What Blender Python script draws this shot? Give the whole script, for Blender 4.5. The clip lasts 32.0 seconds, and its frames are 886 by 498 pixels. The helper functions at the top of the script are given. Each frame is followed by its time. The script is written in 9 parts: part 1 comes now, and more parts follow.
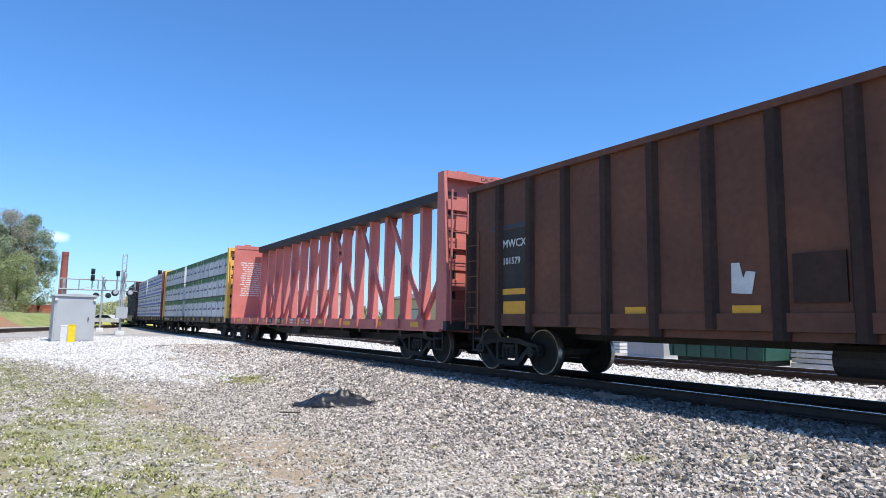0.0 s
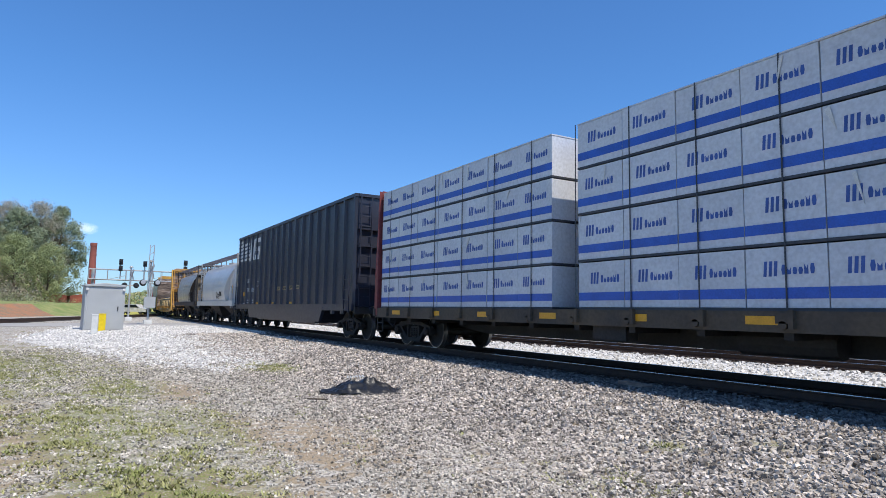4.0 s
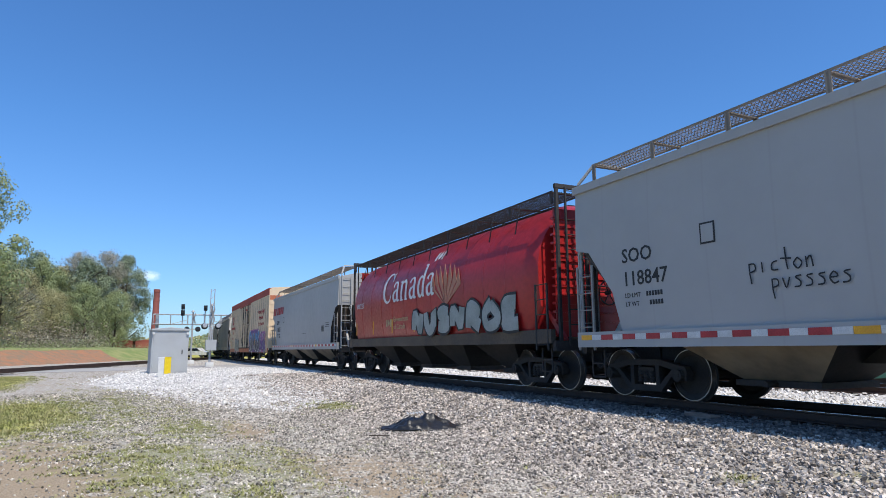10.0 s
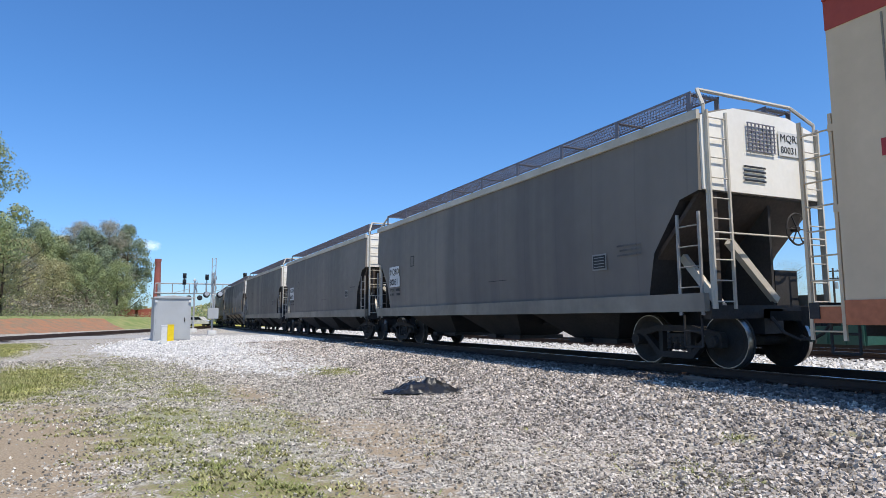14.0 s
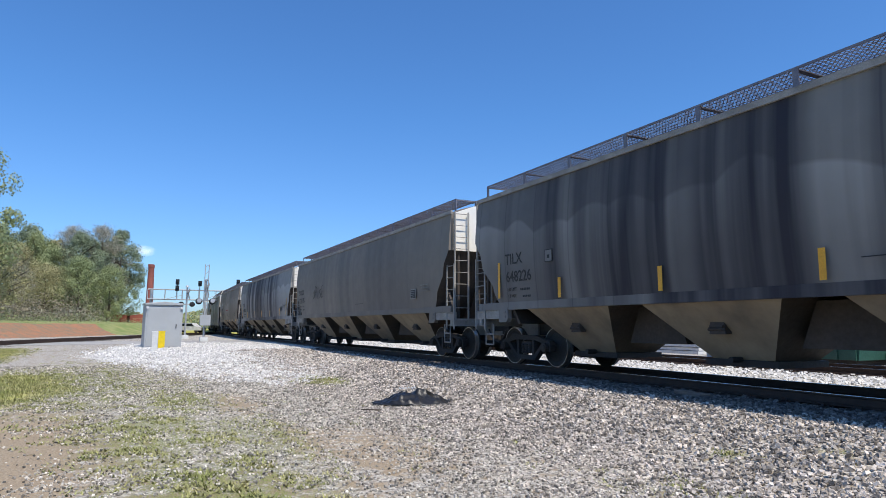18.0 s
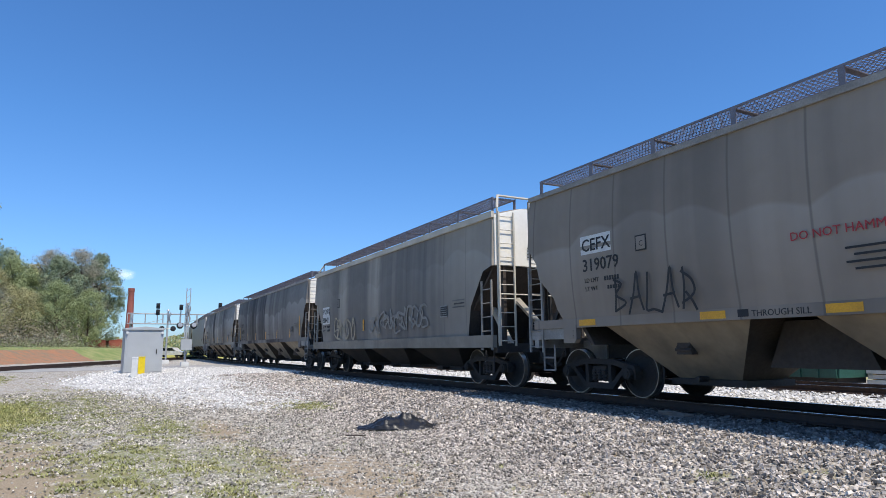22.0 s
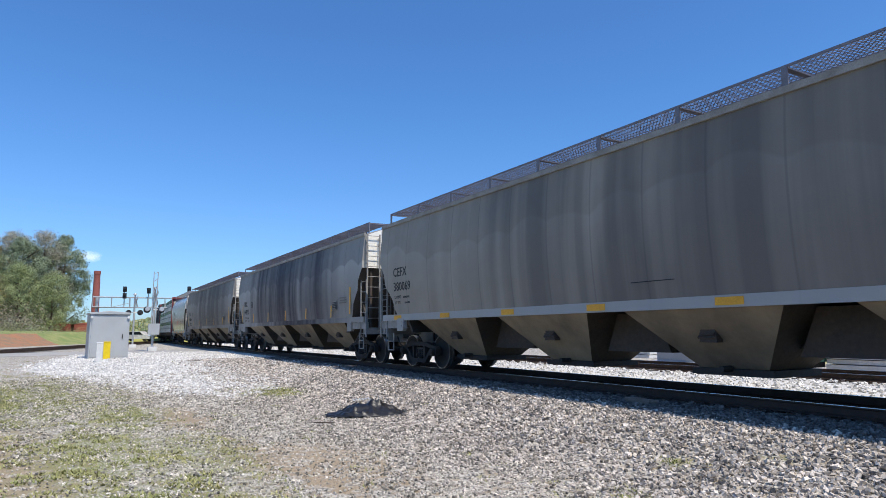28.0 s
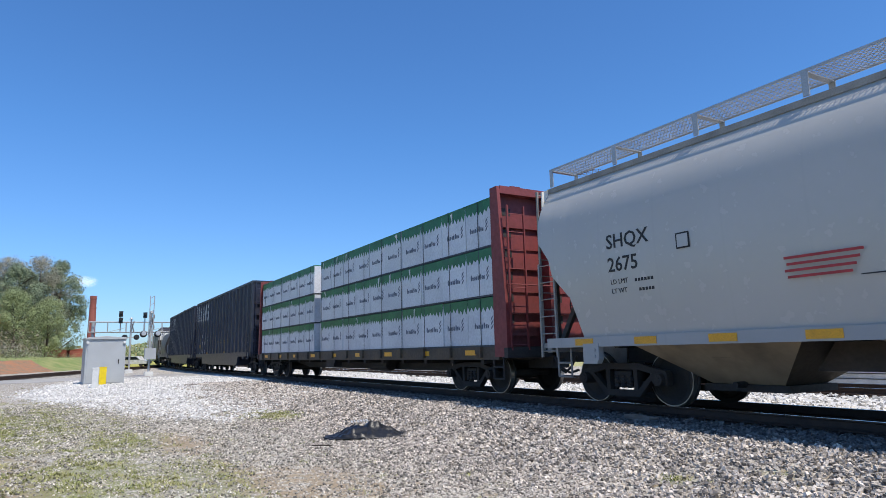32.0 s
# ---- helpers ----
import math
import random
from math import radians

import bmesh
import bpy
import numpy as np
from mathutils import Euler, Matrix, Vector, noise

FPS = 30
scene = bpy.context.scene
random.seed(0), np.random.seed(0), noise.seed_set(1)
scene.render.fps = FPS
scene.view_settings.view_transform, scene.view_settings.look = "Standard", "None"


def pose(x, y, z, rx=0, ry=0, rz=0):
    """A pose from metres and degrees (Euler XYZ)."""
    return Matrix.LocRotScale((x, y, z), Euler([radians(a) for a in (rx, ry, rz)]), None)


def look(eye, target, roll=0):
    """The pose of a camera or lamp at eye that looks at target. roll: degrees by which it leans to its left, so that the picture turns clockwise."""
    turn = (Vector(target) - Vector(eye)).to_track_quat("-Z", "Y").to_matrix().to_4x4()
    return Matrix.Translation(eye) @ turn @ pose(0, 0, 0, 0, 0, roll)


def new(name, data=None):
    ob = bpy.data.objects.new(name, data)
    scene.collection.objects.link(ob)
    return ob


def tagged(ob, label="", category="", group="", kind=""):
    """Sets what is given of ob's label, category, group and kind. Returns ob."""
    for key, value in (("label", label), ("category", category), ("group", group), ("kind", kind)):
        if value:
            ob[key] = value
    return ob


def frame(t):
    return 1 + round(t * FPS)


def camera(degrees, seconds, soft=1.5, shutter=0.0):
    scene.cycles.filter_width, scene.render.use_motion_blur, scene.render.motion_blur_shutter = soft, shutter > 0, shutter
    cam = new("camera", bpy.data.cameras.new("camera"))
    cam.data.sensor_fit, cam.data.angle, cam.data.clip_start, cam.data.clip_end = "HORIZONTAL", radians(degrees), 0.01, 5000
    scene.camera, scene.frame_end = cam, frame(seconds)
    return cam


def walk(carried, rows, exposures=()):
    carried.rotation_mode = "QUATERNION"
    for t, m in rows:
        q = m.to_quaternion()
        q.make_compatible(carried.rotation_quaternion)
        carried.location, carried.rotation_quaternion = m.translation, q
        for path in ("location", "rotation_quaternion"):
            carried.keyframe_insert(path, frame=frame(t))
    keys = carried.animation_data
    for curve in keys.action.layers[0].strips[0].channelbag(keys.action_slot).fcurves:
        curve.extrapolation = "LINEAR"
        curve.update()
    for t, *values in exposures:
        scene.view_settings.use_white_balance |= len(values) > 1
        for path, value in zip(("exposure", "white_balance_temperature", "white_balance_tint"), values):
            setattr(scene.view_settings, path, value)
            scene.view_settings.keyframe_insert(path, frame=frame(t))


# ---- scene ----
import itertools

cam = camera(69.98, 32.0, 0.5)
# seconds, eye x y z, yaw from +y to the left, pitch, roll
EYE = [
    (0.0, -0.054, 0.159, 1.566, 57.78, 6.58, 0.93),
    (0.5, -0.067, 0.125, 1.532, 58.28, 6.66, 1.01),
    (1.0, -0.053, 0.147, 1.521, 58.05, 6.47, 0.68),
    (1.5, -0.042, 0.134, 1.531, 58.26, 6.59, 0.84),
    (2.0, -0.047, 0.115, 1.535, 59.86, 6.53, 0.95),
    (2.5, -0.049, 0.115, 1.545, 59.66, 7.16, 1.72),
    (3.0, -0.053, 0.108, 1.537, 59.59, 6.60, 1.06),
    (3.5, -0.050, 0.091, 1.537, 59.54, 5.61, 0.81),
    (5.5, -0.044, 0.064, 1.565, 61.21, 6.54, 1.32),
    (6.0, -0.066, 0.024, 1.567, 62.95, 6.95, 1.15),
    (6.5, -0.020, 0.014, 1.509, 62.79, 8.87, 0.45),
    (7.0, -0.016, -0.004, 1.507, 61.83, 9.01, 0.82),
    (7.5, -0.012, -0.013, 1.535, 62.74, 9.02, 0.77),
    (8.0, 0.050, -0.059, 1.520, 65.75, 10.43, 0.32),
    (8.5, 0.023, -0.045, 1.559, 66.13, 10.51, -0.04),
    (9.0, 0.039, -0.066, 1.523, 65.37, 9.92, 0.32),
    (9.5, 0.024, -0.075, 1.504, 64.62, 8.29, 0.11),
    (10.0, 0.016, -0.047, 1.497, 64.24, 8.90, -0.47),
    (10.5, 0.013, -0.022, 1.481, 64.02, 8.21, -0.95),
    (11.0, 0.021, -0.011, 1.480, 61.51, 7.97, -0.50),
    (11.5, 0.007, -0.035, 1.466, 62.34, 8.07, -0.27),
    (12.0, 0.024, -0.047, 1.436, 63.99, 8.35, 0.02),
    (12.5, 0.023, -0.040, 1.457, 64.23, 8.49, -0.47),
    (13.0, 0.010, -0.037, 1.467, 63.99, 7.75, -0.78),
    (13.5, -0.004, -0.038, 1.454, 64.18, 6.57, -0.26),
    (14.0, 0.008, -0.064, 1.425, 64.30, 6.18, -0.44),
    (14.5, -0.016, -0.044, 1.438, 64.29, 6.32, -0.71),
    (15.0, -0.008, -0.036, 1.452, 64.25, 6.77, -0.87),
    (15.5, -0.000, -0.044, 1.436, 64.79, 7.13, -0.76),
    (17.5, -0.013, -0.024, 1.446, 64.98, 6.33, 0.34),
    (18.0, 0.004, -0.011, 1.450, 63.83, 7.01, 0.25),
    (18.5, 0.011, -0.017, 1.468, 63.73, 7.51, 0.34),
    (19.0, 0.013, -0.033, 1.482, 63.45, 7.59, 0.14),
    (19.5, 0.021, -0.023, 1.492, 63.62, 8.38, -0.06),
    (20.0, 0.034, -0.058, 1.459, 63.03, 8.82, 0.19),
    (20.5, 0.015, -0.027, 1.472, 63.19, 8.61, 0.02),
    (21.0, 0.015, -0.015, 1.482, 62.66, 8.40, -0.15),
    (21.5, 0.015, -0.040, 1.483, 62.34, 8.07, 0.37),
    (22.0, 0.027, -0.022, 1.485, 62.36, 8.90, -0.40),
    (22.5, 0.031, -0.010, 1.485, 62.12, 8.23, -0.38),
    (23.0, 0.017, 0.006, 1.504, 61.12, 7.88, -0.18),
    (23.5, 0.011, -0.018, 1.507, 61.18, 8.17, -0.11),
    (24.0, -0.001, -0.005, 1.507, 61.55, 8.21, -0.00),
    (24.5, 0.001, 0.013, 1.516, 61.29, 8.00, -0.13),
    (25.0, 0.014, 0.014, 1.518, 61.18, 8.08, -0.17),
    (25.5, -0.001, 0.027, 1.503, 60.66, 7.76, -0.35),
    (27.5, 0.003, 0.030, 1.555, 60.57, 7.51, -1.30),
    (28.0, 0.009, 0.047, 1.545, 59.92, 7.43, -0.37),
    (28.5, -0.005, 0.048, 1.543, 60.40, 7.54, -0.79),
    (29.0, 0.020, 0.024, 1.529, 60.63, 8.40, -0.54),
    (29.5, 0.020, 0.027, 1.536, 60.77, 8.51, -0.54),
    (30.0, 0.032, 0.021, 1.525, 60.68, 8.96, -0.26),
    (30.5, 0.032, 0.028, 1.535, 60.39, 9.34, -0.77),
    (31.0, 0.011, 0.036, 1.552, 59.84, 9.81, -0.93),
    (31.5, 0.031, 0.052, 1.543, 59.36, 9.22, -1.31),
    (32.0, 0.022, 0.056, 1.534, 59.63, 9.21, -1.28)]


def eye_pose(x, y, z, yaw, pitch, roll):
    return Matrix.Translation((x, y, z)) @ pose(0, 0, 0, 0, 0, yaw) @ pose(0, 0, 0, 90 + pitch) @ pose(0, 0, 0, 0, 0, roll)


walk(cam, [(t, eye_pose(*p)) for t, *p in EYE], [(0.0, 0.28), (1.0, 0.10), (1.6, 0.02), (2.2, -0.08), (4.5, 0.0), (32.0, 0.0)])

# how far the train has rolled: seconds, metres
ROLLED = [(0.0, -0.00), (0.5, 7.29), (1.0, 14.50), (1.5, 21.63), (2.0, 28.82), (2.5, 36.05), (3.0, 43.32), (3.5, 50.64), (5.5, 80.09), (6.0, 87.50), (6.5, 94.94), (7.0, 102.40), (7.5, 109.91), (8.0, 117.46), (8.5, 125.01), (9.0, 132.56), (9.5, 140.07), (10.0, 147.57), (10.5, 155.08), (11.0, 162.61), (11.5, 170.19), (12.0, 177.82), (12.5, 185.48), (13.0, 193.18), (13.5, 200.92), (14.0, 208.65), (14.5, 216.35), (15.0, 223.97), (15.5, 231.57), (17.5, 261.88), (18.0, 269.44), (18.5, 277.01), (19.0, 284.61), (19.5, 292.15), (20.0, 299.67), (20.5, 307.12), (21.0, 314.52), (21.5, 321.94), (22.0, 329.40), (22.5, 336.90), (23.0, 344.44), (23.5, 351.95), (24.0, 359.41), (24.5, 366.81), (25.0, 374.16), (25.5, 381.54), (27.5, 411.17), (28.0, 418.61), (28.5, 426.03), (29.0, 433.43), (29.5, 440.79), (30.0, 448.15), (30.5, 455.55), (31.0, 463.02), (31.5, 470.59), (32.0, 478.22)]

# ---- light ----
SUN_TO = Vector((0.58, 0.145, 1.0)).normalized()
world = bpy.data.worlds.new("sky")
scene.world = world
world.use_nodes = True
wn, wl = world.node_tree.nodes, world.node_tree.links
sky = wn.new("ShaderNodeTexSky")
sky.sky_type, sky.sun_disc = "NISHITA", False
sky.sun_elevation = math.asin(SUN_TO.z)
sky.sun_rotation = math.atan2(SUN_TO.x, SUN_TO.y)
sky.air_density, sky.dust_density, sky.ozone_density = 1.0, 0.55, 3.0
deep = wn.new("ShaderNodeMix")
deep.data_type, deep.blend_type = "RGBA", "MULTIPLY"
deep.inputs[0].default_value = 1.0
way = wn.new("ShaderNodeTexCoord")
high = wn.new("ShaderNodeSeparateXYZ")
wl.new(way.outputs["Generated"], high.inputs[0])
rise = wn.new("ShaderNodeMapRange")
rise.inputs[1].default_value, rise.inputs[2].default_value = 0.0, 0.32
wl.new(high.outputs[2], rise.inputs[0])
tint = wn.new("ShaderNodeMix")
tint.data_type = "RGBA"
tint.inputs[6].default_value, tint.inputs[7].default_value = (0.70, 0.95, 1.33, 1), (0.58, 1.0, 1.44, 1)
wl.new(rise.outputs[0], tint.inputs[0])
wl.new(tint.outputs[2], deep.inputs[7])
wl.new(sky.outputs[0], deep.inputs[6])
wl.new(deep.outputs[2], wn["Background"].inputs[0])
wn["Background"].inputs[1].default_value = 0.125
sun_data = bpy.data.lights.new("sun", "SUN")
sun_data.energy, sun_data.angle, sun_data.color = 4.7, radians(0.53), (1.0, 0.92, 0.80)
sun = new("sun", sun_data)
sun.matrix_basis = look(SUN_TO * 50, (0, 0, 0))


# ---- materials ----
def mat(name, c1, c2=None, scale=2.0, rough=0.6, metal=0.0, streak=0.0, dirt=(0.05, 0.04, 0.035), bump=0.15, bscale=60.0,
        rand=0.0, stretch=(1, 1, 1), island=0.0, fine=0.25, bands=0.0, spec=0.5, gleam=0.0, seam=0.0):
    """A procedural surface: two tints in broad patches, fine grain, runs of dirt down the sides, small relief."""
    m = bpy.data.materials.new(name)
    m.use_nodes = True
    n, l = m.node_tree.nodes, m.node_tree.links
    b = n["Principled BSDF"]
    b.inputs["Metallic"].default_value = metal
    b.inputs["Specular IOR Level"].default_value = spec
    c2 = c2 or tuple(0.72 * a for a in c1)
    co = n.new("ShaderNodeTexCoord")
    mp = n.new("ShaderNodeMapping")
    mp.inputs["Scale"].default_value = stretch
    l.new(co.outputs["Object"], mp.inputs[0])

    def noise_tex(s, detail=5.0, src=None):
        t = n.new("ShaderNodeTexNoise")
        t.inputs["Scale"].default_value, t.inputs["Detail"].default_value = s, detail
        l.new((src or mp).outputs[0], t.inputs["Vector"])
        return t

    def ramp(src, a, z):
        r = n.new("ShaderNodeMapRange")
        r.inputs["From Min"].default_value, r.inputs["From Max"].default_value = a, z
        l.new(src, r.inputs[0])
        return r.outputs[0]

    def mix(fac, a, z, mode="MIX"):
        x = n.new("ShaderNodeMix")
        x.data_type, x.blend_type = "RGBA", mode
        for v, k in ((fac, 0), (a, 6), (z, 7)):
            if isinstance(v, (int, float)):
                x.inputs[k].default_value = v
            elif isinstance(v, tuple):
                x.inputs[k].default_value = (*v, 1)
            else:
                l.new(v, x.inputs[k])
        return x.outputs[2]

    col = mix(ramp(noise_tex(scale).outputs["Fac"], 0.36, 0.66), tuple(c1), tuple(c2))
    grain = noise_tex(scale * 14, 3.0)
    col = mix(ramp(grain.outputs["Fac"], 0.3, 0.8), col, mix(1.0, col, (1 - fine,) * 3, "MULTIPLY"))
    if streak:
        sm = n.new("ShaderNodeMapping")
        sm.inputs["Scale"].default_value = (1.0, 1.0, 0.10)
        l.new(co.outputs["Object"], sm.inputs[0])
        runs = noise_tex(2.2, 6.0, sm)
        col = mix(ramp(runs.outputs["Fac"], 0.47, 0.47 + 0.28 / max(streak, 0.3)), col, mix(min(1.0, streak), col, tuple(dirt)))
    if bands or gleam or seam:
        def op(kind, a, z):
            x = n.new("ShaderNodeMath")
            x.operation = kind
            for v, k in ((a, 0), (z, 1)):
                if isinstance(v, (int, float)):
                    x.inputs[k].default_value = v
                else:
                    l.new(v, x.inputs[k])
            return x.outputs[0]

        who = n.new("ShaderNodeObjectInfo")
        sx = n.new("ShaderNodeSeparateXYZ")
        l.new(co.outputs["Object"], sx.inputs[0])
        off = n.new("ShaderNodeVectorMath")
        off.operation = "SCALE"
        off.inputs[0].default_value = (37.0, 11.0, 5.0)
        l.new(who.outputs["Random"], off.inputs["Scale"])

        def runs_of(sx_, sz_, detail):
            """Noise drawn out down the sides, shifted from car to car."""
            mp_ = n.new("ShaderNodeMapping")
            mp_.inputs["Scale"].default_value = (sx_, 0.0, sz_)
            l.new(co.outputs["Object"], mp_.inputs[0])
            sh = n.new("ShaderNodeVectorMath")
            sh.operation = "ADD"
            l.new(mp_.outputs[0], sh.inputs[0])
            l.new(off.outputs[0], sh.inputs[1])
            t = n.new("ShaderNodeTexNoise")
            t.inputs["Scale"].default_value, t.inputs["Detail"].default_value = 1.0, detail
            l.new(sh.outputs[0], t.inputs["Vector"])
            return t.outputs["Fac"]
        joint = op("ABSOLUTE", op("SINE", op("MULTIPLY", sx.outputs[0], math.pi / 1.25), 0.0), 0.0)
    if gleam:
        # pale arcs below a wavy line between the panel joints: reflection painted into the colour
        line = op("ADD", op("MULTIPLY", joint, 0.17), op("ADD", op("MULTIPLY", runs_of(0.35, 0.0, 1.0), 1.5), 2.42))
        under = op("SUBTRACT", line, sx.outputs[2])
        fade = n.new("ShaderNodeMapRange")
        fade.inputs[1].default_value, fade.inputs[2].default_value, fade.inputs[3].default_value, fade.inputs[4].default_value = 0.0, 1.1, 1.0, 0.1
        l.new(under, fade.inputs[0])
        toned = op("MULTIPLY", op("MULTIPLY", ramp(under, -0.02, 0.05), fade.outputs[0]), gleam)
        col = mix(toned, col, (0.60, 0.58, 0.54))
    if bands:
        ab = op("ABSOLUTE", op("SUBTRACT", sx.outputs[0], op("MULTIPLY", op("SUBTRACT", who.outputs["Random"], 0.5), 3.0)), 0.0)
        mid_ = n.new("ShaderNodeMapRange")
        mid_.inputs[1].default_value, mid_.inputs[2].default_value, mid_.inputs[3].default_value, mid_.inputs[4].default_value = 4.0, 7.4, 1.0, 0.12
        l.new(ab, mid_.inputs[0])
        broad = ramp(runs_of(0.42, 0.03, 2.0), 0.42, 0.50)
        narrow = ramp(runs_of(1.9, 0.06, 4.0), 0.38, 0.60)
        soot = op("MULTIPLY", op("ADD", op("MULTIPLY", broad, 0.62), op("MULTIPLY", narrow, 0.48)), mid_.outputs[0])
        soot = op("MINIMUM", soot, 1.0)
        col = mix(op("MULTIPLY", soot, bands), col, tuple(dirt))
    if seam:
        col = mix(op("MULTIPLY", op("SUBTRACT", 1.0, ramp(joint, 0.02, 0.07)), seam), col, tuple(dirt))
    if rand or island:
        src = n.new("ShaderNodeNewGeometry").outputs["Random Per Island"] if island else n.new("ShaderNodeObjectInfo").outputs["Random"]
        k = n.new("ShaderNodeMapRange")
        k.inputs["To Min"].default_value, k.inputs["To Max"].default_value = 1 - (rand or island), 1 + (rand or island)
        l.new(src, k.inputs[0])
        hv = n.new("ShaderNodeHueSaturation")
        l.new(k.outputs[0], hv.inputs["Value"])
        l.new(col, hv.inputs["Color"])
        col = hv.outputs[0]
    l.new(col, b.inputs["Base Color"])
    rr = n.new("ShaderNodeMapRange")
    rr.inputs["To Min"].default_value, rr.inputs["To Max"].default_value = max(0.05, rough - 0.12), min(1, rough + 0.12)
    l.new(grain.outputs["Fac"], rr.inputs[0])
    l.new(rr.outputs[0], b.inputs["Roughness"])
    if bump:
        bp = n.new("ShaderNodeBump")
        bp.inputs["Strength"].default_value, bp.inputs["Distance"].default_value = bump, 0.01
        l.new(noise_tex(bscale, 4.0).outputs["Fac"], bp.inputs["Height"])
        l.new(bp.outputs[0], b.inputs["Normal"])
    return m


GREY = mat("grey_car_paint", (0.325, 0.272, 0.222), (0.262, 0.222, 0.182), 0.3, 0.55, streak=0.4, dirt=(0.10, 0.09, 0.08), bands=0.45, bump=0.02, spec=0.12, gleam=0.2, seam=0.5, fine=0.06)
GREY_LIGHT = mat("light_grey_car_paint", (0.385, 0.385, 0.38), (0.35, 0.35, 0.345), 0.3, 0.45, streak=0.15, dirt=(0.26, 0.24, 0.22), fine=0.03, bump=0, spec=0.2, seam=0.12)
GREY_CLEAN = mat("clean_grey_car_paint", (0.47, 0.457, 0.43), (0.44, 0.427, 0.40), 0.4, 0.24, fine=0.03, bump=0, seam=0.06, dirt=(0.3, 0.28, 0.26))
GREY_DIRTY = mat("sooty_grey_car_paint", (0.315, 0.308, 0.295), (0.27, 0.264, 0.255), 0.25, 0.5, streak=0.2, dirt=(0.042, 0.041, 0.056), bands=1.0, bump=0.02, spec=0.15, gleam=0.42, seam=0.25, fine=0.05)
GREY_BROWN = mat("brown_sooted_car_paint", (0.325, 0.30, 0.268), (0.255, 0.23, 0.204), 0.35, 0.5, streak=0.4, dirt=(0.058, 0.052, 0.056), bands=0.75, bump=0.02, spec=0.15, gleam=0.30, seam=0.35, fine=0.06)
GREY_FADE = mat("weathered_grey_car_paint", (0.368, 0.328, 0.275), (0.30, 0.272, 0.235), 0.25, 0.5, streak=0.4, dirt=(0.08, 0.075, 0.078), bands=0.7, bump=0.02, spec=0.15, gleam=0.16, seam=0.3, fine=0.06)
TAN_CAR = mat("dusty_tan_car_paint", (0.52, 0.475, 0.41), (0.40, 0.36, 0.31), 0.5, 0.36, streak=0.6, dirt=(0.12, 0.10, 0.085))
GREY_SOOT = mat("dull_soot_grey_car_paint", (0.238, 0.212, 0.182), (0.19, 0.171, 0.15), 0.25, 0.55, streak=0.4, dirt=(0.08, 0.075, 0.08), bands=0.45, bump=0.02, spec=0.12, seam=0.15, fine=0.06)
GREY_BLACK = mat("smoke_blackened_car_paint", (0.235, 0.22, 0.20), (0.185, 0.176, 0.168), 0.25, 0.55, streak=0.4, dirt=(0.036, 0.034, 0.042), bands=1.0, bump=0.02, spec=0.15, gleam=0.28, seam=0.3, fine=0.06)
RUST_SOOT_SHADE = mat("rusty_soot_steel_and_shade", (0.075, 0.056, 0.044), (0.046, 0.037, 0.032), 1.2, 0.75, streak=0.5)
GREY_PALE = mat("pale_grey_car_paint", (0.66, 0.64, 0.61), (0.56, 0.545, 0.52), 0.4, 0.34, streak=0.35, dirt=(0.30, 0.25, 0.20), fine=0.05, bump=0.02, spec=0.3)
SUNLIT_STEEL = mat("sunlit_pale_steel", (0.87, 0.845, 0.78), (0.80, 0.77, 0.70), 0.8, 0.5, streak=0.2, dirt=(0.34, 0.25, 0.17), fine=0.06)
TAN_GRIME = mat("tan_grimed_steel", (0.375, 0.305, 0.215), (0.20, 0.162, 0.12), 0.7, 0.7, streak=0.6, dirt=(0.055, 0.045, 0.04), fine=0.1, spec=0.15)
BLACK_STEEL = mat("black_underframe_steel", (0.024, 0.023, 0.023), (0.042, 0.036, 0.033), 1.5, 0.75)
TRUCK_STEEL = mat("grimy_truck_casting", (0.022, 0.020, 0.019), (0.040, 0.034, 0.029), 3.0, 0.85)
RIM_STEEL = mat("worn_wheel_rim", (0.42, 0.41, 0.40), (0.30, 0.28, 0.26), 6.0, 0.35, 0.9)
BROWN_DARK = mat("dark_rusted_stake_paint", (0.062, 0.034, 0.026), (0.040, 0.025, 0.021), 0.8, 0.7, spec=0.2)
BROWN = mat("brown_gondola_paint", (0.175, 0.068, 0.038), (0.105, 0.044, 0.029), 0.6, 0.6, streak=0.6, dirt=(0.055, 0.03, 0.024), spec=0.3)
BLACK_PAINT = mat("black_gondola_paint", (0.028, 0.032, 0.052), (0.038, 0.042, 0.062), 0.5, 0.36, streak=0.4, dirt=(0.06, 0.053, 0.05), fine=0.1, spec=0.35)
PINK_RED = mat("faded_red_centerbeam_paint", (0.60, 0.20, 0.172), (0.50, 0.158, 0.132), 0.8, 0.6, streak=0.35, dirt=(0.28, 0.085, 0.07), fine=0.1, spec=0.3)
DARK_RED = mat("dark_red_centerbeam_paint", (0.25, 0.045, 0.045), (0.17, 0.034, 0.034), 0.8, 0.6, streak=0.4, dirt=(0.07, 0.025, 0.02))
YELLOW = mat("weathered_yellow_paint", (0.84, 0.53, 0.11), (0.74, 0.44, 0.085), 0.8, 0.5, streak=0.35, dirt=(0.30, 0.15, 0.045), fine=0.08)
YELLOW_MARK = mat("yellow_reflector", (0.84, 0.41, 0.018), (0.74, 0.35, 0.018), 4, 0.4, bump=0)
RED_CAR = mat("red_cylindrical_car_paint", (0.46, 0.022, 0.022), (0.36, 0.018, 0.018), 0.6, 0.38, streak=0.35, dirt=(0.14, 0.015, 0.012))
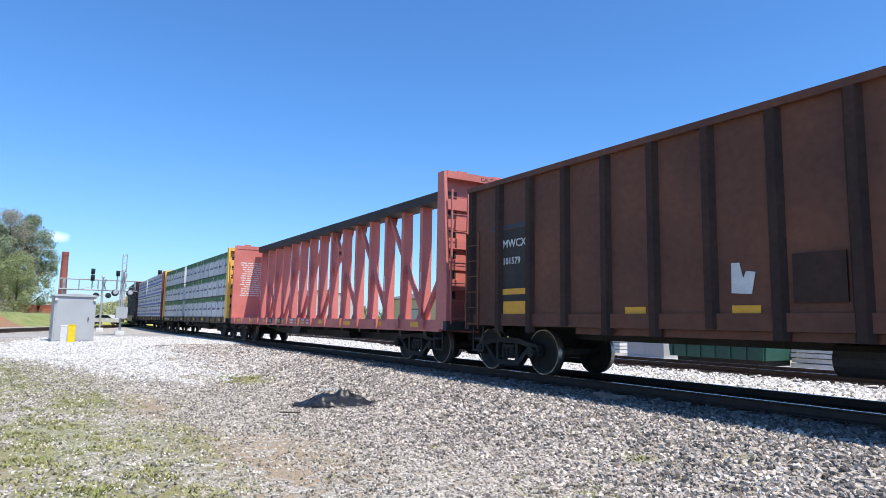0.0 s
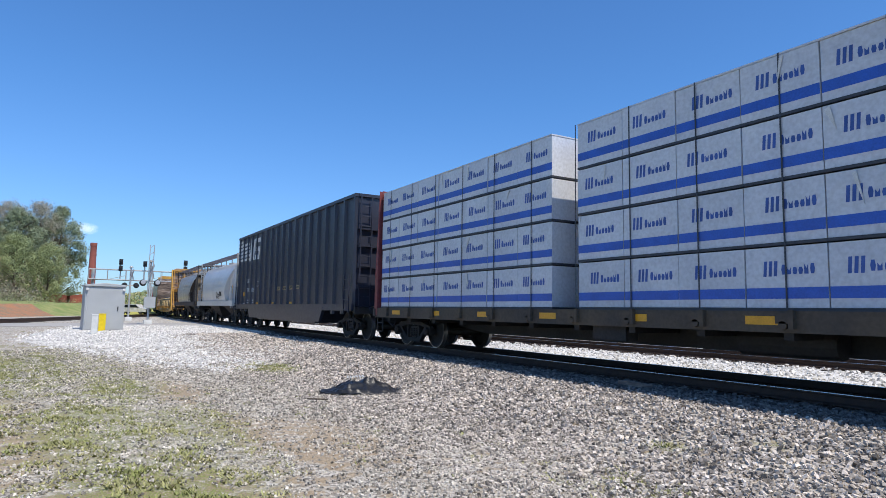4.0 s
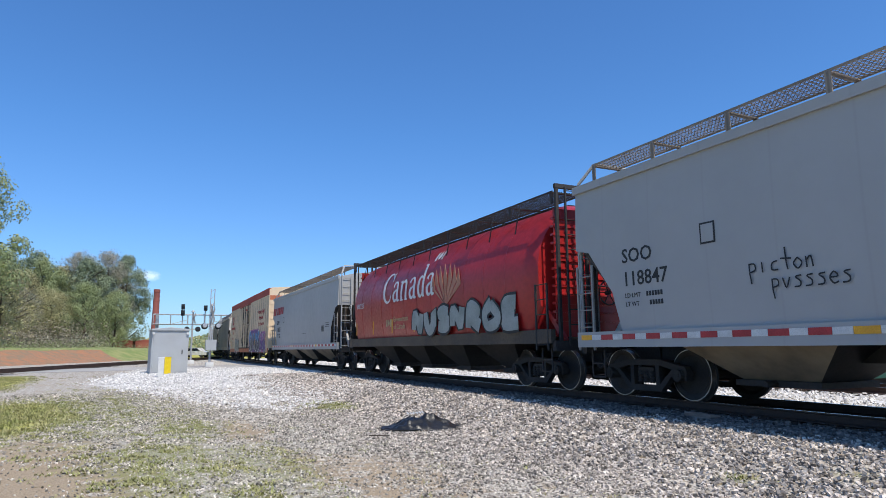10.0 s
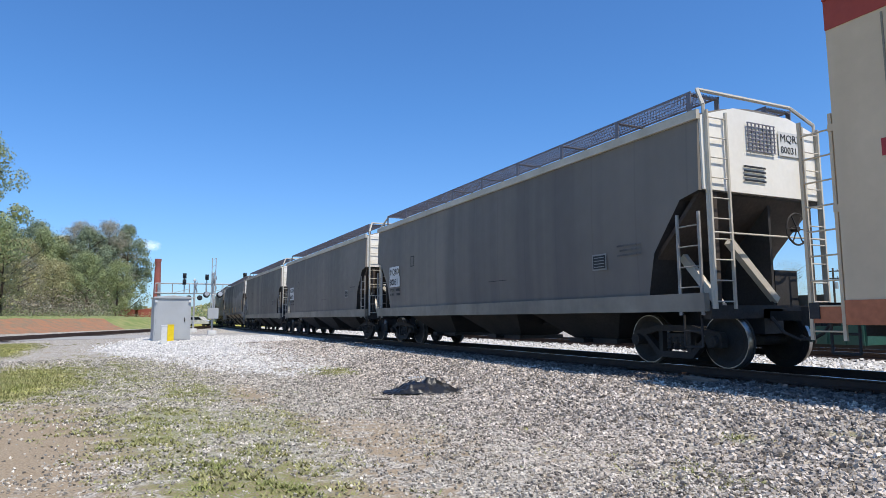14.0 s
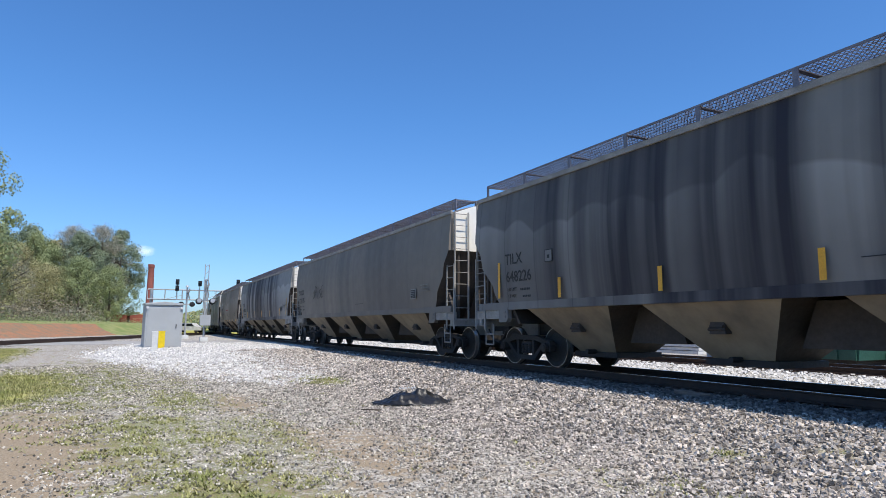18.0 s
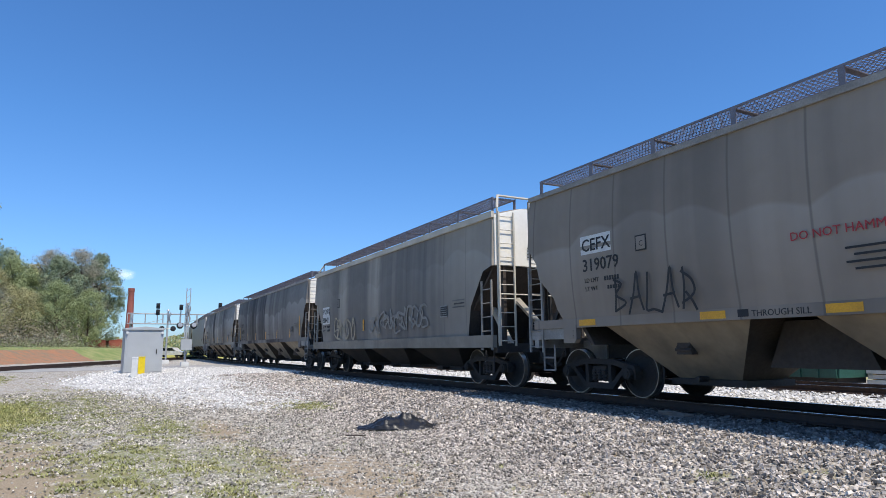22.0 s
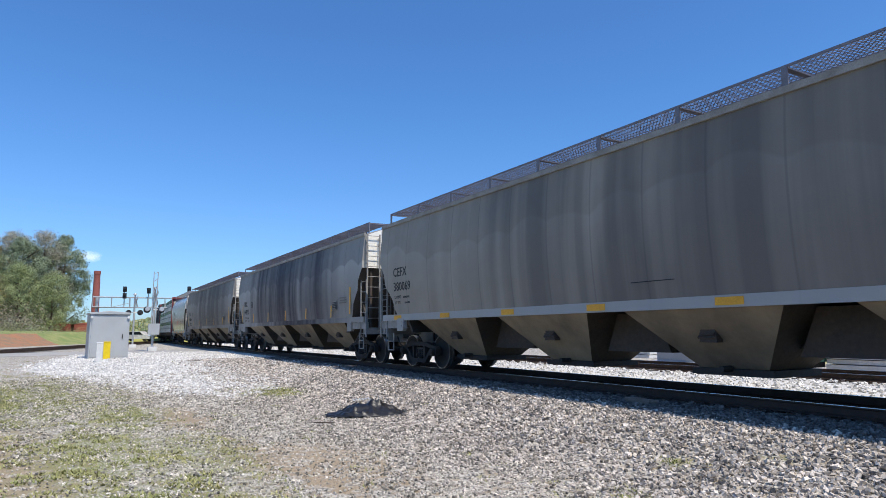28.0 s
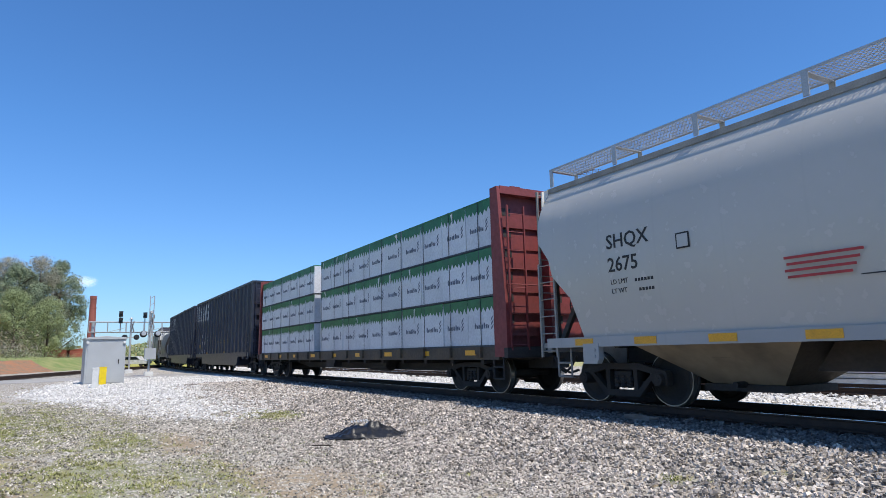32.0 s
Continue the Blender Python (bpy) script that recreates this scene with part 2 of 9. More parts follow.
CREAM = mat("grimy_cream_reefer_paint", (0.735, 0.565, 0.38), (0.63, 0.48, 0.32), 0.5, 0.5, streak=0.45, dirt=(0.36, 0.26, 0.165), fine=0.06, spec=0.3)
REEFER_RED = mat("reefer_red_band", (0.44, 0.085, 0.062), (0.36, 0.065, 0.05), 1, 0.6, streak=0.4, dirt=(0.22, 0.07, 0.05), fine=0.1, spec=0.2)
REEFER_ORANGE = mat("reefer_orange_sill", (0.55, 0.17, 0.07), (0.45, 0.13, 0.06), 1, 0.55, streak=0.4)
WRAP_WHITE = mat("white_lumber_wrap", (0.66, 0.68, 0.72), (0.58, 0.60, 0.65), 1.2, 0.32, bump=0.5, bscale=9, rand=0.06)
WRAP_GREEN = mat("green_wrap_band", (0.02, 0.17, 0.05), (0.015, 0.11, 0.035), 3, 0.4, bump=0.3, bscale=12)
WRAP_BLUE = mat("blue_wrap_band", (0.03, 0.12, 0.55), (0.03, 0.10, 0.45), 3, 0.4)
WRAP_DARK = mat("dark_strap", (0.05, 0.055, 0.07), None, 4, 0.5)
INK_GREY = mat("grey_blue_print", (0.12, 0.14, 0.20), None, 4, 0.5, bump=0)
INK_BLUE = mat("blue_print", (0.05, 0.12, 0.42), None, 4, 0.5, bump=0)
INK_BLACK = mat("black_stencil", (0.02, 0.02, 0.022), None, 6, 0.6, bump=0)
INK_WHITE = mat("white_stencil", (0.74, 0.74, 0.72), (0.62, 0.62, 0.60), 5, 0.55, bump=0)
INK_RED = mat("red_stencil", (0.50, 0.04, 0.045), None, 5, 0.55, bump=0)
INK_TAN = mat("tan_stencil", (0.55, 0.42, 0.22), None, 5, 0.55, bump=0)
SPRAY_BLUE = mat("blue_spray_paint", (0.03, 0.13, 0.42), (0.10, 0.35, 0.60), 3, 0.5, bump=0)
SPRAY_PINK = mat("pink_spray_paint", (0.52, 0.16, 0.30), (0.42, 0.12, 0.36), 2, 0.5, bump=0)
SPRAY_PURPLE = mat("purple_spray_paint", (0.10, 0.05, 0.24), (0.18, 0.07, 0.30), 2, 0.5, bump=0)
SPRAY_FADED = mat("faded_grey_spray_paint", (0.30, 0.295, 0.28), (0.22, 0.22, 0.21), 3, 0.6, bump=0)
SPRAY_NAVY = mat("navy_spray_paint", (0.018, 0.022, 0.05), (0.03, 0.03, 0.07), 2, 0.45, bump=0)
SPRAY_PALE = mat("pale_pink_spray_paint", (0.52, 0.42, 0.42), (0.45, 0.40, 0.34), 2, 0.5, bump=0)
SEAM = mat("grimy_seam", (0.34, 0.285, 0.21), (0.24, 0.20, 0.15), 2, 0.7)
CREAM_DOOR = mat("oil_stained_cream_door", (0.78, 0.61, 0.42), (0.62, 0.48, 0.325), 0.7, 0.5, streak=0.8, dirt=(0.12, 0.085, 0.06), fine=0.08, spec=0.3)
SPRAY_GREY = mat("silver_spray_paint", (0.36, 0.38, 0.36), (0.24, 0.27, 0.24), 2, 0.4, bump=0)
WOOD_DARK = mat("weathered_bulkhead_plank", (0.10, 0.065, 0.05), (0.30, 0.235, 0.19), 1.6, 0.85, stretch=(1, 1, 8), rand=0.5, bump=0.5)
WOOD_NEW = mat("new_softwood", (0.62, 0.46, 0.24), (0.50, 0.35, 0.17), 3, 0.7, stretch=(1, 6, 6))
BAR_STEEL = mat("blue_black_rolled_steel", (0.035, 0.042, 0.060), (0.055, 0.06, 0.075), 2, 0.42, 0.5)
PALE_SILL = mat("dusty_pale_sill_paint", (0.33, 0.295, 0.24), (0.22, 0.195, 0.16), 0.6, 0.6, streak=0.6, dirt=(0.12, 0.10, 0.085), fine=0.1, spec=0.15)
SHADED_TRIM = mat("shaded_tan_trim_paint", (0.60, 0.555, 0.47), (0.46, 0.42, 0.35), 1.0, 0.6, streak=0.3, dirt=(0.22, 0.17, 0.13), fine=0.1, spec=0.2)
WHEAT = mat("faded_sheaf_print", (0.50, 0.22, 0.13), (0.42, 0.15, 0.09), 3, 0.55, bump=0)
SPRAY_CREAM = mat("faded_cream_spray_paint", (0.44, 0.37, 0.26), (0.33, 0.28, 0.205), 3, 0.6, bump=0)
SPRAY_GHOST = mat("buffed_cream_spray_paint", (0.29, 0.272, 0.242), (0.225, 0.21, 0.19), 3, 0.6, bump=0)
YELLOW_OLD = mat("rust_browned_yellow_paint", (0.60, 0.345, 0.075), (0.43, 0.23, 0.055), 1.0, 0.6, streak=0.6, dirt=(0.16, 0.08, 0.035), fine=0.12, spec=0.2)
LADDER_GREY = mat("dull_grey_ladder_steel", (0.36, 0.345, 0.32), (0.25, 0.235, 0.215), 3, 0.6, spec=0.25)
GALV = mat("galvanised_steel", (0.50, 0.51, 0.52), (0.42, 0.43, 0.44), 3, 0.42, 0.35)
GRATE = mat("weathered_walkway_grating", (0.24, 0.235, 0.28), (0.17, 0.165, 0.20), 3, 0.6, 0.2)
CASE_GREY = mat("grey_equipment_case_paint", (0.40, 0.42, 0.43), (0.37, 0.385, 0.395), 1.5, 0.42, streak=0.15, dirt=(0.25, 0.24, 0.22), fine=0.05, bump=0.04)
POST_YELLOW = mat("yellow_marker_plastic", (0.85, 0.62, 0.01), (0.75, 0.54, 0.01), 6, 0.4, bump=0)
POST_WHITE = mat("white_marker_plastic", (0.80, 0.80, 0.77), (0.70, 0.70, 0.68), 6, 0.45, bump=0)
CHIMNEY = mat("chimney_brick", (0.33, 0.10, 0.085), (0.25, 0.075, 0.065), 0.6, 0.85, bscale=8)
BRICK_SHED = mat("dull_red_siding", (0.36, 0.115, 0.085), (0.28, 0.09, 0.07), 0.6, 0.85, spec=0.1)
SIGNAL_BLACK = mat("black_signal_housing", (0.015, 0.015, 0.016), None, 4, 0.5)
RAIL_SIDE = mat("rusty_rail", (0.075, 0.045, 0.032), (0.055, 0.035, 0.028), 8, 0.75, 0.3)
RAIL_TOP = mat("polished_railhead", (0.50, 0.50, 0.50), (0.40, 0.40, 0.41), 8, 0.25, 1.0, bump=0)
TIE = mat("creosoted_tie", (0.045, 0.036, 0.030), (0.08, 0.067, 0.055), 3, 0.9, stretch=(8, 1, 8), rand=0.25)
STONE_DUST_SHADE = mat("dusty_shaded_ballast_stone", (0.20, 0.17, 0.15), (0.12, 0.10, 0.09), 5, 0.9, island=0.6, bump=0.3)
STONE = mat("ballast_stone", (0.54, 0.475, 0.41), (0.30, 0.265, 0.23), 5, 0.85, island=0.75, bump=0.3)
STONE_WHITE = mat("white_crushed_stone", (0.73, 0.70, 0.66), (0.60, 0.575, 0.54), 5, 0.85, island=0.28, bump=0.3)
YELLOW_RUSTY = mat("rust_stained_yellow_paint", (0.56, 0.29, 0.045), (0.33, 0.16, 0.04), 1.1, 0.6, streak=0.7, dirt=(0.12, 0.06, 0.03))
SOOTY_SILL_SHADE = mat("grimy_sill_paint_and_shade", (0.065, 0.050, 0.038), (0.11, 0.08, 0.05), 1.2, 0.7, streak=0.4)
STONE_FINE = mat("grey_chip_stone", (0.56, 0.512, 0.44), (0.32, 0.288, 0.24), 5, 0.9, island=0.75, bump=0.3)
TARP = mat("black_plastic_sheet", (0.012, 0.012, 0.013), (0.022, 0.021, 0.021), 5, 0.38, bump=0.6, bscale=25)
CLAY = mat("red_clay_bank", (0.44, 0.20, 0.10), (0.27, 0.195, 0.12), 1.3, 0.95, bscale=6, fine=0.4)
ASPHALT = mat("pale_worn_asphalt", (0.42, 0.40, 0.37), (0.34, 0.325, 0.30), 0.8, 0.9)
GREEN_PAINT = mat("green_container_paint", (0.03, 0.12, 0.085), (0.025, 0.09, 0.065), 1, 0.5, streak=0.3)
TAN_WALL = mat("tan_metal_siding", (0.60, 0.50, 0.33), (0.55, 0.45, 0.30), 0.5, 0.7)
ROOF_DARK = mat("dark_metal_roof", (0.16, 0.15, 0.15), None, 0.6, 0.6)
ROOF_LIGHT = mat("pale_metal_roof", (0.55, 0.57, 0.58), None, 0.6, 0.4, 0.2)
BRUSH = mat("bare_twig_bark", (0.30, 0.255, 0.175), (0.21, 0.18, 0.125), 2, 0.95)
BARK = mat("tree_bark", (0.10, 0.075, 0.055), (0.06, 0.045, 0.035), 3, 0.95)


def leaf(name, c1, c2):
    """Thin leaves: part of the light goes through them."""
    m = mat(name, c1, c2, 0.5, 0.7, island=0.2, bump=0)
    n, l = m.node_tree.nodes, m.node_tree.links
    b = n["Principled BSDF"]
    t = n.new("ShaderNodeBsdfTranslucent")
    x = n.new("ShaderNodeMixShader")
    x.inputs[0].default_value = 0.33
    l.new(b.inputs["Base Color"].links[0].from_socket, t.inputs[0])
    l.new(b.outputs[0], x.inputs[1])
    l.new(t.outputs[0], x.inputs[2])
    l.new(x.outputs[0], n["Material Output"].inputs[0])
    return m


LEAF_A = leaf("fresh_green_leaves", (0.38, 0.43, 0.21), (0.31, 0.36, 0.17))
LEAF_B = leaf("deep_green_leaves", (0.30, 0.36, 0.23), (0.25, 0.30, 0.19))
LEAF_C = leaf("grey_budding_twigs", (0.46, 0.43, 0.34), (0.38, 0.355, 0.28))
LEAF_D = leaf("olive_yellow_leaves", (0.49, 0.46, 0.24), (0.41, 0.38, 0.20))
GRASS = mat("grass_blades", (0.25, 0.27, 0.085), (0.40, 0.37, 0.17), 2, 0.8, island=0.4, bump=0)
CAR_WHITE = mat("white_car_paint", (0.72, 0.72, 0.72), None, 2, 0.25, bump=0)
TENT_BLUE = mat("blue_canvas", (0.03, 0.12, 0.40), None, 2, 0.6)
TENT_YELLOW = mat("yellow_canvas", (0.75, 0.55, 0.05), None, 2, 0.6)
GLASS_DARK = mat("dark_window_glass", (0.02, 0.025, 0.03), None, 2, 0.08, bump=0)


# ---- mesh helpers ----
def clip(outline, at, way):
    """The part of a polygon of (x, z) with x past at (way 1) or before it (way -1)."""
    out = []
    for a, b in zip(outline, outline[1:] + outline[:1]):
        ia, ib = way * (a[0] - at) >= 0, way * (b[0] - at) >= 0
        if ia:
            out.append(a)
        if ia != ib:
            f = (at - a[0]) / (b[0] - a[0])
            out.append((at, a[1] + f * (b[1] - a[1])))
    return out



class Shape:
    """Collects faces of one part; m is the index of the material that new faces take."""

    def __init__(self):
        self.v, self.f, self.k, self.m = [], [], [], 0

    def add(self, verts, faces):
        o = len(self.v)
        self.v += [tuple(p) for p in verts]
        self.f += [tuple(o + i for i in q) for q in faces]
        self.k += [self.m] * len(faces)
        return self

    def box(self, x0, x1, y0, y1, z0, z1):
        p = [(x, y, z) for z in (z0, z1) for y in (y0, y1) for x in (x0, x1)]
        return self.add(p, [(0, 2, 3, 1), (4, 5, 7, 6), (0, 1, 5, 4), (2, 6, 7, 3), (0, 4, 6, 2), (1, 3, 7, 5)])

    def prism(self, outline, lo, hi, axis="y"):
        """A polygon, extruded: along y its points are (x, z), along x (y, z), along z (x, y)."""
        put = {"y": lambda a, b, c: (a, c, b), "x": lambda a, b, c: (c, a, b), "z": lambda a, b, c: (a, b, c)}[axis]
        n = len(outline)
        verts = [put(a, b, lo) for a, b in outline] + [put(a, b, hi) for a, b in outline]
        return self.add(verts, [tuple(range(n))[::-1], tuple(range(n, 2 * n))] + [(i, (i + 1) % n, n + (i + 1) % n, n + i) for i in range(n)])

    def tube(self, a, b, r, n=6, r2=None):
        a, b = Vector(a), Vector(b)
        d = (b - a).normalized()
        u = d.orthogonal().normalized()
        w = d.cross(u)
        ring = [(math.cos(math.tau * i / n), math.sin(math.tau * i / n)) for i in range(n)]
        verts = [a + r * (c * u + s * w) for c, s in ring] + [b + (r2 or r) * (c * u + s * w) for c, s in ring]
        return self.add(verts, [tuple(range(n))[::-1], tuple(range(n, 2 * n))] + [(i, (i + 1) % n, n + (i + 1) % n, n + i) for i in range(n)])

    def beam(self, a, b, w, h):
        """A square bar from a to b, in an upright plane along x."""
        a, b = Vector(a), Vector(b)
        d = (b - a).normalized()
        s = Vector((0, 1, 0)) if abs(d.y) < 0.9 else Vector((1, 0, 0))
        u = d.cross(s).normalized()
        s = u.cross(d)
        c = [(i, j) for i in (-0.5, 0.5) for j in (-0.5, 0.5)]
        verts = [p + i * w * s + j * h * u for p in (a, b) for i, j in c]
        return self.add(verts, [(0, 1, 3, 2), (4, 6, 7, 5), (0, 4, 5, 1), (2, 3, 7, 6), (0, 2, 6, 4), (1, 5, 7, 3)])

    def loft(self, rings):
        n = len(rings[0])
        verts = [p for r in rings for p in r]
        faces = [tuple(range(n))[::-1], tuple(range(n * (len(rings) - 1), n * len(rings)))]
        for k in range(len(rings) - 1):
            faces += [(k * n + i, k * n + (i + 1) % n, (k + 1) * n + (i + 1) % n, (k + 1) * n + i) for i in range(n)]
        return self.add(verts, faces)

    def mesh(self, name, mats, smooth=False):
        me = bpy.data.meshes.new(name)
        me.from_pydata(self.v, [], self.f)
        for m in mats if isinstance(mats, (list, tuple)) else [mats]:
            me.materials.append(m)
        me.polygons.foreach_set("material_index", self.k)
        if smooth:
            me.polygons.foreach_set("use_smooth", [True] * len(self.f))
            me.set_sharp_from_angle(angle=radians(38))
        me.validate()
        bm = bmesh.new()
        bm.from_mesh(me)
        bmesh.ops.recalc_face_normals(bm, faces=bm.faces)
        bm.to_mesh(me)
        bm.free()
        return me


def part(name, shape, mats, parent=None, label="", smooth=False, at=None):
    """Links a shape (or a ready mesh) as ONE object under a thing or a part."""
    me = shape.mesh(name, mats, smooth) if isinstance(shape, Shape) else shape
    ob = new(name, me)
    ob.parent = parent
    if at is not None:
        ob.location = at
    if label:
        ob["label"] = label
    return ob


def thing(name, label, category, group="", at=None):
    ob = new(name)
    if at is not None:
        ob.matrix_basis = at
    return tagged(ob, label, category, group)


def words(text, size, mat_, name, parent, at, align="LEFT", shear=0.0, bold=0.0, face=-1, depth=None):
    """Lettering on an upright side; face -1: on the side towards -y, read along +x; 1: on an end that faces +x, read along +y."""
    c = bpy.data.curves.new("lettering", "FONT")
    c.body, c.size, c.align_x, c.shear, c.offset, c.extrude = text, size, align, shear, bold, 0.002
    c.resolution_u = 2
    tmp = bpy.data.objects.new("lettering", c)
    scene.collection.objects.link(tmp)
    me = bpy.data.meshes.new_from_object(tmp.evaluated_get(bpy.context.evaluated_depsgraph_get()))
    bpy.data.objects.remove(tmp)
    me.materials.clear()
    me.materials.append(mat_)
    if depth:
        for v in me.vertices:
            v.co.z += depth(at[2] + v.co.y) + 0.004 + at[1]
    ob = part(name, me, mat_, parent)
    ob.matrix_basis = pose(*at, 90, 0, 0 if face < 0 else 90)
    return ob


def plates(rows, mat_, name, parent, y, thick=0.004, label=""):
    """Flat marks on the side plane y (towards -y), each a part: rows of x0, x1, z0, z1."""
    for x0, x1, z0, z1 in rows:
        part(name, Shape().box(x0, x1, y - thick, y, z0, z1), mat_, parent, label)


def glide(pts, n=5):
    """Points along a smooth curve through pts, which may carry a width as third number."""
    q = [pts[0]] + list(pts) + [pts[-1]]
    out = []
    for a, b, c, d in zip(q, q[1:], q[2:], q[3:]):
        for i in range(n):
            t = i / n
            out.append(tuple(0.5 * (2 * b[k] + (c[k] - a[k]) * t + (2 * a[k] - 5 * b[k] + 4 * c[k] - d[k]) * t * t + (3 * b[k] - a[k] - 3 * c[k] + d[k]) * t ** 3) for k in range(len(b))))
    return out + [tuple(pts[-1])]


def stroke(s, pts, depth, lift=0.0, thick=0.002):
    """A painted stroke of (x, z, width) on the side whose half width at z is depth(z)."""
    left, right = [], []
    for i, (x, z, w) in enumerate(pts):
        a, b = pts[max(0, i - 1)], pts[min(len(pts) - 1, i + 1)]
        dx, dz = b[0] - a[0], b[1] - a[1]
        k = 0.5 * w / (math.hypot(dx, dz) or 1.0)
        left.append((x - dz * k, z + dx * k))
        right.append((x + dz * k, z - dx * k))
    n = len(pts)
    v = []
    for off in (lift, lift + thick):
        v += [(x, -depth(z) - off - 0.0001 * (i % n), z) for i, (x, z) in enumerate(left + right)]
    m = 2 * n
    f = []
    for i in range(n - 1):
        f += [(i, i + 1, n + i + 1, n + i), (m + i, m + n + i, m + n + i + 1, m + i + 1), (i, m + i, m + i + 1, i + 1), (n + i, n + i + 1, m + n + i + 1, m + n + i)]
    f += [(0, n, m + n, m), (n - 1, m + n - 1, m + 2 * n - 1, 2 * n - 1)]
    return s.add(v, f)


# ---- the line of the track ----
TRACK_Y, RAIL_Z, BEND_X, BEND_R = 9.74, 0.53, -45.0, 700.0


def along(u, off=0.0):
    """The place at u metres along the line, off metres beside it (+y at the straight), and the turn about z there."""
    if u >= BEND_X:
        return u, TRACK_Y + off, 0.0
    a = (BEND_X - u) / BEND_R
    return BEND_X - (BEND_R - off) * math.sin(a), TRACK_Y + BEND_R - (BEND_R - off) * math.cos(a), -a


def smooth_step(a, b, x):
    t = np.clip((x - a) / (b - a), 0, 1)
    return t * t * (3 - 2 * t)


def ground_z(x, y):
    """Height of the ground: low by the viewer, up to the crossing far off and to the shoulder of the track bed."""
    x, y = np.asarray(x, float), np.asarray(y, float)
    bend = np.where(x < BEND_X, (x - BEND_X) ** 2 / (2 * BEND_R), 0.0)
    yy = y - bend
    far = 0.40 * smooth_step(-17, -33, x)
    bed = 0.34 * smooth_step(5.0, 8.0, yy) * (1 - smooth_step(17.5, 20.5, yy))
    return np.maximum(far, bed) - 0.1 * smooth_step(19, 24, yy)


# ---- train: running gear shared by all cars ----
WHEEL_R = 0.457


def wheelset_mesh():
    """Axle and two wheels, turned as one body."""
    half = [(0.02, 1.10), (0.105, 1.10), (0.11, 0.92), (0.085, 0.90), (0.09, 0.83), (0.13, 0.80), (0.34, 0.765), (0.39, 0.80), (0.440, 0.802), (0.455, 0.802), (0.457, 0.69), (0.485, 0.675), (0.485, 0.66), (0.40, 0.66), (0.34, 0.72), (0.13, 0.70), (0.08, 0.64)]
    prof = half + [(a, -b) for a, b in half[::-1]]
    n = 28
    s = Shape()
    s.v = [(a * math.cos(math.tau * i / n), b, a * math.sin(math.tau * i / n)) for a, b in prof for i in range(n)]
    for k in range(len(prof) - 1):
        s.f += [(k * n + i, k * n + (i + 1) % n, (k + 1) * n + (i + 1) % n, (k + 1) * n + i) for i in range(n)]
        s.k += [1 if k in (8, 9, len(prof) - 11, len(prof) - 10) else 0] * n
    s.f += [tuple(range(n))[::-1], tuple(range((len(prof) - 1) * n, len(prof) * n))]
    s.k += [0, 0]
    return s.mesh("wheelset", [TRUCK_STEEL, RIM_STEEL], True)


def side_frame_mesh():
    """Cast side frame: arched top member, dropped spring plank, columns, bearing adapters and end caps."""
    s = Shape()
    top = [(-1.04, 0.06), (-1.0, 0.15), (-0.74, 0.19), (-0.42, 0.27), (0.42, 0.27), (0.74, 0.19), (1.0, 0.15), (1.04, 0.06), (1.03, -0.10), (0.99, -0.10), (0.97, 0.04), (0.80, 0.05), (0.72, 0.09), (0.40, 0.16), (-0.40, 0.16), (-0.72, 0.09), (-0.80, 0.05), (-0.97, 0.04), (-0.99, -0.10), (-1.03, -0.10)]
    s.prism(top, -0.07, 0.07)
    s.prism([(-0.80, 0.09), (-0.70, 0.10), (-0.36, -0.20), (0.36, -0.20), (0.70, 0.10), (0.80, 0.09), (0.40, -0.31), (-0.40, -0.31)], -0.065, 0.065)
    for x in (-0.33, 0.33):
        s.box(x - 0.045, x + 0.045, -0.06, 0.06, -0.22, 0.18)
    for x in (-0.889, 0.889):
        s.tube((x, -0.16, 0.0), (x, 0.09, 0.0), 0.105, 14)
        s.tube((x, -0.175, 0.0), (x, -0.16, 0.0), 0.06, 10)
    s.box(-0.62, 0.62, 0.12, 0.16, -0.12, -0.05)
    return s.mesh("side_frame", TRUCK_STEEL)


def spring_mesh():
    """One coil spring, as a rippled column."""
    s, n = Shape(), 8
    rings = []
    for k in range(9):
        rr = 0.066 if k % 2 else 0.050
        rings.append([(rr * math.cos(math.tau * i / n), rr * math.sin(math.tau * i / n), -0.165 + 0.028 * k) for i in range(n)])
    return s.loft(rings).mesh("spring", TRUCK_STEEL)


def bolster_mesh():
    s = Shape()
    s.prism([(-1.02, -0.05), (1.02, -0.05), (1.02, 0.12), (0.6, 0.24), (-0.6, 0.24), (-1.02, 0.12)], -0.20, 0.20, "x")
    s.tube((0, 0, 0.2), (0, 0, 0.34), 0.2, 12)
    for x in (-0.42, 0.42):
        s.box(x - 0.05, x + 0.05, -0.9, 0.9, -0.14, -0.04)
    return s.mesh("truck", TRUCK_STEEL)


WHEELSET, SIDE_FRAME, BOLSTER, SPRING = wheelset_mesh(), side_frame_mesh(), bolster_mesh(), spring_mesh()
WHEELSETS = []


def running_gear(car, h, front, back):
    """Two trucks, centred front and back metres from the ends of a car of half length h."""
    for x in (back - h, h - front):
        tr = part("truck", BOLSTER, None, car, "grimy cast steel two-axle truck", at=(x, 0, WHEEL_R))
        for y in (-1.0, 1.0):
            part("side_frame", SIDE_FRAME, None, tr, at=(0, y, 0))
            for dx in (-0.15, 0.0, 0.15):
                part("spring", SPRING, None, tr, at=(dx, y, 0))
        for dx in (-0.889, 0.889):
            w = new("wheelset", WHEELSET)
            w.parent = tr
            w.matrix_parent_inverse = Matrix.Translation((dx, 0, 0))
            WHEELSETS.append(w)


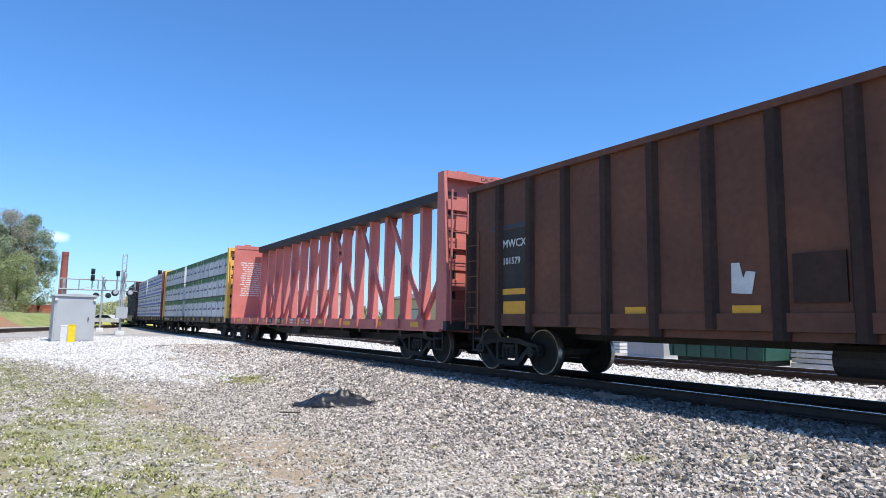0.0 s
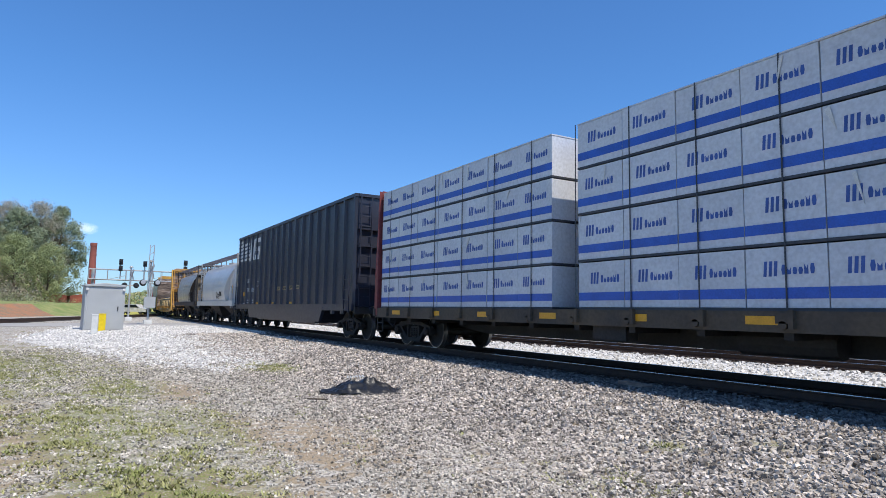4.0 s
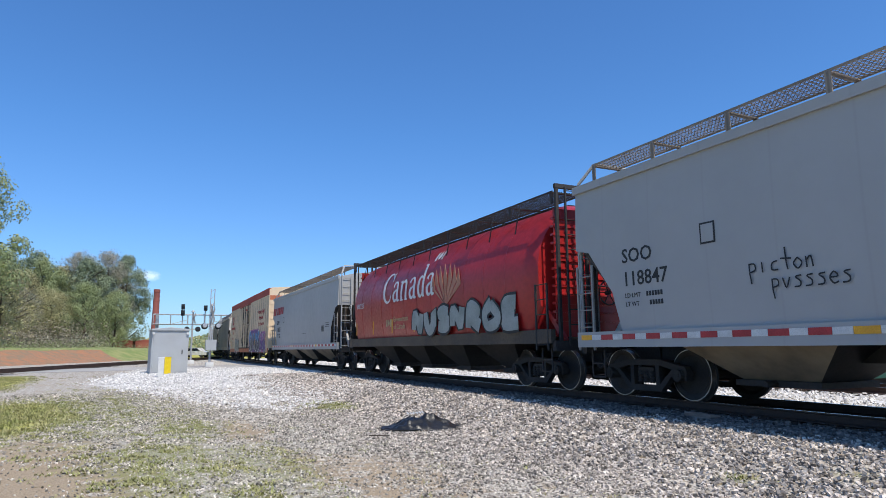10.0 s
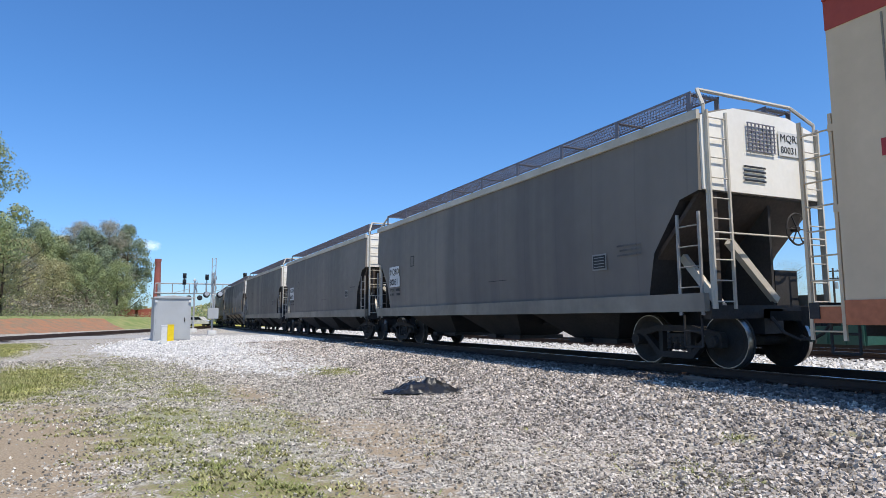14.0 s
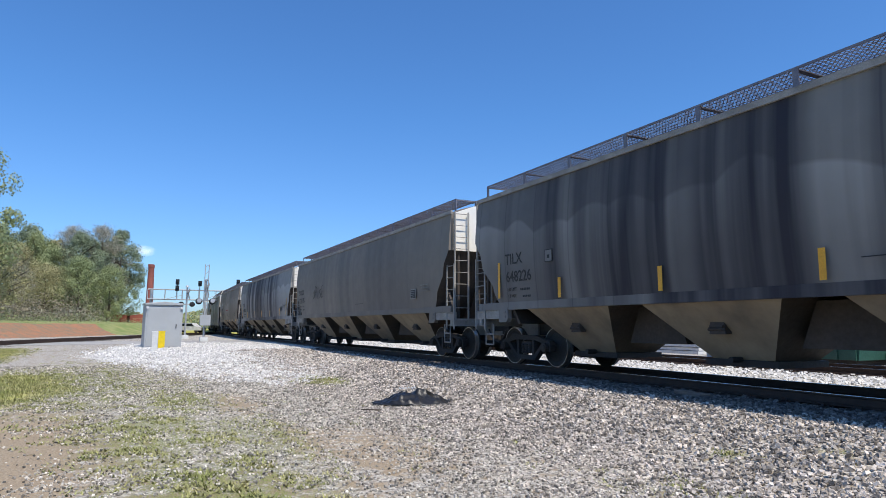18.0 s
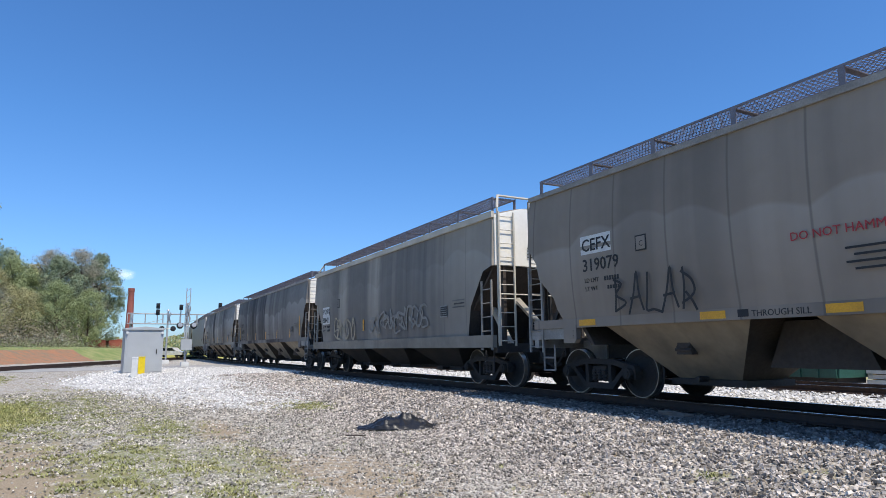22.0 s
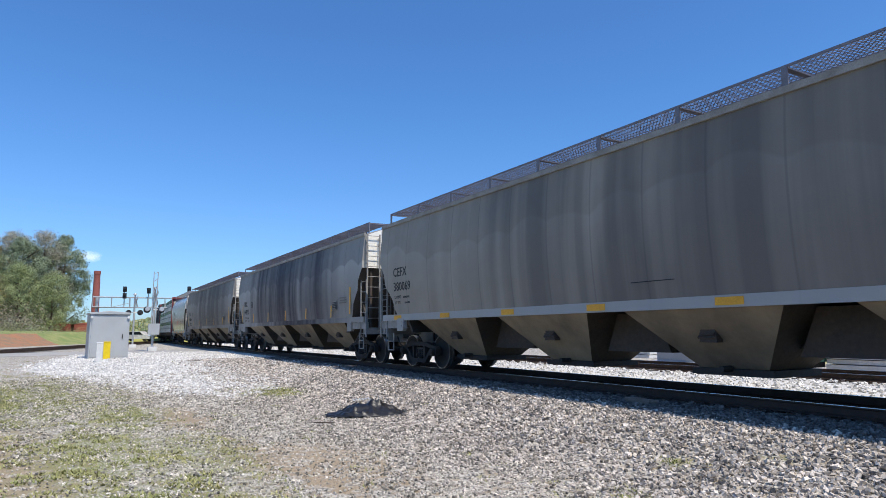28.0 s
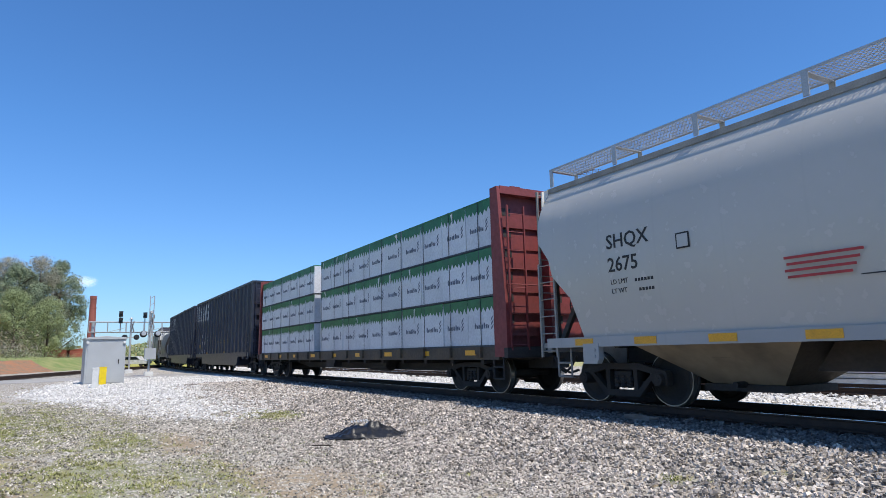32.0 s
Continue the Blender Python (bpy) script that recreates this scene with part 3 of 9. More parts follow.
def coupler(car, x, way):
    s = Shape()
    s.box(min(x, x + way * 0.75), max(x, x + way * 0.75), -0.09, 0.09, 0.80, 0.96)
    s.prism([(x + way * 0.62, -0.17), (x + way * 0.95, -0.19), (x + way * 1.0, -0.04), (x + way * 0.86, 0.05), (x + way * 0.98, 0.19), (x + way * 0.62, 0.17)], 0.72, 1.02, "z")
    part("coupler", s, TRUCK_STEEL, car, "rusty knuckle coupler")
    h = Shape()
    pts = [(x + way * 0.3, -0.45, 0.86), (x + way * 0.5, -0.45, 0.62), (x + way * 0.75, -0.4, 0.5), (x + way * 0.95, -0.33, 0.56)]
    for a, b in zip(pts, pts[1:]):
        h.tube(a, b, 0.025, 6)
    part("brake_hose", h, BLACK_STEEL, car)


def ladder(car, x, y, z0, z1, m, wide=0.42, along_x=True, step=0.34, r=0.012):
    s = Shape()
    dx, dy = (wide / 2, 0) if along_x else (0, wide / 2)
    for k in (-1, 1):
        s.beam((x + k * dx, y + k * dy, z0), (x + k * dx, y + k * dy, z1), 0.038, 0.045)
    for i in range(int((z1 - z0 - 0.1) / step) + 1):
        z = z0 + 0.12 + i * step
        s.tube((x - dx, y - dy, z), (x + dx, y + dy, z), r, 6)
    return part("ladder", s, m, car)


def brake_wheel(car, x, y, z):
    s = Shape()
    n, R = 18, 0.28
    pts = [(x, y + R * math.cos(math.tau * i / n), z + R * math.sin(math.tau * i / n)) for i in range(n)]
    for i in range(n):
        s.tube(pts[i], pts[(i + 1) % n], 0.018, 5)
    for i in range(0, n, 3):
        s.tube((x, y, z), pts[i], 0.012, 5)
    s.tube((x - 0.1, y, z), (x + 0.03, y, z), 0.05, 8)
    part("brake_wheel", s, BLACK_STEEL, car)


def grating(car, x0, x1, y0, y1, z, m=None, posts=True, drop=0.25, pitch=0.16, lines=7):
    """An open walkway of expanded mesh between edge angles, on short posts."""
    s = Shape()
    for y in (y0, y1):
        s.box(x0, x1, y - 0.012, y + 0.012, z - 0.035, z)
    d = y1 - y0
    n = int((x1 - x0 + d) / pitch)
    for i in range(n + 1):
        a = x0 - d + (x1 - x0 + d) * i / n
        for sgn in (1, -1):
            # a diagonal bar, cut at the two ends
            lo, hi = max(a, x0), min(a + d, x1)
            if hi - lo < 0.02:
                continue
            ya, yz = (y0 + lo - a, y0 + hi - a) if sgn > 0 else (y1 - lo + a, y1 - hi + a)
            s.prism([(lo - 0.0065, ya), (lo + 0.0065, ya), (hi + 0.0065, yz), (hi - 0.0065, yz)], z - 0.02 - 0.004 * sgn, z - 0.012 - 0.004 * sgn, "z")
    if lines > 8:
        for i in range(1, 5):
            y = y0 + d * i / 5
            s.box(x0, x1, y - 0.005, y + 0.005, z - 0.03, z - 0.025)
    w = part("running_board", s, m or GRATE, car, "open steel grating walkway")
    if posts:
        k = max(2, round((x1 - x0) / 1.75))
        t = z - 0.034
        o = [(y0 - 0.012, z - drop), (y0 + 0.012, z - drop), (y0 + 0.012, t - 0.02), (y1 - 0.012, t - 0.02), (y1 - 0.012, z - drop), (y1 + 0.012, z - drop), (y1 + 0.012, t), (y0 - 0.012, t)]
        leg = Shape().prism(o, -0.045, 0.045, "x").mesh("bracket", m or GRATE)
        for i in range(k + 1):
            part("bracket", leg, None, w, at=(x0 + 0.05 + (x1 - x0 - 0.1) * i / k, 0, 0))
    return w


def end_platform(car, xe, way, m, z=1.1, deep=0.9):
    """End sill, draft gear pocket and crossover step past the body's end; way: +1 to the front."""
    s = Shape()
    x0, x1 = sorted((xe - way * deep, xe))
    s.box(x0, x1, -0.24, 0.24, z - 0.42, z)
    s.box(*sorted((xe - way * 0.14, xe)), -1.48, 1.48, z - 0.16, z + 0.06)
    part("end_sill", s, m, car)
    for y in (-1.42, 1.42):
        st = Shape()
        st.tube((xe - way * 0.25, y, z - 0.1), (xe - way * 0.25, y, z - 0.62), 0.02)
        st.tube((xe - way * 0.62, y, z - 0.1), (xe - way * 0.62, y, z - 0.62), 0.02)
        for zz in (z - 0.36, z - 0.62):
            st.tube((xe - way * 0.25, y, zz), (xe - way * 0.62, y, zz), 0.02)
        part("sill_step", st, m, car)
    coupler(car, xe, way)


def new_car(name, label, x_front, x_back):
    car = thing(name, label, "freight car", "cars of the freight train")
    car["half"] = (x_front - x_back) / 2
    TRAIN.append((car, (x_front + x_back) / 2))
    return car, (x_front - x_back) / 2


TRAIN = []


# ---- covered hoppers ----
def shell(stations, width, z_eave, z_peak, roof_steps=5, side_steps=7):
    """A hopper body: its stations are (x, height of its underside); width(z) is its half width."""
    s = Shape()
    rings = []
    for x, zb in stations:
        ring = []
        for i in range(side_steps):
            z = zb + (z_eave - zb) * i / (side_steps - 1)
            ring.append((x, -width(z), z))
        we = width(z_eave)
        for i in range(1, roof_steps * 2):
            y = -we + 2 * we * i / (roof_steps * 2)
            ring.append((x, y, z_eave + (z_peak - z_eave) * (1 - (y / we) ** 2)))
        for i in range(side_steps):
            z = z_eave + (zb - z_eave) * i / (side_steps - 1)
            ring.append((x, width(z), z))
        rings.append(ring)
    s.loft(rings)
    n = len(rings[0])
    # underside faces take the second material
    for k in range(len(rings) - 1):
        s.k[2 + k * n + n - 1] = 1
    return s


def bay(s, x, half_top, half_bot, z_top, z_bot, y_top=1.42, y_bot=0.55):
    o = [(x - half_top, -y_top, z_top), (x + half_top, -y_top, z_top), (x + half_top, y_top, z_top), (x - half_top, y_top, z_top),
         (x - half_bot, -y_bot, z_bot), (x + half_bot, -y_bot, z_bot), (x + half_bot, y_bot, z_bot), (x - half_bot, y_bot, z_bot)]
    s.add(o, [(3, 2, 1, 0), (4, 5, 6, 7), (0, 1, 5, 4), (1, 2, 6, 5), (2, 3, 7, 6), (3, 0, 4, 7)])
    # the two end slopes take the second material, which paints their shade
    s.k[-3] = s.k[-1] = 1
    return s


def side_mark(car, x, z, y, mark, number, ink=None, size=0.42, plate=None, small=True, rows=2, depth=None):
    """Reporting mark and number on the side, with unreadable small lines under it."""
    ink = ink or INK_BLACK
    if plate:
        plates([(x - 0.05, x + 1.42 * size / 0.42, z - 0.07, z + size + 0.04), (x - 0.05, x + 1.55 * size / 0.42, z - size * 1.45 - 0.07, z - size * 0.45 + 0.04)], plate, "number_panel", car, y + 0.0, 0.003)
    words(mark, size * 1.25, ink, "reporting_mark", car, (x, y - 0.008, z), bold=0.0 if "M" in mark else 0.004, depth=depth)
    words(number, size * 1.25, ink, "car_number", car, (x, y - 0.008, z - size * 1.45), bold=0.004, depth=depth)
    if small:
        for k, t in enumerate(("LD LMT", "LT WT")):
            zz = z - size * 1.45 - 0.22 - 0.16 * k
            words(t, 0.12, ink, "weight_stencil", car, (x + 0.03, y - 0.006, zz), depth=depth)
            plates([(x + 0.58 + 0.068 * q, x + 0.63 + 0.068 * q, zz, zz + 0.085) for q in range(k, 6)], ink, "stencil_bar", car, -depth(zz) if depth else y - 0.004)


def side_details(car, h, y, style, tall=1.0):
    """Small marks that all hoppers carry along the side: reflectors, a data panel, stencils."""
    rng = random.Random(int(h * 977) + style)
    plates([(h - 2.78, h - 2.36, 1.80, 2.12)], SPRAY_FADED, "consolidated_stencil", car, y - 0.002, label="stencil panel with pale rim")
    plates([(h - 2.75, h - 2.39, 1.83, 2.09)], INK_BLACK, "stencil_field", car, y - 0.007)
    plates([(h - 2.72, h - 2.42, 1.86 + 0.06 * k, 1.875 + 0.06 * k) for k in range(4)], SPRAY_FADED, "stencil_line", car, y - 0.012)
    for k in range(3):
        plates([(h - 2.05 + 0.08 * (k % 2), h - 1.4, 2.20 - 0.09 * k, 2.235 - 0.09 * k)], GREY_BLACK, "stencil_line", car, y - 0.002)
    plates([(h * 0.1, h * 0.1 + 0.9, 1.80, 1.815)], INK_BLACK, "stencil_line", car, y - 0.002)


def pellet_hopper(name, label, xf, xb, body, mark="", number="", bays=4, yellow=True, sill=None, fade=None, sill_yellow=False, plate=None, mark_x=1.53, mark_z=2.42, mark_size=0.29, low=1.34, trucks=(1.22, 1.55), shoulder=0.0):
    car, h = new_car(name, label, xf, xb)

    def width(z):
        return 1.46 + 0.155 * math.sin(math.pi * min(max((z - 1.25) / 3.2, 0), 1)) ** 0.8 - shoulder * max(0.0, z - 3.5) ** 1.5

    zs, ze, zp = low + 0.18, 4.24, 4.56
    c = h - 1.75
    # the dark second material paints the shade under the sloping ends
    part("body", shell([(-h + 0.04, 3.12), (-h + 0.34, 2.74), (-h + 0.42, 2.40), (-h + 0.86, 1.96), (-h + 0.94, 1.72), (-h + 1.08, zs), (h - 1.08, zs), (h - 0.94, 1.72), (h - 0.86, 1.96), (h - 0.42, 2.40), (h - 0.34, 2.74), (h - 0.04, 3.12)], width, ze, zp, side_steps=11 if shoulder else 7), [body, RUST_SOOT_SHADE], car, smooth=True)
    for x in (-h + 0.02, h - 0.02):
        # end plates paler than the body: sunlight put into the colour
        e = Shape().prism([(-1.44, 3.12), (1.44, 3.12), (1.44, 4.22), (0.8, 4.46), (0, 4.54), (-0.8, 4.46), (-1.44, 4.22)], x - 0.02, x + 0.02, "x")
        part("end_plate", e, SUNLIT_STEEL, car, "riveted end plate painted paler for the sun on it")
    s = Shape()
    for y in (-1.47, 1.47):
        s.box(-h + 0.08, h - 0.08, y - 0.05, y + 0.05, low, low + 0.18)
        for x in (-h + 1.3, h - 1.3):
            s.prism([(x - 0.2, low - 0.30), (x + 0.14, low - 0.30), (x + 0.2, low - 0.22), (x + 0.2, low + 0.06), (x - 0.2, low + 0.06)], y - 0.06, y + 0.06)
            for z in (low - 0.17, low - 0.06):
                s.tube((x + 0.1, y - 0.075, z), (x + 0.1, y + 0.075, z), 0.03, 8)
    part("side_sill", s, sill or (GREY_LIGHT if sill_yellow else body), car)
    t = Shape()
    for y in (-width(ze) - 0.02, width(ze) + 0.02):
        t.box(-h + 0.02, h - 0.02, y - 0.03, y + 0.03, ze - 0.05, ze + 0.05)
    part("roof_edge", t, LADDER_GREY, car)
    step = (2 * h - 3.35) / bays
    for k in range(bays):
        x = 0.1 + step * (k + 0.5 - bays / 2)
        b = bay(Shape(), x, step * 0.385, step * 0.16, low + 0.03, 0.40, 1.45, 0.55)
        # grimy tan sides; end slopes coloured dark for the shade between bays
        ob = part("hopper_bay", b, [TAN_GRIME, SOOTY_SILL_SHADE], car, "grime-stained sloping hopper bay")
        g = Shape().box(x - step * 0.19, x + step * 0.19, -0.62, 0.62, 0.29, 0.395)
        g.tube((x, -0.85, 0.40), (x, -0.6, 0.40), 0.05, 8)
        part("outlet_gate", g, BLACK_STEEL, ob)
        v = Shape().box(x - 0.13, x + 0.13, -1.16, -1.02, 0.93, 0.965)
        v.prism([(x - 0.16, 0.82), (x + 0.16, 0.82), (x + 0.13, 1.05), (x - 0.13, 1.05)], -1.125, -0.98)
        v.tube((x - 0.17, -1.13, 0.90), (x + 0.17, -1.13, 0.90), 0.028, 8)
        part("vibrator_bracket", v, RUST_SOOT_SHADE, ob, "greasy dark shaker bracket")
        gap = x + step / 2
        if k < bays - 1:
            part("cross_ridge", Shape().prism([(gap - step * 0.125, low - 0.01), (gap + step * 0.125, low - 0.01), (gap + step * 0.20, 0.62), (gap - step * 0.20, 0.62)], -0.62, 0.62), RUST_SOOT_SHADE, car)
    part("center_sill", Shape().box(-h + 0.1, h - 0.1, -0.2, 0.2, 0.72, 1.02), BLACK_STEEL, car)
    # hatches, walkway
    tr = Shape()
    tr.box(-h + 0.9, h - 0.9, -0.34, 0.34, zp - 0.05, zp + 0.07)
    part("trough_hatch", tr, GREY_LIGHT, car)
    for y in (-1, 1):
        grating(car, -h + 0.15, h - 0.15, *sorted((y * 0.62, y * 1.30)), 4.68, GALV if body is GREY_CLEAN else None, drop=0.38, lines=9, pitch=0.075)
    for way in (-1, 1):
        x = way * (h - 0.03)
        grating(car, min(x, x - way * 0.6), max(x, x - way * 0.6), -0.5, 0.5, 4.71, posts=False)
        w = Shape()
        for y0, y1, z0, z1 in ((-0.35, 0.35, 3.9, 4.35),):
            for i in range(8):
                w.box(x + way * 0.03, x + way * 0.06, y0 + (y1 - y0) * i / 7 - 0.015, y0 + (y1 - y0) * i / 7 + 0.015, z0, z1)
                w.box(x + way * 0.03, x + way * 0.05, y0, y1, z0 + (z1 - z0) * i / 7 - 0.012, z0 + (z1 - z0) * i / 7 + 0.012)
        tagged(part("brake_step", w, GRATE, car), kind="stuff")
        ladder(car, x + way * 0.12, -1.25, 1.0, 4.24, LADDER_GREY, 0.44, False)
        ladder(car, x + way * 0.12, 1.25, 1.0, 4.24, LADDER_GREY, 0.44, False)
        ladder(car, x - way * 0.10, -1.5, 0.85, 2.72, LADDER_GREY, 0.46, True)
        for k in range(3):
            part("notice_line", Shape().box(*sorted((x + way * 0.012, x + way * 0.016)), 0.62, 1.12, 3.66 - 0.09 * k, 3.69 - 0.09 * k), GREY_BLACK, car)
            if k < 2:
                part("notice_line", Shape().box(*sorted((x + way * 0.012, x + way * 0.016)), -1.15, -0.85, 4.0 - 0.09 * k, 4.03 - 0.09 * k), REEFER_ORANGE, car)
        # slope sheet, bolster web and end posts under the raised end, coloured dark for the shade there
        p = Shape()
        for y in (-1.25, 1.25):
            p.beam((x - way * 0.1, y, 1.1), (x - way * 0.1, y, 3.10), 0.07, 0.08)
            p.beam((x - way * 0.2, y, 1.15), (x - way * 1.1, y, 2.5), 0.08, 0.10)
        p.prism([(x - way * 0.15, 3.12), (x - way * 1.75, 1.0), (x - way * 1.85, 1.0), (x - way * 0.25, 3.12)], -1.4, 1.4)
        p.prism([(x - way * 0.5, 1.05), (x - way * 1.7, 1.05), (x - way * 1.7, 1.6), (x - way * 0.9, 2.5), (x - way * 0.6, 2.2)], -0.3, -0.26)
        part("end_frame", p, RUST_SOOT_SHADE, car, "dark braced end frame")
        part("end_side_sill", Shape().box(*sorted((x - way * 1.1, x + way * 0.1)), -1.49, -1.40, 1.12, low - 0.004), LADDER_GREY, car)
        end_platform(car, x, way, LADDER_GREY)
    brake_wheel(car, h + 0.06, 0.65, 2.6)
    running_gear(car, h, *trucks)
    y = -width(2.4) - 0.005
    if mark:
        side_mark(car, -h + mark_x, mark_z, y - 0.012, mark, number, plate=plate, size=mark_size, depth=None if plate else width)
    side_details(car, h, y, bays)
    if mark == "TILX":
        plates([(-h + 3.20, -h + 3.48, 2.34, 2.62)], INK_BLACK, "stencil_box", car, y - 0.01)
        plates([(-h + 3.22, -h + 3.46, 2.36, 2.60)], body, "stencil_box_field", car, y - 0.015)
        plates([(-h + 3.30, -h + 3.38, 2.42, 2.50)], INK_BLACK, "stencil_line", car, y - 0.02)
    if yellow:
        ys = [(-h + 1.20, 1.62, 2.5), (h - 1.12, 1.62, 2.55)] + [(-h + 3.65 + k * (2 * h - 6.6) / 4, 1.55, 1.98) for k in range(5)]
        for x, z0, z1 in ys:
            plates([(x, x + 0.10, z0, z1)], YELLOW_MARK, "reflector_stripe", car, y)
    if sill_yellow:
        for x in sill_yellow if isinstance(sill_yellow, tuple) else [0.9 + k * (2 * h - 2.3) / 6 for k in range(7)]:
            x -= h
            plates([(x, x + 0.47, low + 0.03, low + 0.15)], YELLOW_MARK, "reflector_stripe", car, -1.525)
    return car, h


def grain_hopper(name, label, xf, xb, body, mark="", number="", plate=None, trim=None, stripe=False, wall_white=False, grate_m=None):
    """A three-bay hopper with flat sides and sloping ends."""
    car, h = new_car(name, label, xf, xb)

    def width(z):
        return 1.53 + 0.05 * math.sin(math.pi * min(max((z - 1.1) / 3.1, 0), 1))

    zs, ze, zp = 1.22, 4.24, 4.50
    # by colour alone: plates paler for sunlight, bars darker for shade
    end = trim or SUNLIT_STEEL
    bars = trim or SHADED_TRIM
    # black underside: shade below the slope sheets put into the colour
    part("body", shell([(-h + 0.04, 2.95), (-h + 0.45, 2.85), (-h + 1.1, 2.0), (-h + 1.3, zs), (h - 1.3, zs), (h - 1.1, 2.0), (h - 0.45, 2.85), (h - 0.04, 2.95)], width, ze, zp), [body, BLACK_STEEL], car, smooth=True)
    for x in (-h + 0.02, h - 0.02):
        part("end_plate", Shape().prism([(-1.5, 2.97), (1.5, 2.97), (1.5, 4.22), (0.7, 4.44), (-0.7, 4.44), (-1.5, 4.22)], x - 0.02, x + 0.02, "x"), end, car, "pale steel end plate")
    t = Shape()
    for y in (-1.54, 1.54):
        t.box(-h, h, y - 0.05, y + 0.03, ze - 0.09, ze + 0.07)
    part("roof_edge", t, bars, car, "pale top chord")
    s = Shape()
    for y in (-1.53, 1.53):
        s.box(-h + 0.02, h - 0.02, y - 0.07, y + 0.05, 0.96, 1.26)
    part("side_sill", s, trim or PALE_SILL, car)
    if stripe:
        n = int(2 * h / 0.62)
        p = (2 * h - 0.3) / n
        for k in range(n):
            x = -h + 0.15 + k * p
            plates([(x, x + p * 0.54, 1.10, 1.20)], YELLOW_MARK if k % 9 == 0 else INK_RED, "reflector_stripe", car, -1.605)
            plates([(x + p * 0.55, x + p * 0.99, 1.10, 1.20)], INK_WHITE, "reflector_stripe", car, -1.605)
    step = (2 * h - 4.2) / 3
    for k in range(3):
        x = -h + 2.1 + step * (k + 0.5)
        # end slopes in black: shade between the bays put into the colour
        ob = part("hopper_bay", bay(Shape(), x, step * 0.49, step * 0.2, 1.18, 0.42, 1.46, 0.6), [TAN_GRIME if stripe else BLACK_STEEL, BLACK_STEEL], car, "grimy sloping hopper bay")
        g = Shape().box(x - step * 0.22, x + step * 0.22, -0.7, 0.7, 0.32, 0.415)
        g.tube((x, -0.95, 0.37), (x, -0.68, 0.37), 0.05, 8)
        part("outlet_gate", g, BLACK_STEEL, ob)
    part("center_sill", Shape().box(-h + 0.1, h - 0.1, -0.2, 0.2, 0.70, 0.98), BLACK_STEEL, car)
    part("trough_hatch", Shape().box(-h + 0.9, h - 0.9, -0.34, 0.34, zp - 0.06, zp + 0.08), end, car)
    for y in (-1, 1):
        grating(car, -h + 0.35, h - 0.35, *sorted((y * 0.62, y * 1.30)), 4.77, grate_m, drop=0.42, lines=10, pitch=0.075)
    for way in (-1, 1):
        x = way * h
        r = Shape()
        for y in (-1.42, 1.42):
            r.tube((x, y, 1.0), (x, y, 4.4), 0.028)
            r.tube((x, y, 4.4), (x - way * 0.3, y * 0.85, 4.8), 0.035)
        r.tube((x - way * 0.3, -1.2, 4.8), (x - way * 0.3, 1.2, 4.8), 0.035)
        part("grab_frame", r, bars, car)
        for y in (-1.2, 1.2):
            ladder(car, x + way * 0.06, y, 1.0, 4.3, bars, 0.44, False)
        ladder(car, x - way * 0.30, -1.58, 0.9, 2.6, LADDER_GREY, 0.46, True)
        # slope sheet and posts in a dark tone that includes the cavity's shade
        p = Shape()
        p.prism([(x - way * 0.1, 2.95), (x - way * 2.0, 1.0), (x - way * 2.1, 1.0), (x - way * 0.2, 2.95)], -1.46, 1.46)
        for y in (-1.2, 1.2):
            p.beam((x - way * 0.1, y, 1.0), (x - way * 0.1, y, 3.0), 0.09, 0.1)
        # panel added to close off the camera's view of sky through the end
        part("center_web", Shape().prism([(x - way * 0.2, 1.0), (x - way * 2.0, 1.0), (x - way * 0.2, 2.85)], 0.28, 0.34), BLACK_STEEL, car)
        part("brake_valve", Shape().box(*sorted((x - way * 0.3, x - way * 0.75)), 0.5, 1.1, 1.0, 1.7), BLACK_STEEL, car)
        part("end_frame", p, RUST_SOOT_SHADE, car, "dark slope sheet and end posts")
        b = Shape().beam((x - way * 0.25, -0.9, 1.0), (x - way * 1.2, -0.9, 2.1), 0.1, 0.14)
        part("end_brace", b, bars, car)
        for k in range(8):
            part("step_bar", Shape().box(*sorted((x + way * 0.03, x + way * 0.05)), -0.42 + 0.095 * k, -0.405 + 0.095 * k, 3.72, 4.22), GRATE, car)
            part("step_bar", Shape().box(*sorted((x + way * 0.032, x + way * 0.052)), -0.43, 0.28, 3.72 + 0.07 * k, 3.735 + 0.07 * k), GRATE, car)
        if way > 0:
            for k in range(4):
                part("notice_line", Shape().box(x + 0.021, x + 0.026, -0.55, 0.0, 3.42 - 0.08 * k, 3.455 - 0.08 * k), INK_BLACK, car)
            if plate:
                part("number_panel", Shape().box(x + 0.021, x + 0.027, 0.38, 1.05, 3.72, 4.16), plate, car)
                words(mark, 0.20, INK_BLACK, "reporting_mark", car, (x + 0.032, 0.42, 3.98), face=1)
                words(number, 0.18, INK_BLACK, "car_number", car, (x + 0.032, 0.42, 3.77), face=1)
            part("end_brace", Shape().beam((x - 0.2, 0.35, 1.15), (x - 0.2, -0.75, 2.15), 0.12, 0.12), bars, car, "pale diagonal end brace")
        part("cross_rail", Shape().tube((x + way * 0.06, -1.42, 2.25), (x + way * 0.06, 1.42, 2.25), 0.018), bars, car)
        end_platform(car, x, way, BLACK_STEEL, 1.0)
    brake_wheel(car, h + 0.08, 0.65, 2.4)
    running_gear(car, h, 1.22, 1.3)
    y = -1.585
    if mark:
        side_mark(car, -h + 1.42, 2.42 if plate else 2.52, y - 0.012, mark, number, plate=plate, size=0.25 if plate else 0.30, depth=None if plate else width)
    side_details(car, h, y, 3)
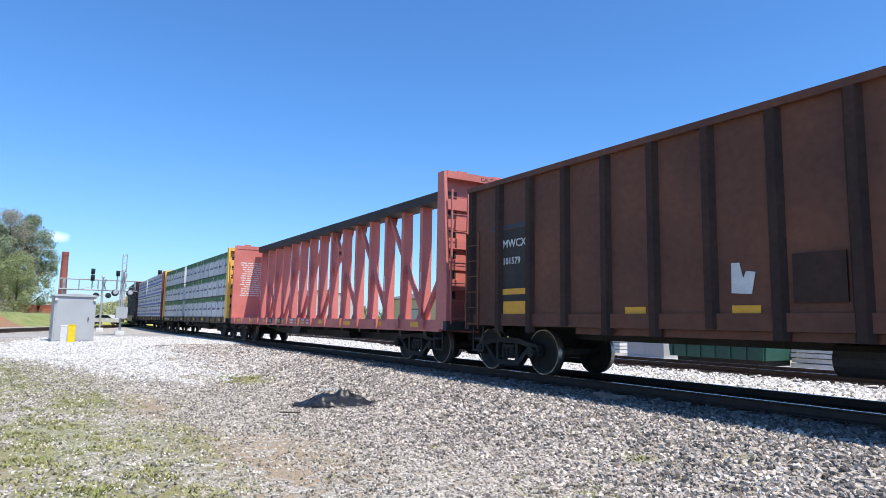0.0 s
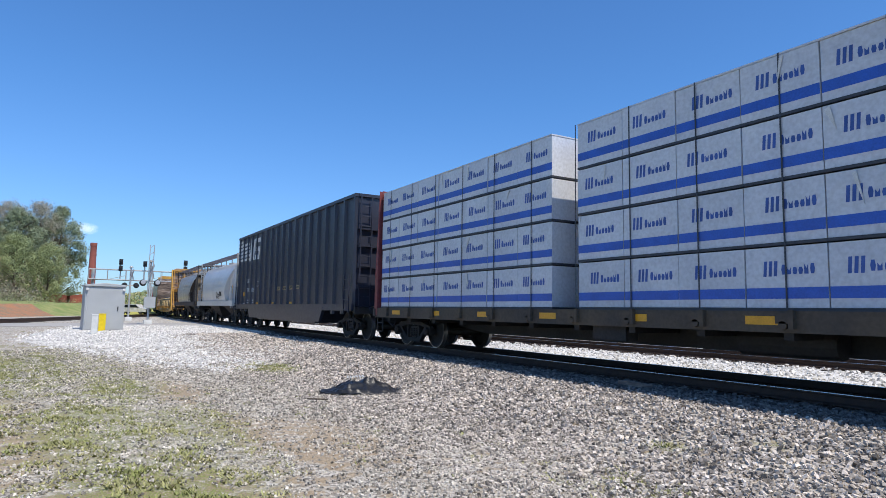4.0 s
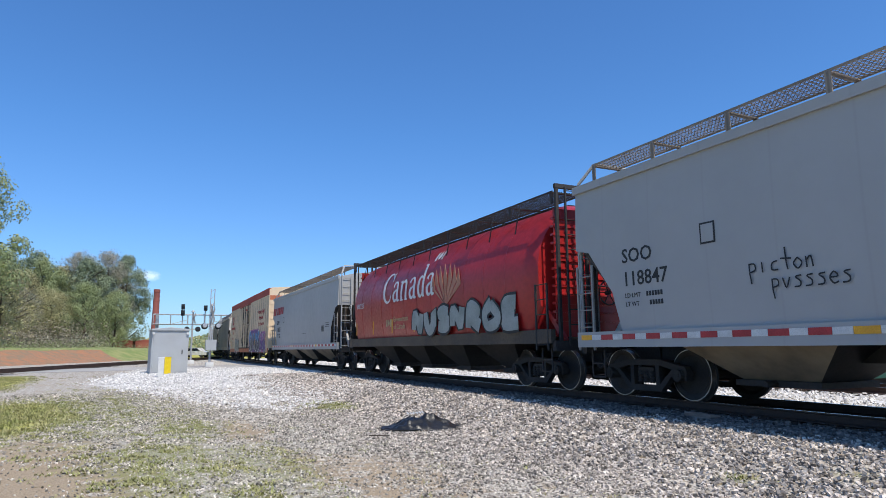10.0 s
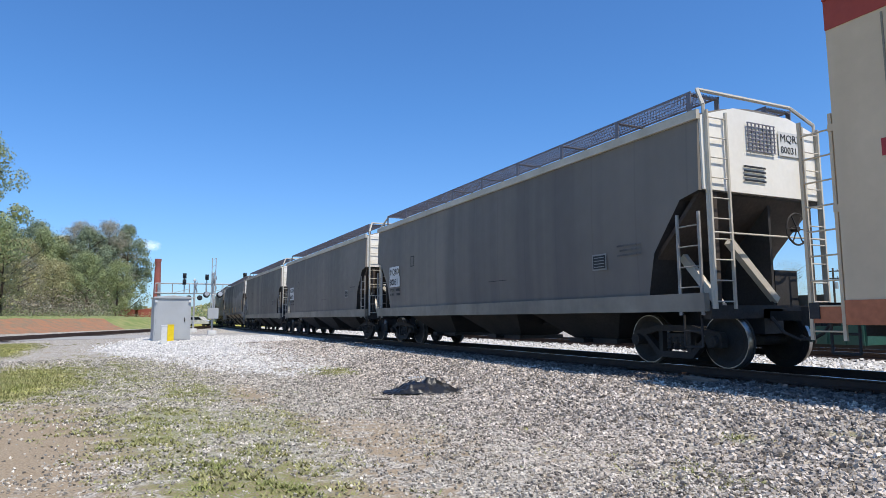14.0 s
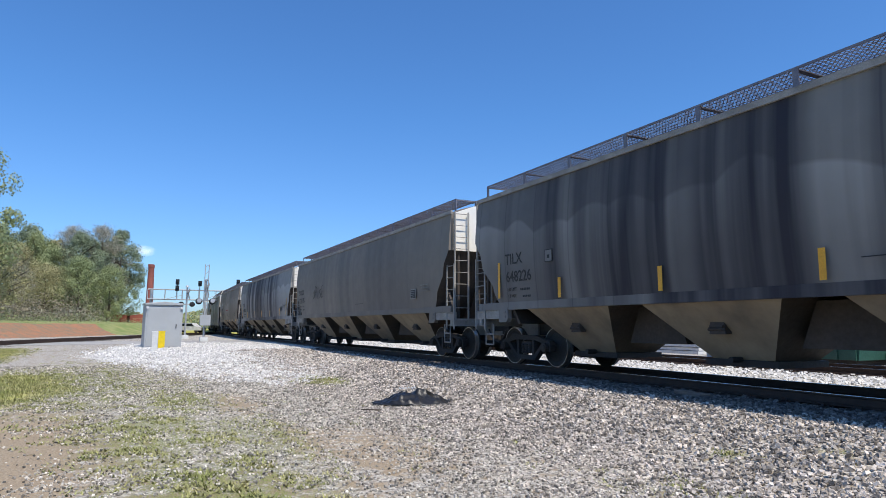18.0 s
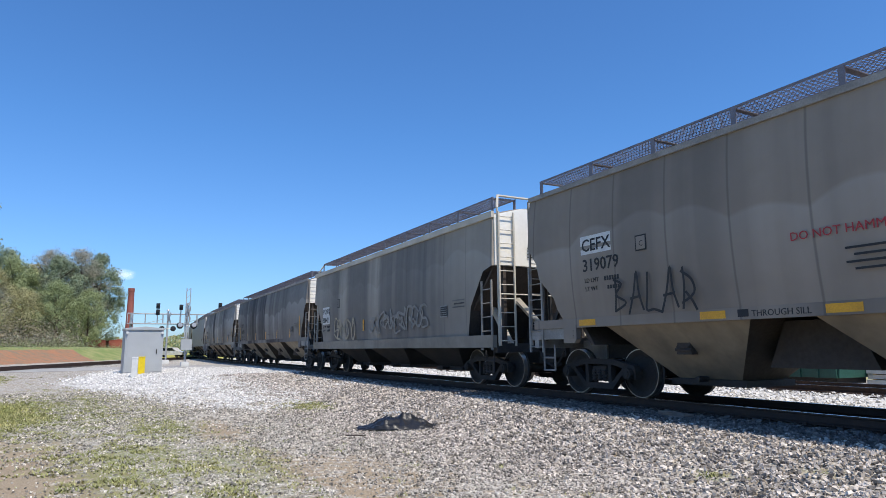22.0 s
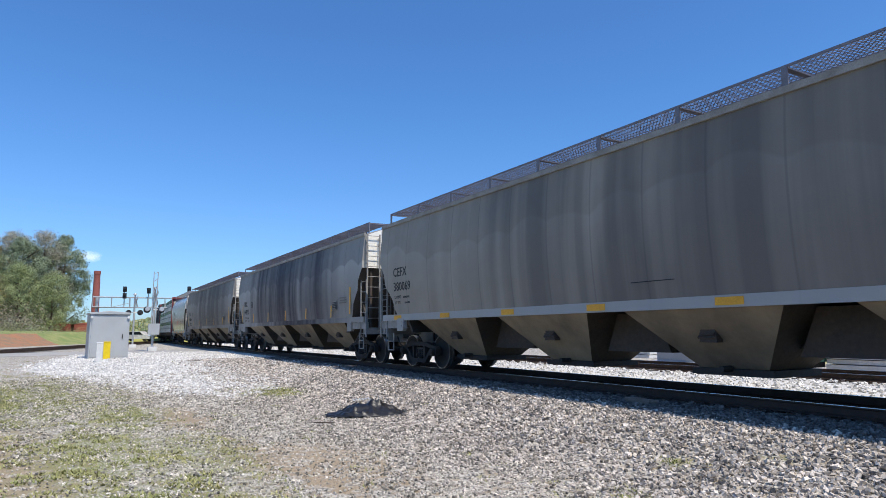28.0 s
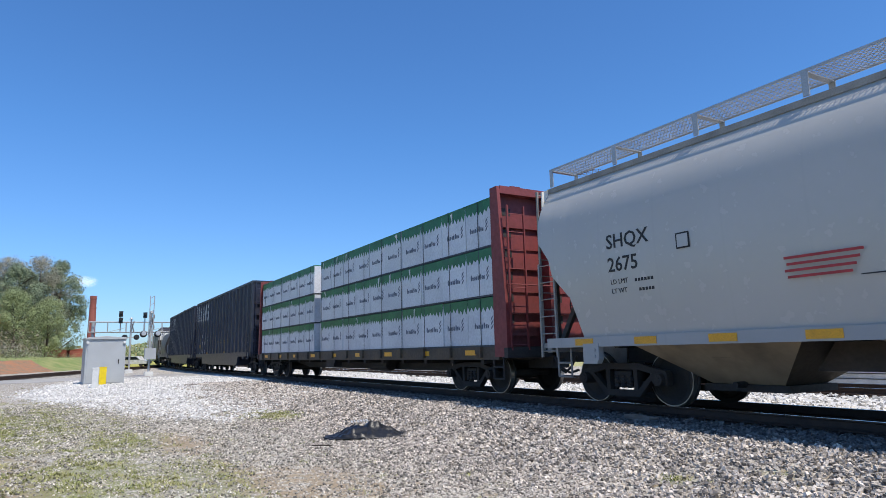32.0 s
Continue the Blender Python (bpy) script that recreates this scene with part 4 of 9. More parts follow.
    plates([(-h + 3.3, -h + 3.6, 2.6, 2.95)], INK_BLACK, "stencil_box", car, y)
    plates([(-h + 3.33, -h + 3.57, 2.63, 2.92)], body, "stencil_box_field", car, y - 0.004)
    return car, h


def center_flow(name, label, xf, xb, body, marks=(), end_m=None, frame_m=None, trim=None, bay_m=None):
    """A short two-bay hopper with rounded sides, slanted body ends and open end cages."""
    car, h = new_car(name, label, xf, xb)

    def width(z):
        return 1.60 - (0.46 * ((z - 2.1) / 1.5) ** 2 if z > 2.1 else 0.16 * ((2.1 - z) / 0.7) ** 2)

    zs, ze, zp = 1.44, 3.60, 4.0
    fr = frame_m or GALV
    c = h - 0.62
    arc = [(0.78, 3.52), (1.08, 3.41), (1.42, 3.18), (1.72, 2.92), (1.98, 2.60), (2.16, 2.27), (2.26, 1.95), (2.29, 1.65), (2.30, zs)]
    part("body", shell([(-h + a, z) for a, z in arc] + [(h - a, z) for a, z in arc[::-1]], width, ze, zp, side_steps=10), [body, trim or body], car, smooth=True)
    s = Shape()
    for y in (-1.5, 1.5):
        s.box(-h, h, y - 0.06, y + 0.06, 1.14, 1.45)
    trim = trim or body
    part("side_sill", s, trim, car)
    bays = 2
    step = (2 * c - 1.6) / bays
    for k in range(bays):
        x = -c + 0.8 + step * (k + 0.5)
        ob = part("hopper_bay", bay(Shape(), x, step * 0.40, 0.42, 1.30, 0.42, 1.15, 0.5), [bay_m or trim, BLACK_STEEL], car)
        part("outlet_gate", Shape().box(x - 0.5, x + 0.5, -0.6, 0.6, 0.30, 0.415), BLACK_STEEL, ob)
    part("center_sill", Shape().box(-h, h, -0.2, 0.2, 0.72, 1.02), BLACK_STEEL, car)
    for k in range(4):
        x = -c + 1.2 + k * (2 * c - 2.4) / 3
        hs = Shape()
        hs.tube((x, 0, zp - 0.06), (x, 0, zp + 0.10), 0.34, 14)
        hs.tube((x, 0, zp + 0.10), (x, 0, zp + 0.14), 0.2, 10)
        part("roof_hatch", hs, GALV, car)
    for y in (-1, 1):
        grating(car, -h + 0.1, h - 0.1, *sorted((y * 0.62, y * 1.30)), 4.22, drop=0.52, pitch=0.07, lines=9)
    for way in (-1, 1):
        x = way * h
        for y in (-1.30, 1.28):
            part("end_skirt", Shape().prism([(x - way * 0.85, 3.5), (x - way * 0.54, 3.5), (x - way * 0.54, 1.44), (x - way * 2.5, 1.44), (x - way * 2.5, 1.85), (x - way * 2.3, 2.4), (x - way * 1.7, 2.95)], y, y + 0.02), trim, car)
        cage = Shape()
        for y in (-1.35, -0.45, 0.45, 1.35):
            cage.beam((x - way * 0.08, y, 1.2), (x - way * 0.08, y, 4.2), 0.07, 0.07)
        cage.box(*sorted((x - way * 0.12, x - way * 0.04)), -1.4, 1.4, 4.12, 4.22)
        for z in (2.05, 2.7, 3.3):
            cage.tube((x - way * 0.08, -1.35, z), (x - way * 0.08, 1.35, z), 0.022)
        part("end_cage", cage, fr, car, "open steel end cage")
        for z, y0, y1 in ((3.55, -1.3, 1.3), (3.95, -1.3, 1.3)):
            grating(car, *sorted((x - way * 0.40, x - way * 0.12)), y0, y1, z, GALV, posts=False, pitch=0.13)
        if end_m:
            part("end_sheet", Shape().prism([(-1.36, 1.3), (1.36, 1.3), (1.36, 3.36), (-1.36, 3.36)], *sorted((x - way * 0.99, x - way * 0.95)), "x"), end_m, car, "pale end sheet")
        for y in (-0.9, 0.9):
            ladder(car, x + way * 0.02, y, 1.1, 4.15, fr, 0.42, False)
        ladder(car, x - way * 0.4, -1.52, 1.0, 2.3, fr, 0.42, True)
        p = Shape()
        for y in (-0.85, 0.85):
            p.prism([(x - way * 0.9, 1.25), (x - way * 2.4, 1.25), (x - way * 2.0, 2.2)], y - 0.03, y + 0.03)
        p.box(*sorted((x - way * 0.15, x - way * 2.2)), -1.3, 1.3, 1.18, 1.26)
        part("end_deck", p, trim, car)
        a = Shape().tube((x - way * 1.0, -0.9, 1.5), (x - way * 1.0, 0.2, 1.5), 0.2, 12)
        part("air_reservoir", a, BLACK_STEEL, car)
        end_platform(car, x, way, BLACK_STEEL, 1.05)
    brake_wheel(car, h + 0.04, 0.2, 1.9)
    running_gear(car, h, 1.65, 1.65)
    return car, h


# ---- other cars ----
def chip_gondola(name, label, xf, xb, paint, ribs, brown=False, load=None, mark=("", "")):
    """A high-sided wood-chip gondola with outside stakes."""
    car, h = new_car(name, label, xf, xb)
    zt = 4.88 if not brown else 3.98
    z0 = 1.15
    for y in (-1.44, 1.40):
        part("side_wall", Shape().box(-h, h, y, y + 0.04, z0, zt), paint, car)
    for x in (-h, h - 0.04):
        part("end_wall", Shape().box(x, x + 0.04, -1.40, 1.40, z0, zt), paint, car)
    part("floor", Shape().box(-h + 0.04, h - 0.04, -1.40, 1.40, z0, z0 + 0.05), paint, car)
    tc = Shape()
    for y in (-1.46, 1.46):
        tc.box(-h - 0.03, h + 0.03, y - 0.07, y + 0.07, zt - 0.02, zt + 0.09)
    for x in (-h, h):
        tc.box(x - 0.06, x + 0.06, -1.39, 1.39, zt - 0.02, zt + 0.088)
    part("top_chord", tc, paint, car)
    sc = Shape()
    for y in (-1.47, 1.47):
        sc.box(-h, h, y - (0.01 if brown else 0.08), y + (0.01 if brown else 0.06), 0.98, 1.22)
    part("side_sill", sc, paint, car)
    for k in range(ribs):
        x = -h + 0.10 + k * (2 * h - 0.2) / (ribs - 1)
        for y in (-1, 1):
            o = 1.53 if brown else 1.52
            st = Shape().prism([(x - 0.12, y * 1.44), (x - 0.06, y * o), (x + 0.06, y * o), (x + 0.12, y * 1.44)], 0.86 if k % 3 else 1.0, zt - 0.02, "z")
            part("side_stake", st, BROWN_DARK if brown else paint, car)
    # deepened belly between the trucks
    c = h - 3.3
    bl = Shape()
    if brown:
        bl.box(-c, c, -1.40, 1.40, 0.86, 0.975)
        part("air_reservoir", Shape().tube((-1.75, -0.5, 0.62), (-0.75, -0.5, 0.62), 0.23, 14), BLACK_STEEL, car)
    else:
        bl.prism([(-c, 1.16), (c, 1.16), (c - 0.9, 0.48), (-c + 0.9, 0.48)], -1.36, 1.36)
    if not brown:
        bl.prism([(-c - 0.5, 1.1), (c + 0.5, 1.1), (c + 0.1, 0.55), (-c - 0.1, 0.55)], -1.56, -1.45)
    part("belly", bl, paint, car)
    part("center_sill", Shape().box(-h, h, -0.2, 0.2, 0.72, 1.04), BLACK_STEEL, car)
    for way in (-1, 1):
        x = way * h
        for z in (1.8, 2.5, 3.2, 3.8):
            part("end_rib", Shape().box(*sorted((x, x + way * 0.12)), -1.4, 1.4, z - 0.07, z + 0.07), paint, car)
        ladder(car, x + way * 0.14, -1.15, 1.0, zt, paint, 0.4, False)
        ladder(car, x - way * 0.35, -1.62, 0.9, 3.0 if brown else 2.2, paint, 0.45, True)
        end_platform(car, x + way * 0.12, way, BLACK_STEEL, 1.05)
    brake_wheel(car, h + 0.25, 0.5, 2.4)
    running_gear(car, h, 0.95 if brown else 1.3, 0.85 if brown else 1.3)
    if load:
        chips = Shape()
        rng = random.Random(5)
        nx, ny = 44, 8
        pts = []
        for i in range(nx + 1):
            for j in range(ny + 1):
                u, v = i / nx * 2 - 1, j / ny * 2 - 1
                pts.append((u * (h - 0.06), v * 1.38, zt - 0.16 + 0.42 * (1 - abs(v) ** 1.5) * min(1, 4 * (1 - abs(u))) + rng.uniform(-0.05, 0.05)))
        chips.add(pts, [(i * (ny + 1) + j, (i + 1) * (ny + 1) + j, (i + 1) * (ny + 1) + j + 1, i * (ny + 1) + j + 1) for i in range(nx) for j in range(ny)])
        part("wood_chip_load", chips, load, car, "heaped reddish wood chips")
    return car, h


def centerbeam(name, label, xf, xb, paint, load=None, truss=False, sill=None, split=-1.9):
    """A lumber flatcar with two bulkheads and a spine along its middle."""
    car, h = new_car(name, label, xf, xb)
    zd, zt = 1.08, 4.74
    part("deck", Shape().prism([(-1.36, zd), (1.36, zd), (1.36, 0.86), (0.5, 0.78), (-0.5, 0.78), (-1.36, 0.86)], -h, h, "x"), sill or paint, car)
    s = Shape()
    for y in (-1.40, 1.40):
        s.box(-h, h, y - 0.045, y + 0.045, 0.80, 1.09)
    part("side_sill", s, sill or paint, car)
    part("center_sill", Shape().prism([(-h + 1.0, 0.8), (h - 1.0, 0.8), (h - 4.5, 0.45), (-h + 4.5, 0.45)], -0.24, 0.24), BLACK_STEEL, car)
    n = 15
    for k in range(n):
        x = -h + 0.8 + k * (2 * h - 1.6) / (n - 1)
        w = Shape()
        w.box(x - 0.10, x + 0.10, -1.50, -1.45, 0.92, 1.06)
        w.tube((x, -1.50, 0.90), (x, -1.42, 0.90), 0.06, 8)
        w.prism([(x + 0.09, 0.85), (x + 0.16, 0.85), (x + 0.16, 1.10), (x + 0.09, 1.10)], -1.52, -1.445)
        part("tie_down_winch", w, sill or paint, car)
        part("cross_bearer", Shape().box(x - 0.07, x + 0.07, -1.36, 1.36, 0.70, 0.84), BLACK_STEEL, car)
    # spine
    part("spine_top_chord", Shape().box(-h + 0.4, h - 0.4, -0.32, 0.32, zt - 0.30, zt - 0.03), BLACK_STEEL if truss else paint, car)
    m = 17
    xs = [-h + 0.55 + k * 1.157 for k in range(m)]
    for k, x in enumerate(xs):
        post = part("spine_post", Shape().prism([(x - 0.07, -0.16), (x + 0.07, -0.16), (x + 0.06, 0.16), (x - 0.06, 0.16)], zd, zt - 0.30, "z"), paint, car)
        if truss:
            part("post_flange", Shape().box(x - 0.085, x + 0.085, -0.176, -0.162, zd, zt - 0.32), paint, post)
            part("foot_gusset", Shape().prism([(x - 0.18, zd), (x + 0.18, zd), (x + 0.09, zd + 0.16), (x - 0.09, zd + 0.16)], -0.20, -0.18), paint, post)
    if truss:
        # braces that each pass behind one post, leaning towards the middle from both ends
        for a, b in ((2, 0), (1, 3), (3, 5), (5, 7), (7, 9), (10, 8), (12, 10), (14, 12), (14, 16)):
            part("spine_diagonal", Shape().beam((xs[a], 0.0, zd + 0.05), (xs[b], 0.0, zt - 0.33), 0.11, 0.13), paint, car)
            part("brace_gusset", Shape().prism([(xs[b] - 0.16, zt - 0.31), (xs[b] + 0.16, zt - 0.31), (xs[b] + 0.08, zt - 0.55), (xs[b] - 0.08, zt - 0.55)], 0.165, 0.18), paint, car)
        for k in range(0, m - 1, 2):
            part("load_plate", Shape().box(xs[k] - 0.03, xs[k] + 0.03, -0.182, -0.178, 2.0, 2.5), INK_WHITE, car)
    for way in (-1, 1):
        x = way * h
        out = 0.34 if way > 0 else 0.06
        bd = part("bulkhead", Shape().box(*sorted((x - way * 0.12, x - way * 0.08)), -1.40, 1.40, zd, zt - 0.02), paint, car)
        for y in (-1.41, 1.41):
            part("bulkhead_stake", Shape().prism([(x - way * 0.14, 0.86), (x + way * out, 0.86), (x + way * out, 2.0), (x + way * (out - 0.20), zt), (x - way * 0.14, zt)], y - 0.045, y + 0.045), paint, bd)
        part("center_stake", Shape().prism([(x - way * 0.08, 0.86), (x + way * (out - 0.10), 0.86), (x + way * (out - 0.10), 2.2), (x + way * (out - 0.18), zt - 0.15), (x - way * 0.08, zt - 0.15)], -0.08, 0.08), paint, bd)
        part("bulkhead_cap", Shape().box(*sorted((x - way * 0.14, x + way * (out - 0.19))), -1.36, 1.36, zt - 0.16, zt + 0.02), paint, bd)
        for y in (-0.8, 0.3):
            part("cap_lug", Shape().box(*sorted((x - way * 0.1, x)), y - 0.14, y + 0.14, zt + 0.02, zt + 0.09), paint, bd)
        for k, z in enumerate((1.45, 1.95, 2.45, 2.98, 3.45, 3.95)):
            for y0, y1 in ((-1.35, -0.09), (0.09, 1.35)):
                part("bulkhead_rib", Shape().box(*sorted((x - way * 0.08, x - way * (0.0 if k % 2 else 0.04))), y0, y1, z - 0.13, z + 0.13), paint, bd)
                part("rib_pocket", Shape().box(*sorted((x - way * 0.0795, x - way * 0.07)), y0 + 0.1, y0 + 0.42, z + 0.16, z + 0.34), BLACK_STEEL, bd)
        lx = x + way * (out + 0.03)
        ladder(car, lx, -1.12, 1.0, 4.25, paint, 0.46, False, 0.42)
        hr = Shape()
        hr.tube((lx, -1.38, 2.45), (lx, 1.2, 2.45), 0.018).tube((lx, 1.2, 2.5), (lx, 1.2, 1.5), 0.018)
        for y in (-1.38, 1.2):
            hr.tube((lx, y, 2.45), (x, y, 2.45), 0.018)
        part("hand_rail", hr, paint, car)
        if way > 0:
            words("CAUTION", 0.15, INK_BLACK, "notice", car, (x + 0.154, -0.35, zt - 0.125), face=1)
        end_platform(car, x + way * (out + 0.05), way, BLACK_STEEL, 1.0)
    brake_wheel(car, h + 0.44, 0.6, 2.0)
    for k in range(9):
        x = -h + 1.2 + k * (2 * h - 2.6) / 8
        plates([(x, x + 0.5, 0.90, 1.02)], YELLOW_MARK, "reflector_stripe", car, -1.447)
    running_gear(car, h, 1.8, 1.0 if truss else 1.8)
    ub = Shape()
    ub.tube((1.5, -0.5, 0.62), (3.0, -0.5, 0.62), 0.2, 10)
    part("air_reservoir", ub, BLACK_STEEL, car)
    part("valve_box", Shape().box(-1.0, -0.2, -1.3, -1.0, 0.55, 0.85), BLACK_STEEL, car)
    if load:
        band, ink, tiers = load
        zc, top = zd + 0.01, 4.56 if tiers == 3 else 4.66
        hh = (top - zc) / tiers
        gap = 0.045
        cols = [(-h + 0.22, split - 0.38), (split + 0.38, h - 0.18)]
        rng = random.Random(len(TRAIN))
        for tier in range(tiers):
            z0, z1 = zc + tier * hh + gap, zc + (tier + 1) * hh - 0.02
            for ci, (xa, xz) in enumerate(cols):
                n = 7 if ci == 0 else 10
                for k in range(n):
                    x0, x1 = xa + (xz - xa) * k / n, xa + (xz - xa) * (k + 1) / n
                    for side in (-1, 1):
                        if side > 0 and k % 4:
                            continue
                        bx1 = x1 if side < 0 else min(xz, x0 + (xz - xa) * 4 / n)
                        w = Shape()
                        w.m = 0
                        j = rng.uniform(-0.012, 0.012)
                        yo, yi = side * (1.36 + j), side * 0.34
                        w.box(x0 + 0.008, bx1 - 0.008, *sorted((yo, yi)), z0, z1)
                        pk = part("lumber_pack", w, WRAP_WHITE, car, "white plastic wrapped lumber pack" if k == 0 else "")
                        if side < 0:
                            if tiers == 3:
                                jag = [(x0 + 0.01, z1), (x0 + 0.01, z1 - 0.12 - 0.06 * rng.random())]
                                for q in range(1, 14):
                                    jag.append((x0 + (x1 - x0) * q / 14, z1 - (0.27 if q % 2 else 0.15) - 0.07 * rng.random()))
                                jag += [(x1 - 0.01, z1 - 0.14), (x1 - 0.01, z1)]
                                part("wrap_band", Shape().prism(jag, yo - 0.006, yo - 0.001), band, pk)
                                lz = z0 + hh * 0.33
                            else:
                                part("wrap_band", Shape().box(x0 + 0.01, x1 - 0.01, yo - 0.006, yo - 0.001, z0 + 0.12, z0 + 0.27), band, pk)
                                lz = z0 + hh * 0.50
                            lx = x0 + 0.18 + 0.15 * rng.random()
                            bars = Shape()
                            lead = 0.0 if tiers == 3 else 0.26
                            for q in range(8 if tiers == 3 else 6):
                                bx, tall_ = lx + lead + 0.078 * q, 0.135 if q in (0, 4, 5) else 0.095
                                if q % 3 == 1:
                                    bars.prism([(bx, lz), (bx + 0.055, lz), (bx + 0.055, lz + tall_), (bx + 0.03, lz + tall_ * 0.55), (bx, lz + tall_)], yo - 0.004, yo - 0.001)
                                else:
                                    bars.prism([(bx + 0.01, lz), (bx + 0.05, lz), (bx + 0.062, lz + tall_ * 0.5), (bx + 0.05, lz + tall_), (bx + 0.012, lz + tall_), (bx, lz + tall_ * 0.5)], yo - 0.004, yo - 0.001)
                            if tiers == 3:
                                for q in range(3):
                                    bars.prism([(lx + 0.67, lz - 0.04 + 0.10 * q), (lx + 0.73, lz - 0.01 + 0.10 * q), (lx + 0.80, lz + 0.09 + 0.10 * q), (lx + 0.72, lz + 0.05 + 0.10 * q)], yo - 0.004, yo - 0.001)
                            else:
                                for q in range(3):
                                    bars.prism([(lx + 0.075 * q, lz - 0.02), (lx + 0.075 * q + 0.045, lz - 0.02), (lx + 0.075 * q + 0.06, lz + 0.19), (lx + 0.075 * q + 0.015, lz + 0.19)], yo - 0.004, yo - 0.001)
                            part("printed_logo", bars, ink, pk)
                            # white slivers: torn wrap, with the glint of crumpled plastic painted in
                            if rng.random() < 0.28:
                                fx, fz = x0 + rng.random() * 0.8, z1 - 0.05
                                k2, k3 = rng.uniform(0.03, 0.12), rng.uniform(0.15, 0.45)
                                part("torn_flap", Shape().prism([(fx, fz), (fx + k2, fz + 0.03), (fx + 0.5 * k2 + rng.uniform(-0.1, 0.15), fz - k3)], yo - 0.022, yo - 0.012), INK_WHITE, pk)
            for xa, xz in cols:
                part("dunnage_strip", Shape().box(xa, xz, -1.37, -0.4, zc + tier * hh, zc + tier * hh + gap - 0.004), WRAP_DARK, car)
        top_m = band if tiers == 3 else WRAP_DARK
        for xa, xz in cols:
            part("top_cover", Shape().box(xa, xz, -1.37, -0.33, top - 0.015, top + 0.012), top_m if tiers == 3 else WRAP_WHITE, car)
        for k in range(15):
            x = -h + 0.8 + k * (2 * h - 1.6) / 14
            part("tie_down_strap", Shape().box(x - 0.012, x + 0.012, -1.378, -1.374, 1.05, top + 0.014), WRAP_DARK, car)
    return car, h


def bulkhead_flat(name, label, xf, xb):
    """A yellow flatcar with plank-faced bulkheads and a load of rolled steel on timber bearers."""
    car, h = new_car(name, label, xf, xb)
    zd = 1.08
    part("deck", Shape().box(-h, h, -1.38, 1.38, zd - 0.12, zd), YELLOW_RUSTY, car)
    s = Shape()
    for y in (-1.43, 1.43):
        s.prism([(-h, zd), (h, zd), (h, 0.62), (h - 2.8, 0.60), (h - 4.2, 0.5), (-h + 4.2, 0.5), (-h + 2.8, 0.60), (-h, 0.62)], y - 0.05, y + 0.05)
    part("side_sill", s, YELLOW_RUSTY, car)
    part("center_sill", Shape().prism([(-h + 1.0, 0.9), (h - 1.0, 0.9), (h - 5, 0.42), (-h + 5, 0.42)], -0.26, 0.26), BLACK_STEEL, car)
    for k in range(24):
        x = -h + 0.6 + k * (2 * h - 1.2) / 23
        part("stake_pocket", Shape().box(x - 0.07, x + 0.07, -1.53, -1.485, zd - 0.22, zd - 0.02), YELLOW_RUSTY, car)
        part("deck_timber", Shape().box(x - 0.12, x + 0.12, -1.40, 1.40, zd + 0.002, zd + 0.055), WOOD_NEW, car)
    for way in (-1, 1):
        x = way * (h - 1.04)
        bd = part("bulkhead", Shape().prism([(-1.62, zd), (1.62, zd), (1.62, 4.42), (1.22, 4.66), (-1.22, 4.66), (-1.62, 4.42)], x - 0.03, x + 0.03, "x"), WOOD_DARK, car, "tall yellow bulkhead faced with planks")
        for k in range(20):
            z = zd + 0.06 + k * 0.166
            for y0, y1 in ((-1.62, -0.03), (0.03, 1.62)):
                part("plank", Shape().box(*sorted((x - way * 0.035, x - way * 0.095)), y0, y1, z, z + 0.155), WOOD_DARK, bd)
        part("center_strip", Shape().box(*sorted((x - way * 0.035, x - way * 0.105)), -0.028, 0.028, zd + 0.3, 4.42), INK_WHITE, bd)
        part("bulkhead_cap", Shape().prism([(-1.63, 4.42), (1.63, 4.42), (1.63, 4.48), (1.24, 4.74), (-1.24, 4.74), (-1.63, 4.48)], *sorted((x - way * 0.03, x - way * 0.12)), "x"), YELLOW_OLD, bd)
        for y in (-1.57, -0.5, 0.5, 1.57):
            part("bulkhead_stake", Shape().prism([(x + way * 0.03, zd - 0.4), (x + way * (1.16 if way > 0 else 0.62), zd - 0.4), (x + way * (1.02 if way > 0 else 0.55), zd + 0.3), (x + way * 0.28, 4.6), (x + way * 0.03, 4.6)], y - 0.05, y + 0.05), YELLOW_OLD, bd)
        for z in (2.65, 4.5):
            part("bulkhead_rib", Shape().box(*sorted((x + way * 0.03, x + way * (0.62 if z < 3 else 0.28))), -1.48, 1.48, z - 0.05, z + 0.05), YELLOW_OLD, bd)
        lad = Shape()
        for y in (-1.42, -1.0):
            lad.beam((x + way * 1.20, y, 0.75), (x + way * 0.36, y, 4.55), 0.05, 0.05)
        for k in range(10):
            f = 0.08 + 0.096 * k
            lad.tube((x + way * (1.20 - 0.84 * f), -1.42, 0.75 + 3.8 * f), (x + way * (1.20 - 0.84 * f), -1.0, 0.75 + 3.8 * f), 0.017, 6)
        part("ladder", lad, YELLOW_OLD, car)
        rail = Shape()
        for a, b in (((0.75, 1.1), (0.75, 2.25)), ((0.75, 2.25), (0.35, 2.3)), ((0.75, 1.1), (0.35, 1.15)), ((0.3, 0.9), (0.3, 2.2))):
            rail.tube((x + way * a[0], -1.64, a[1]), (x + way * b[0], -1.64, b[1]), 0.016, 6)
        part("grab_iron", rail, YELLOW_OLD, car)
        part("notice_plate", Shape().box(*sorted((x + way * 0.50, x + way * 0.72)), -1.60, -1.592, 1.75, 1.98), INK_BLACK, car)
        end_platform(car, x + way * 1.04, way, BLACK_STEEL, 1.0)
    brake_wheel(car, h + 0.05, 0.6, 2.3)
    running_gear(car, h, 2.9, 2.9)
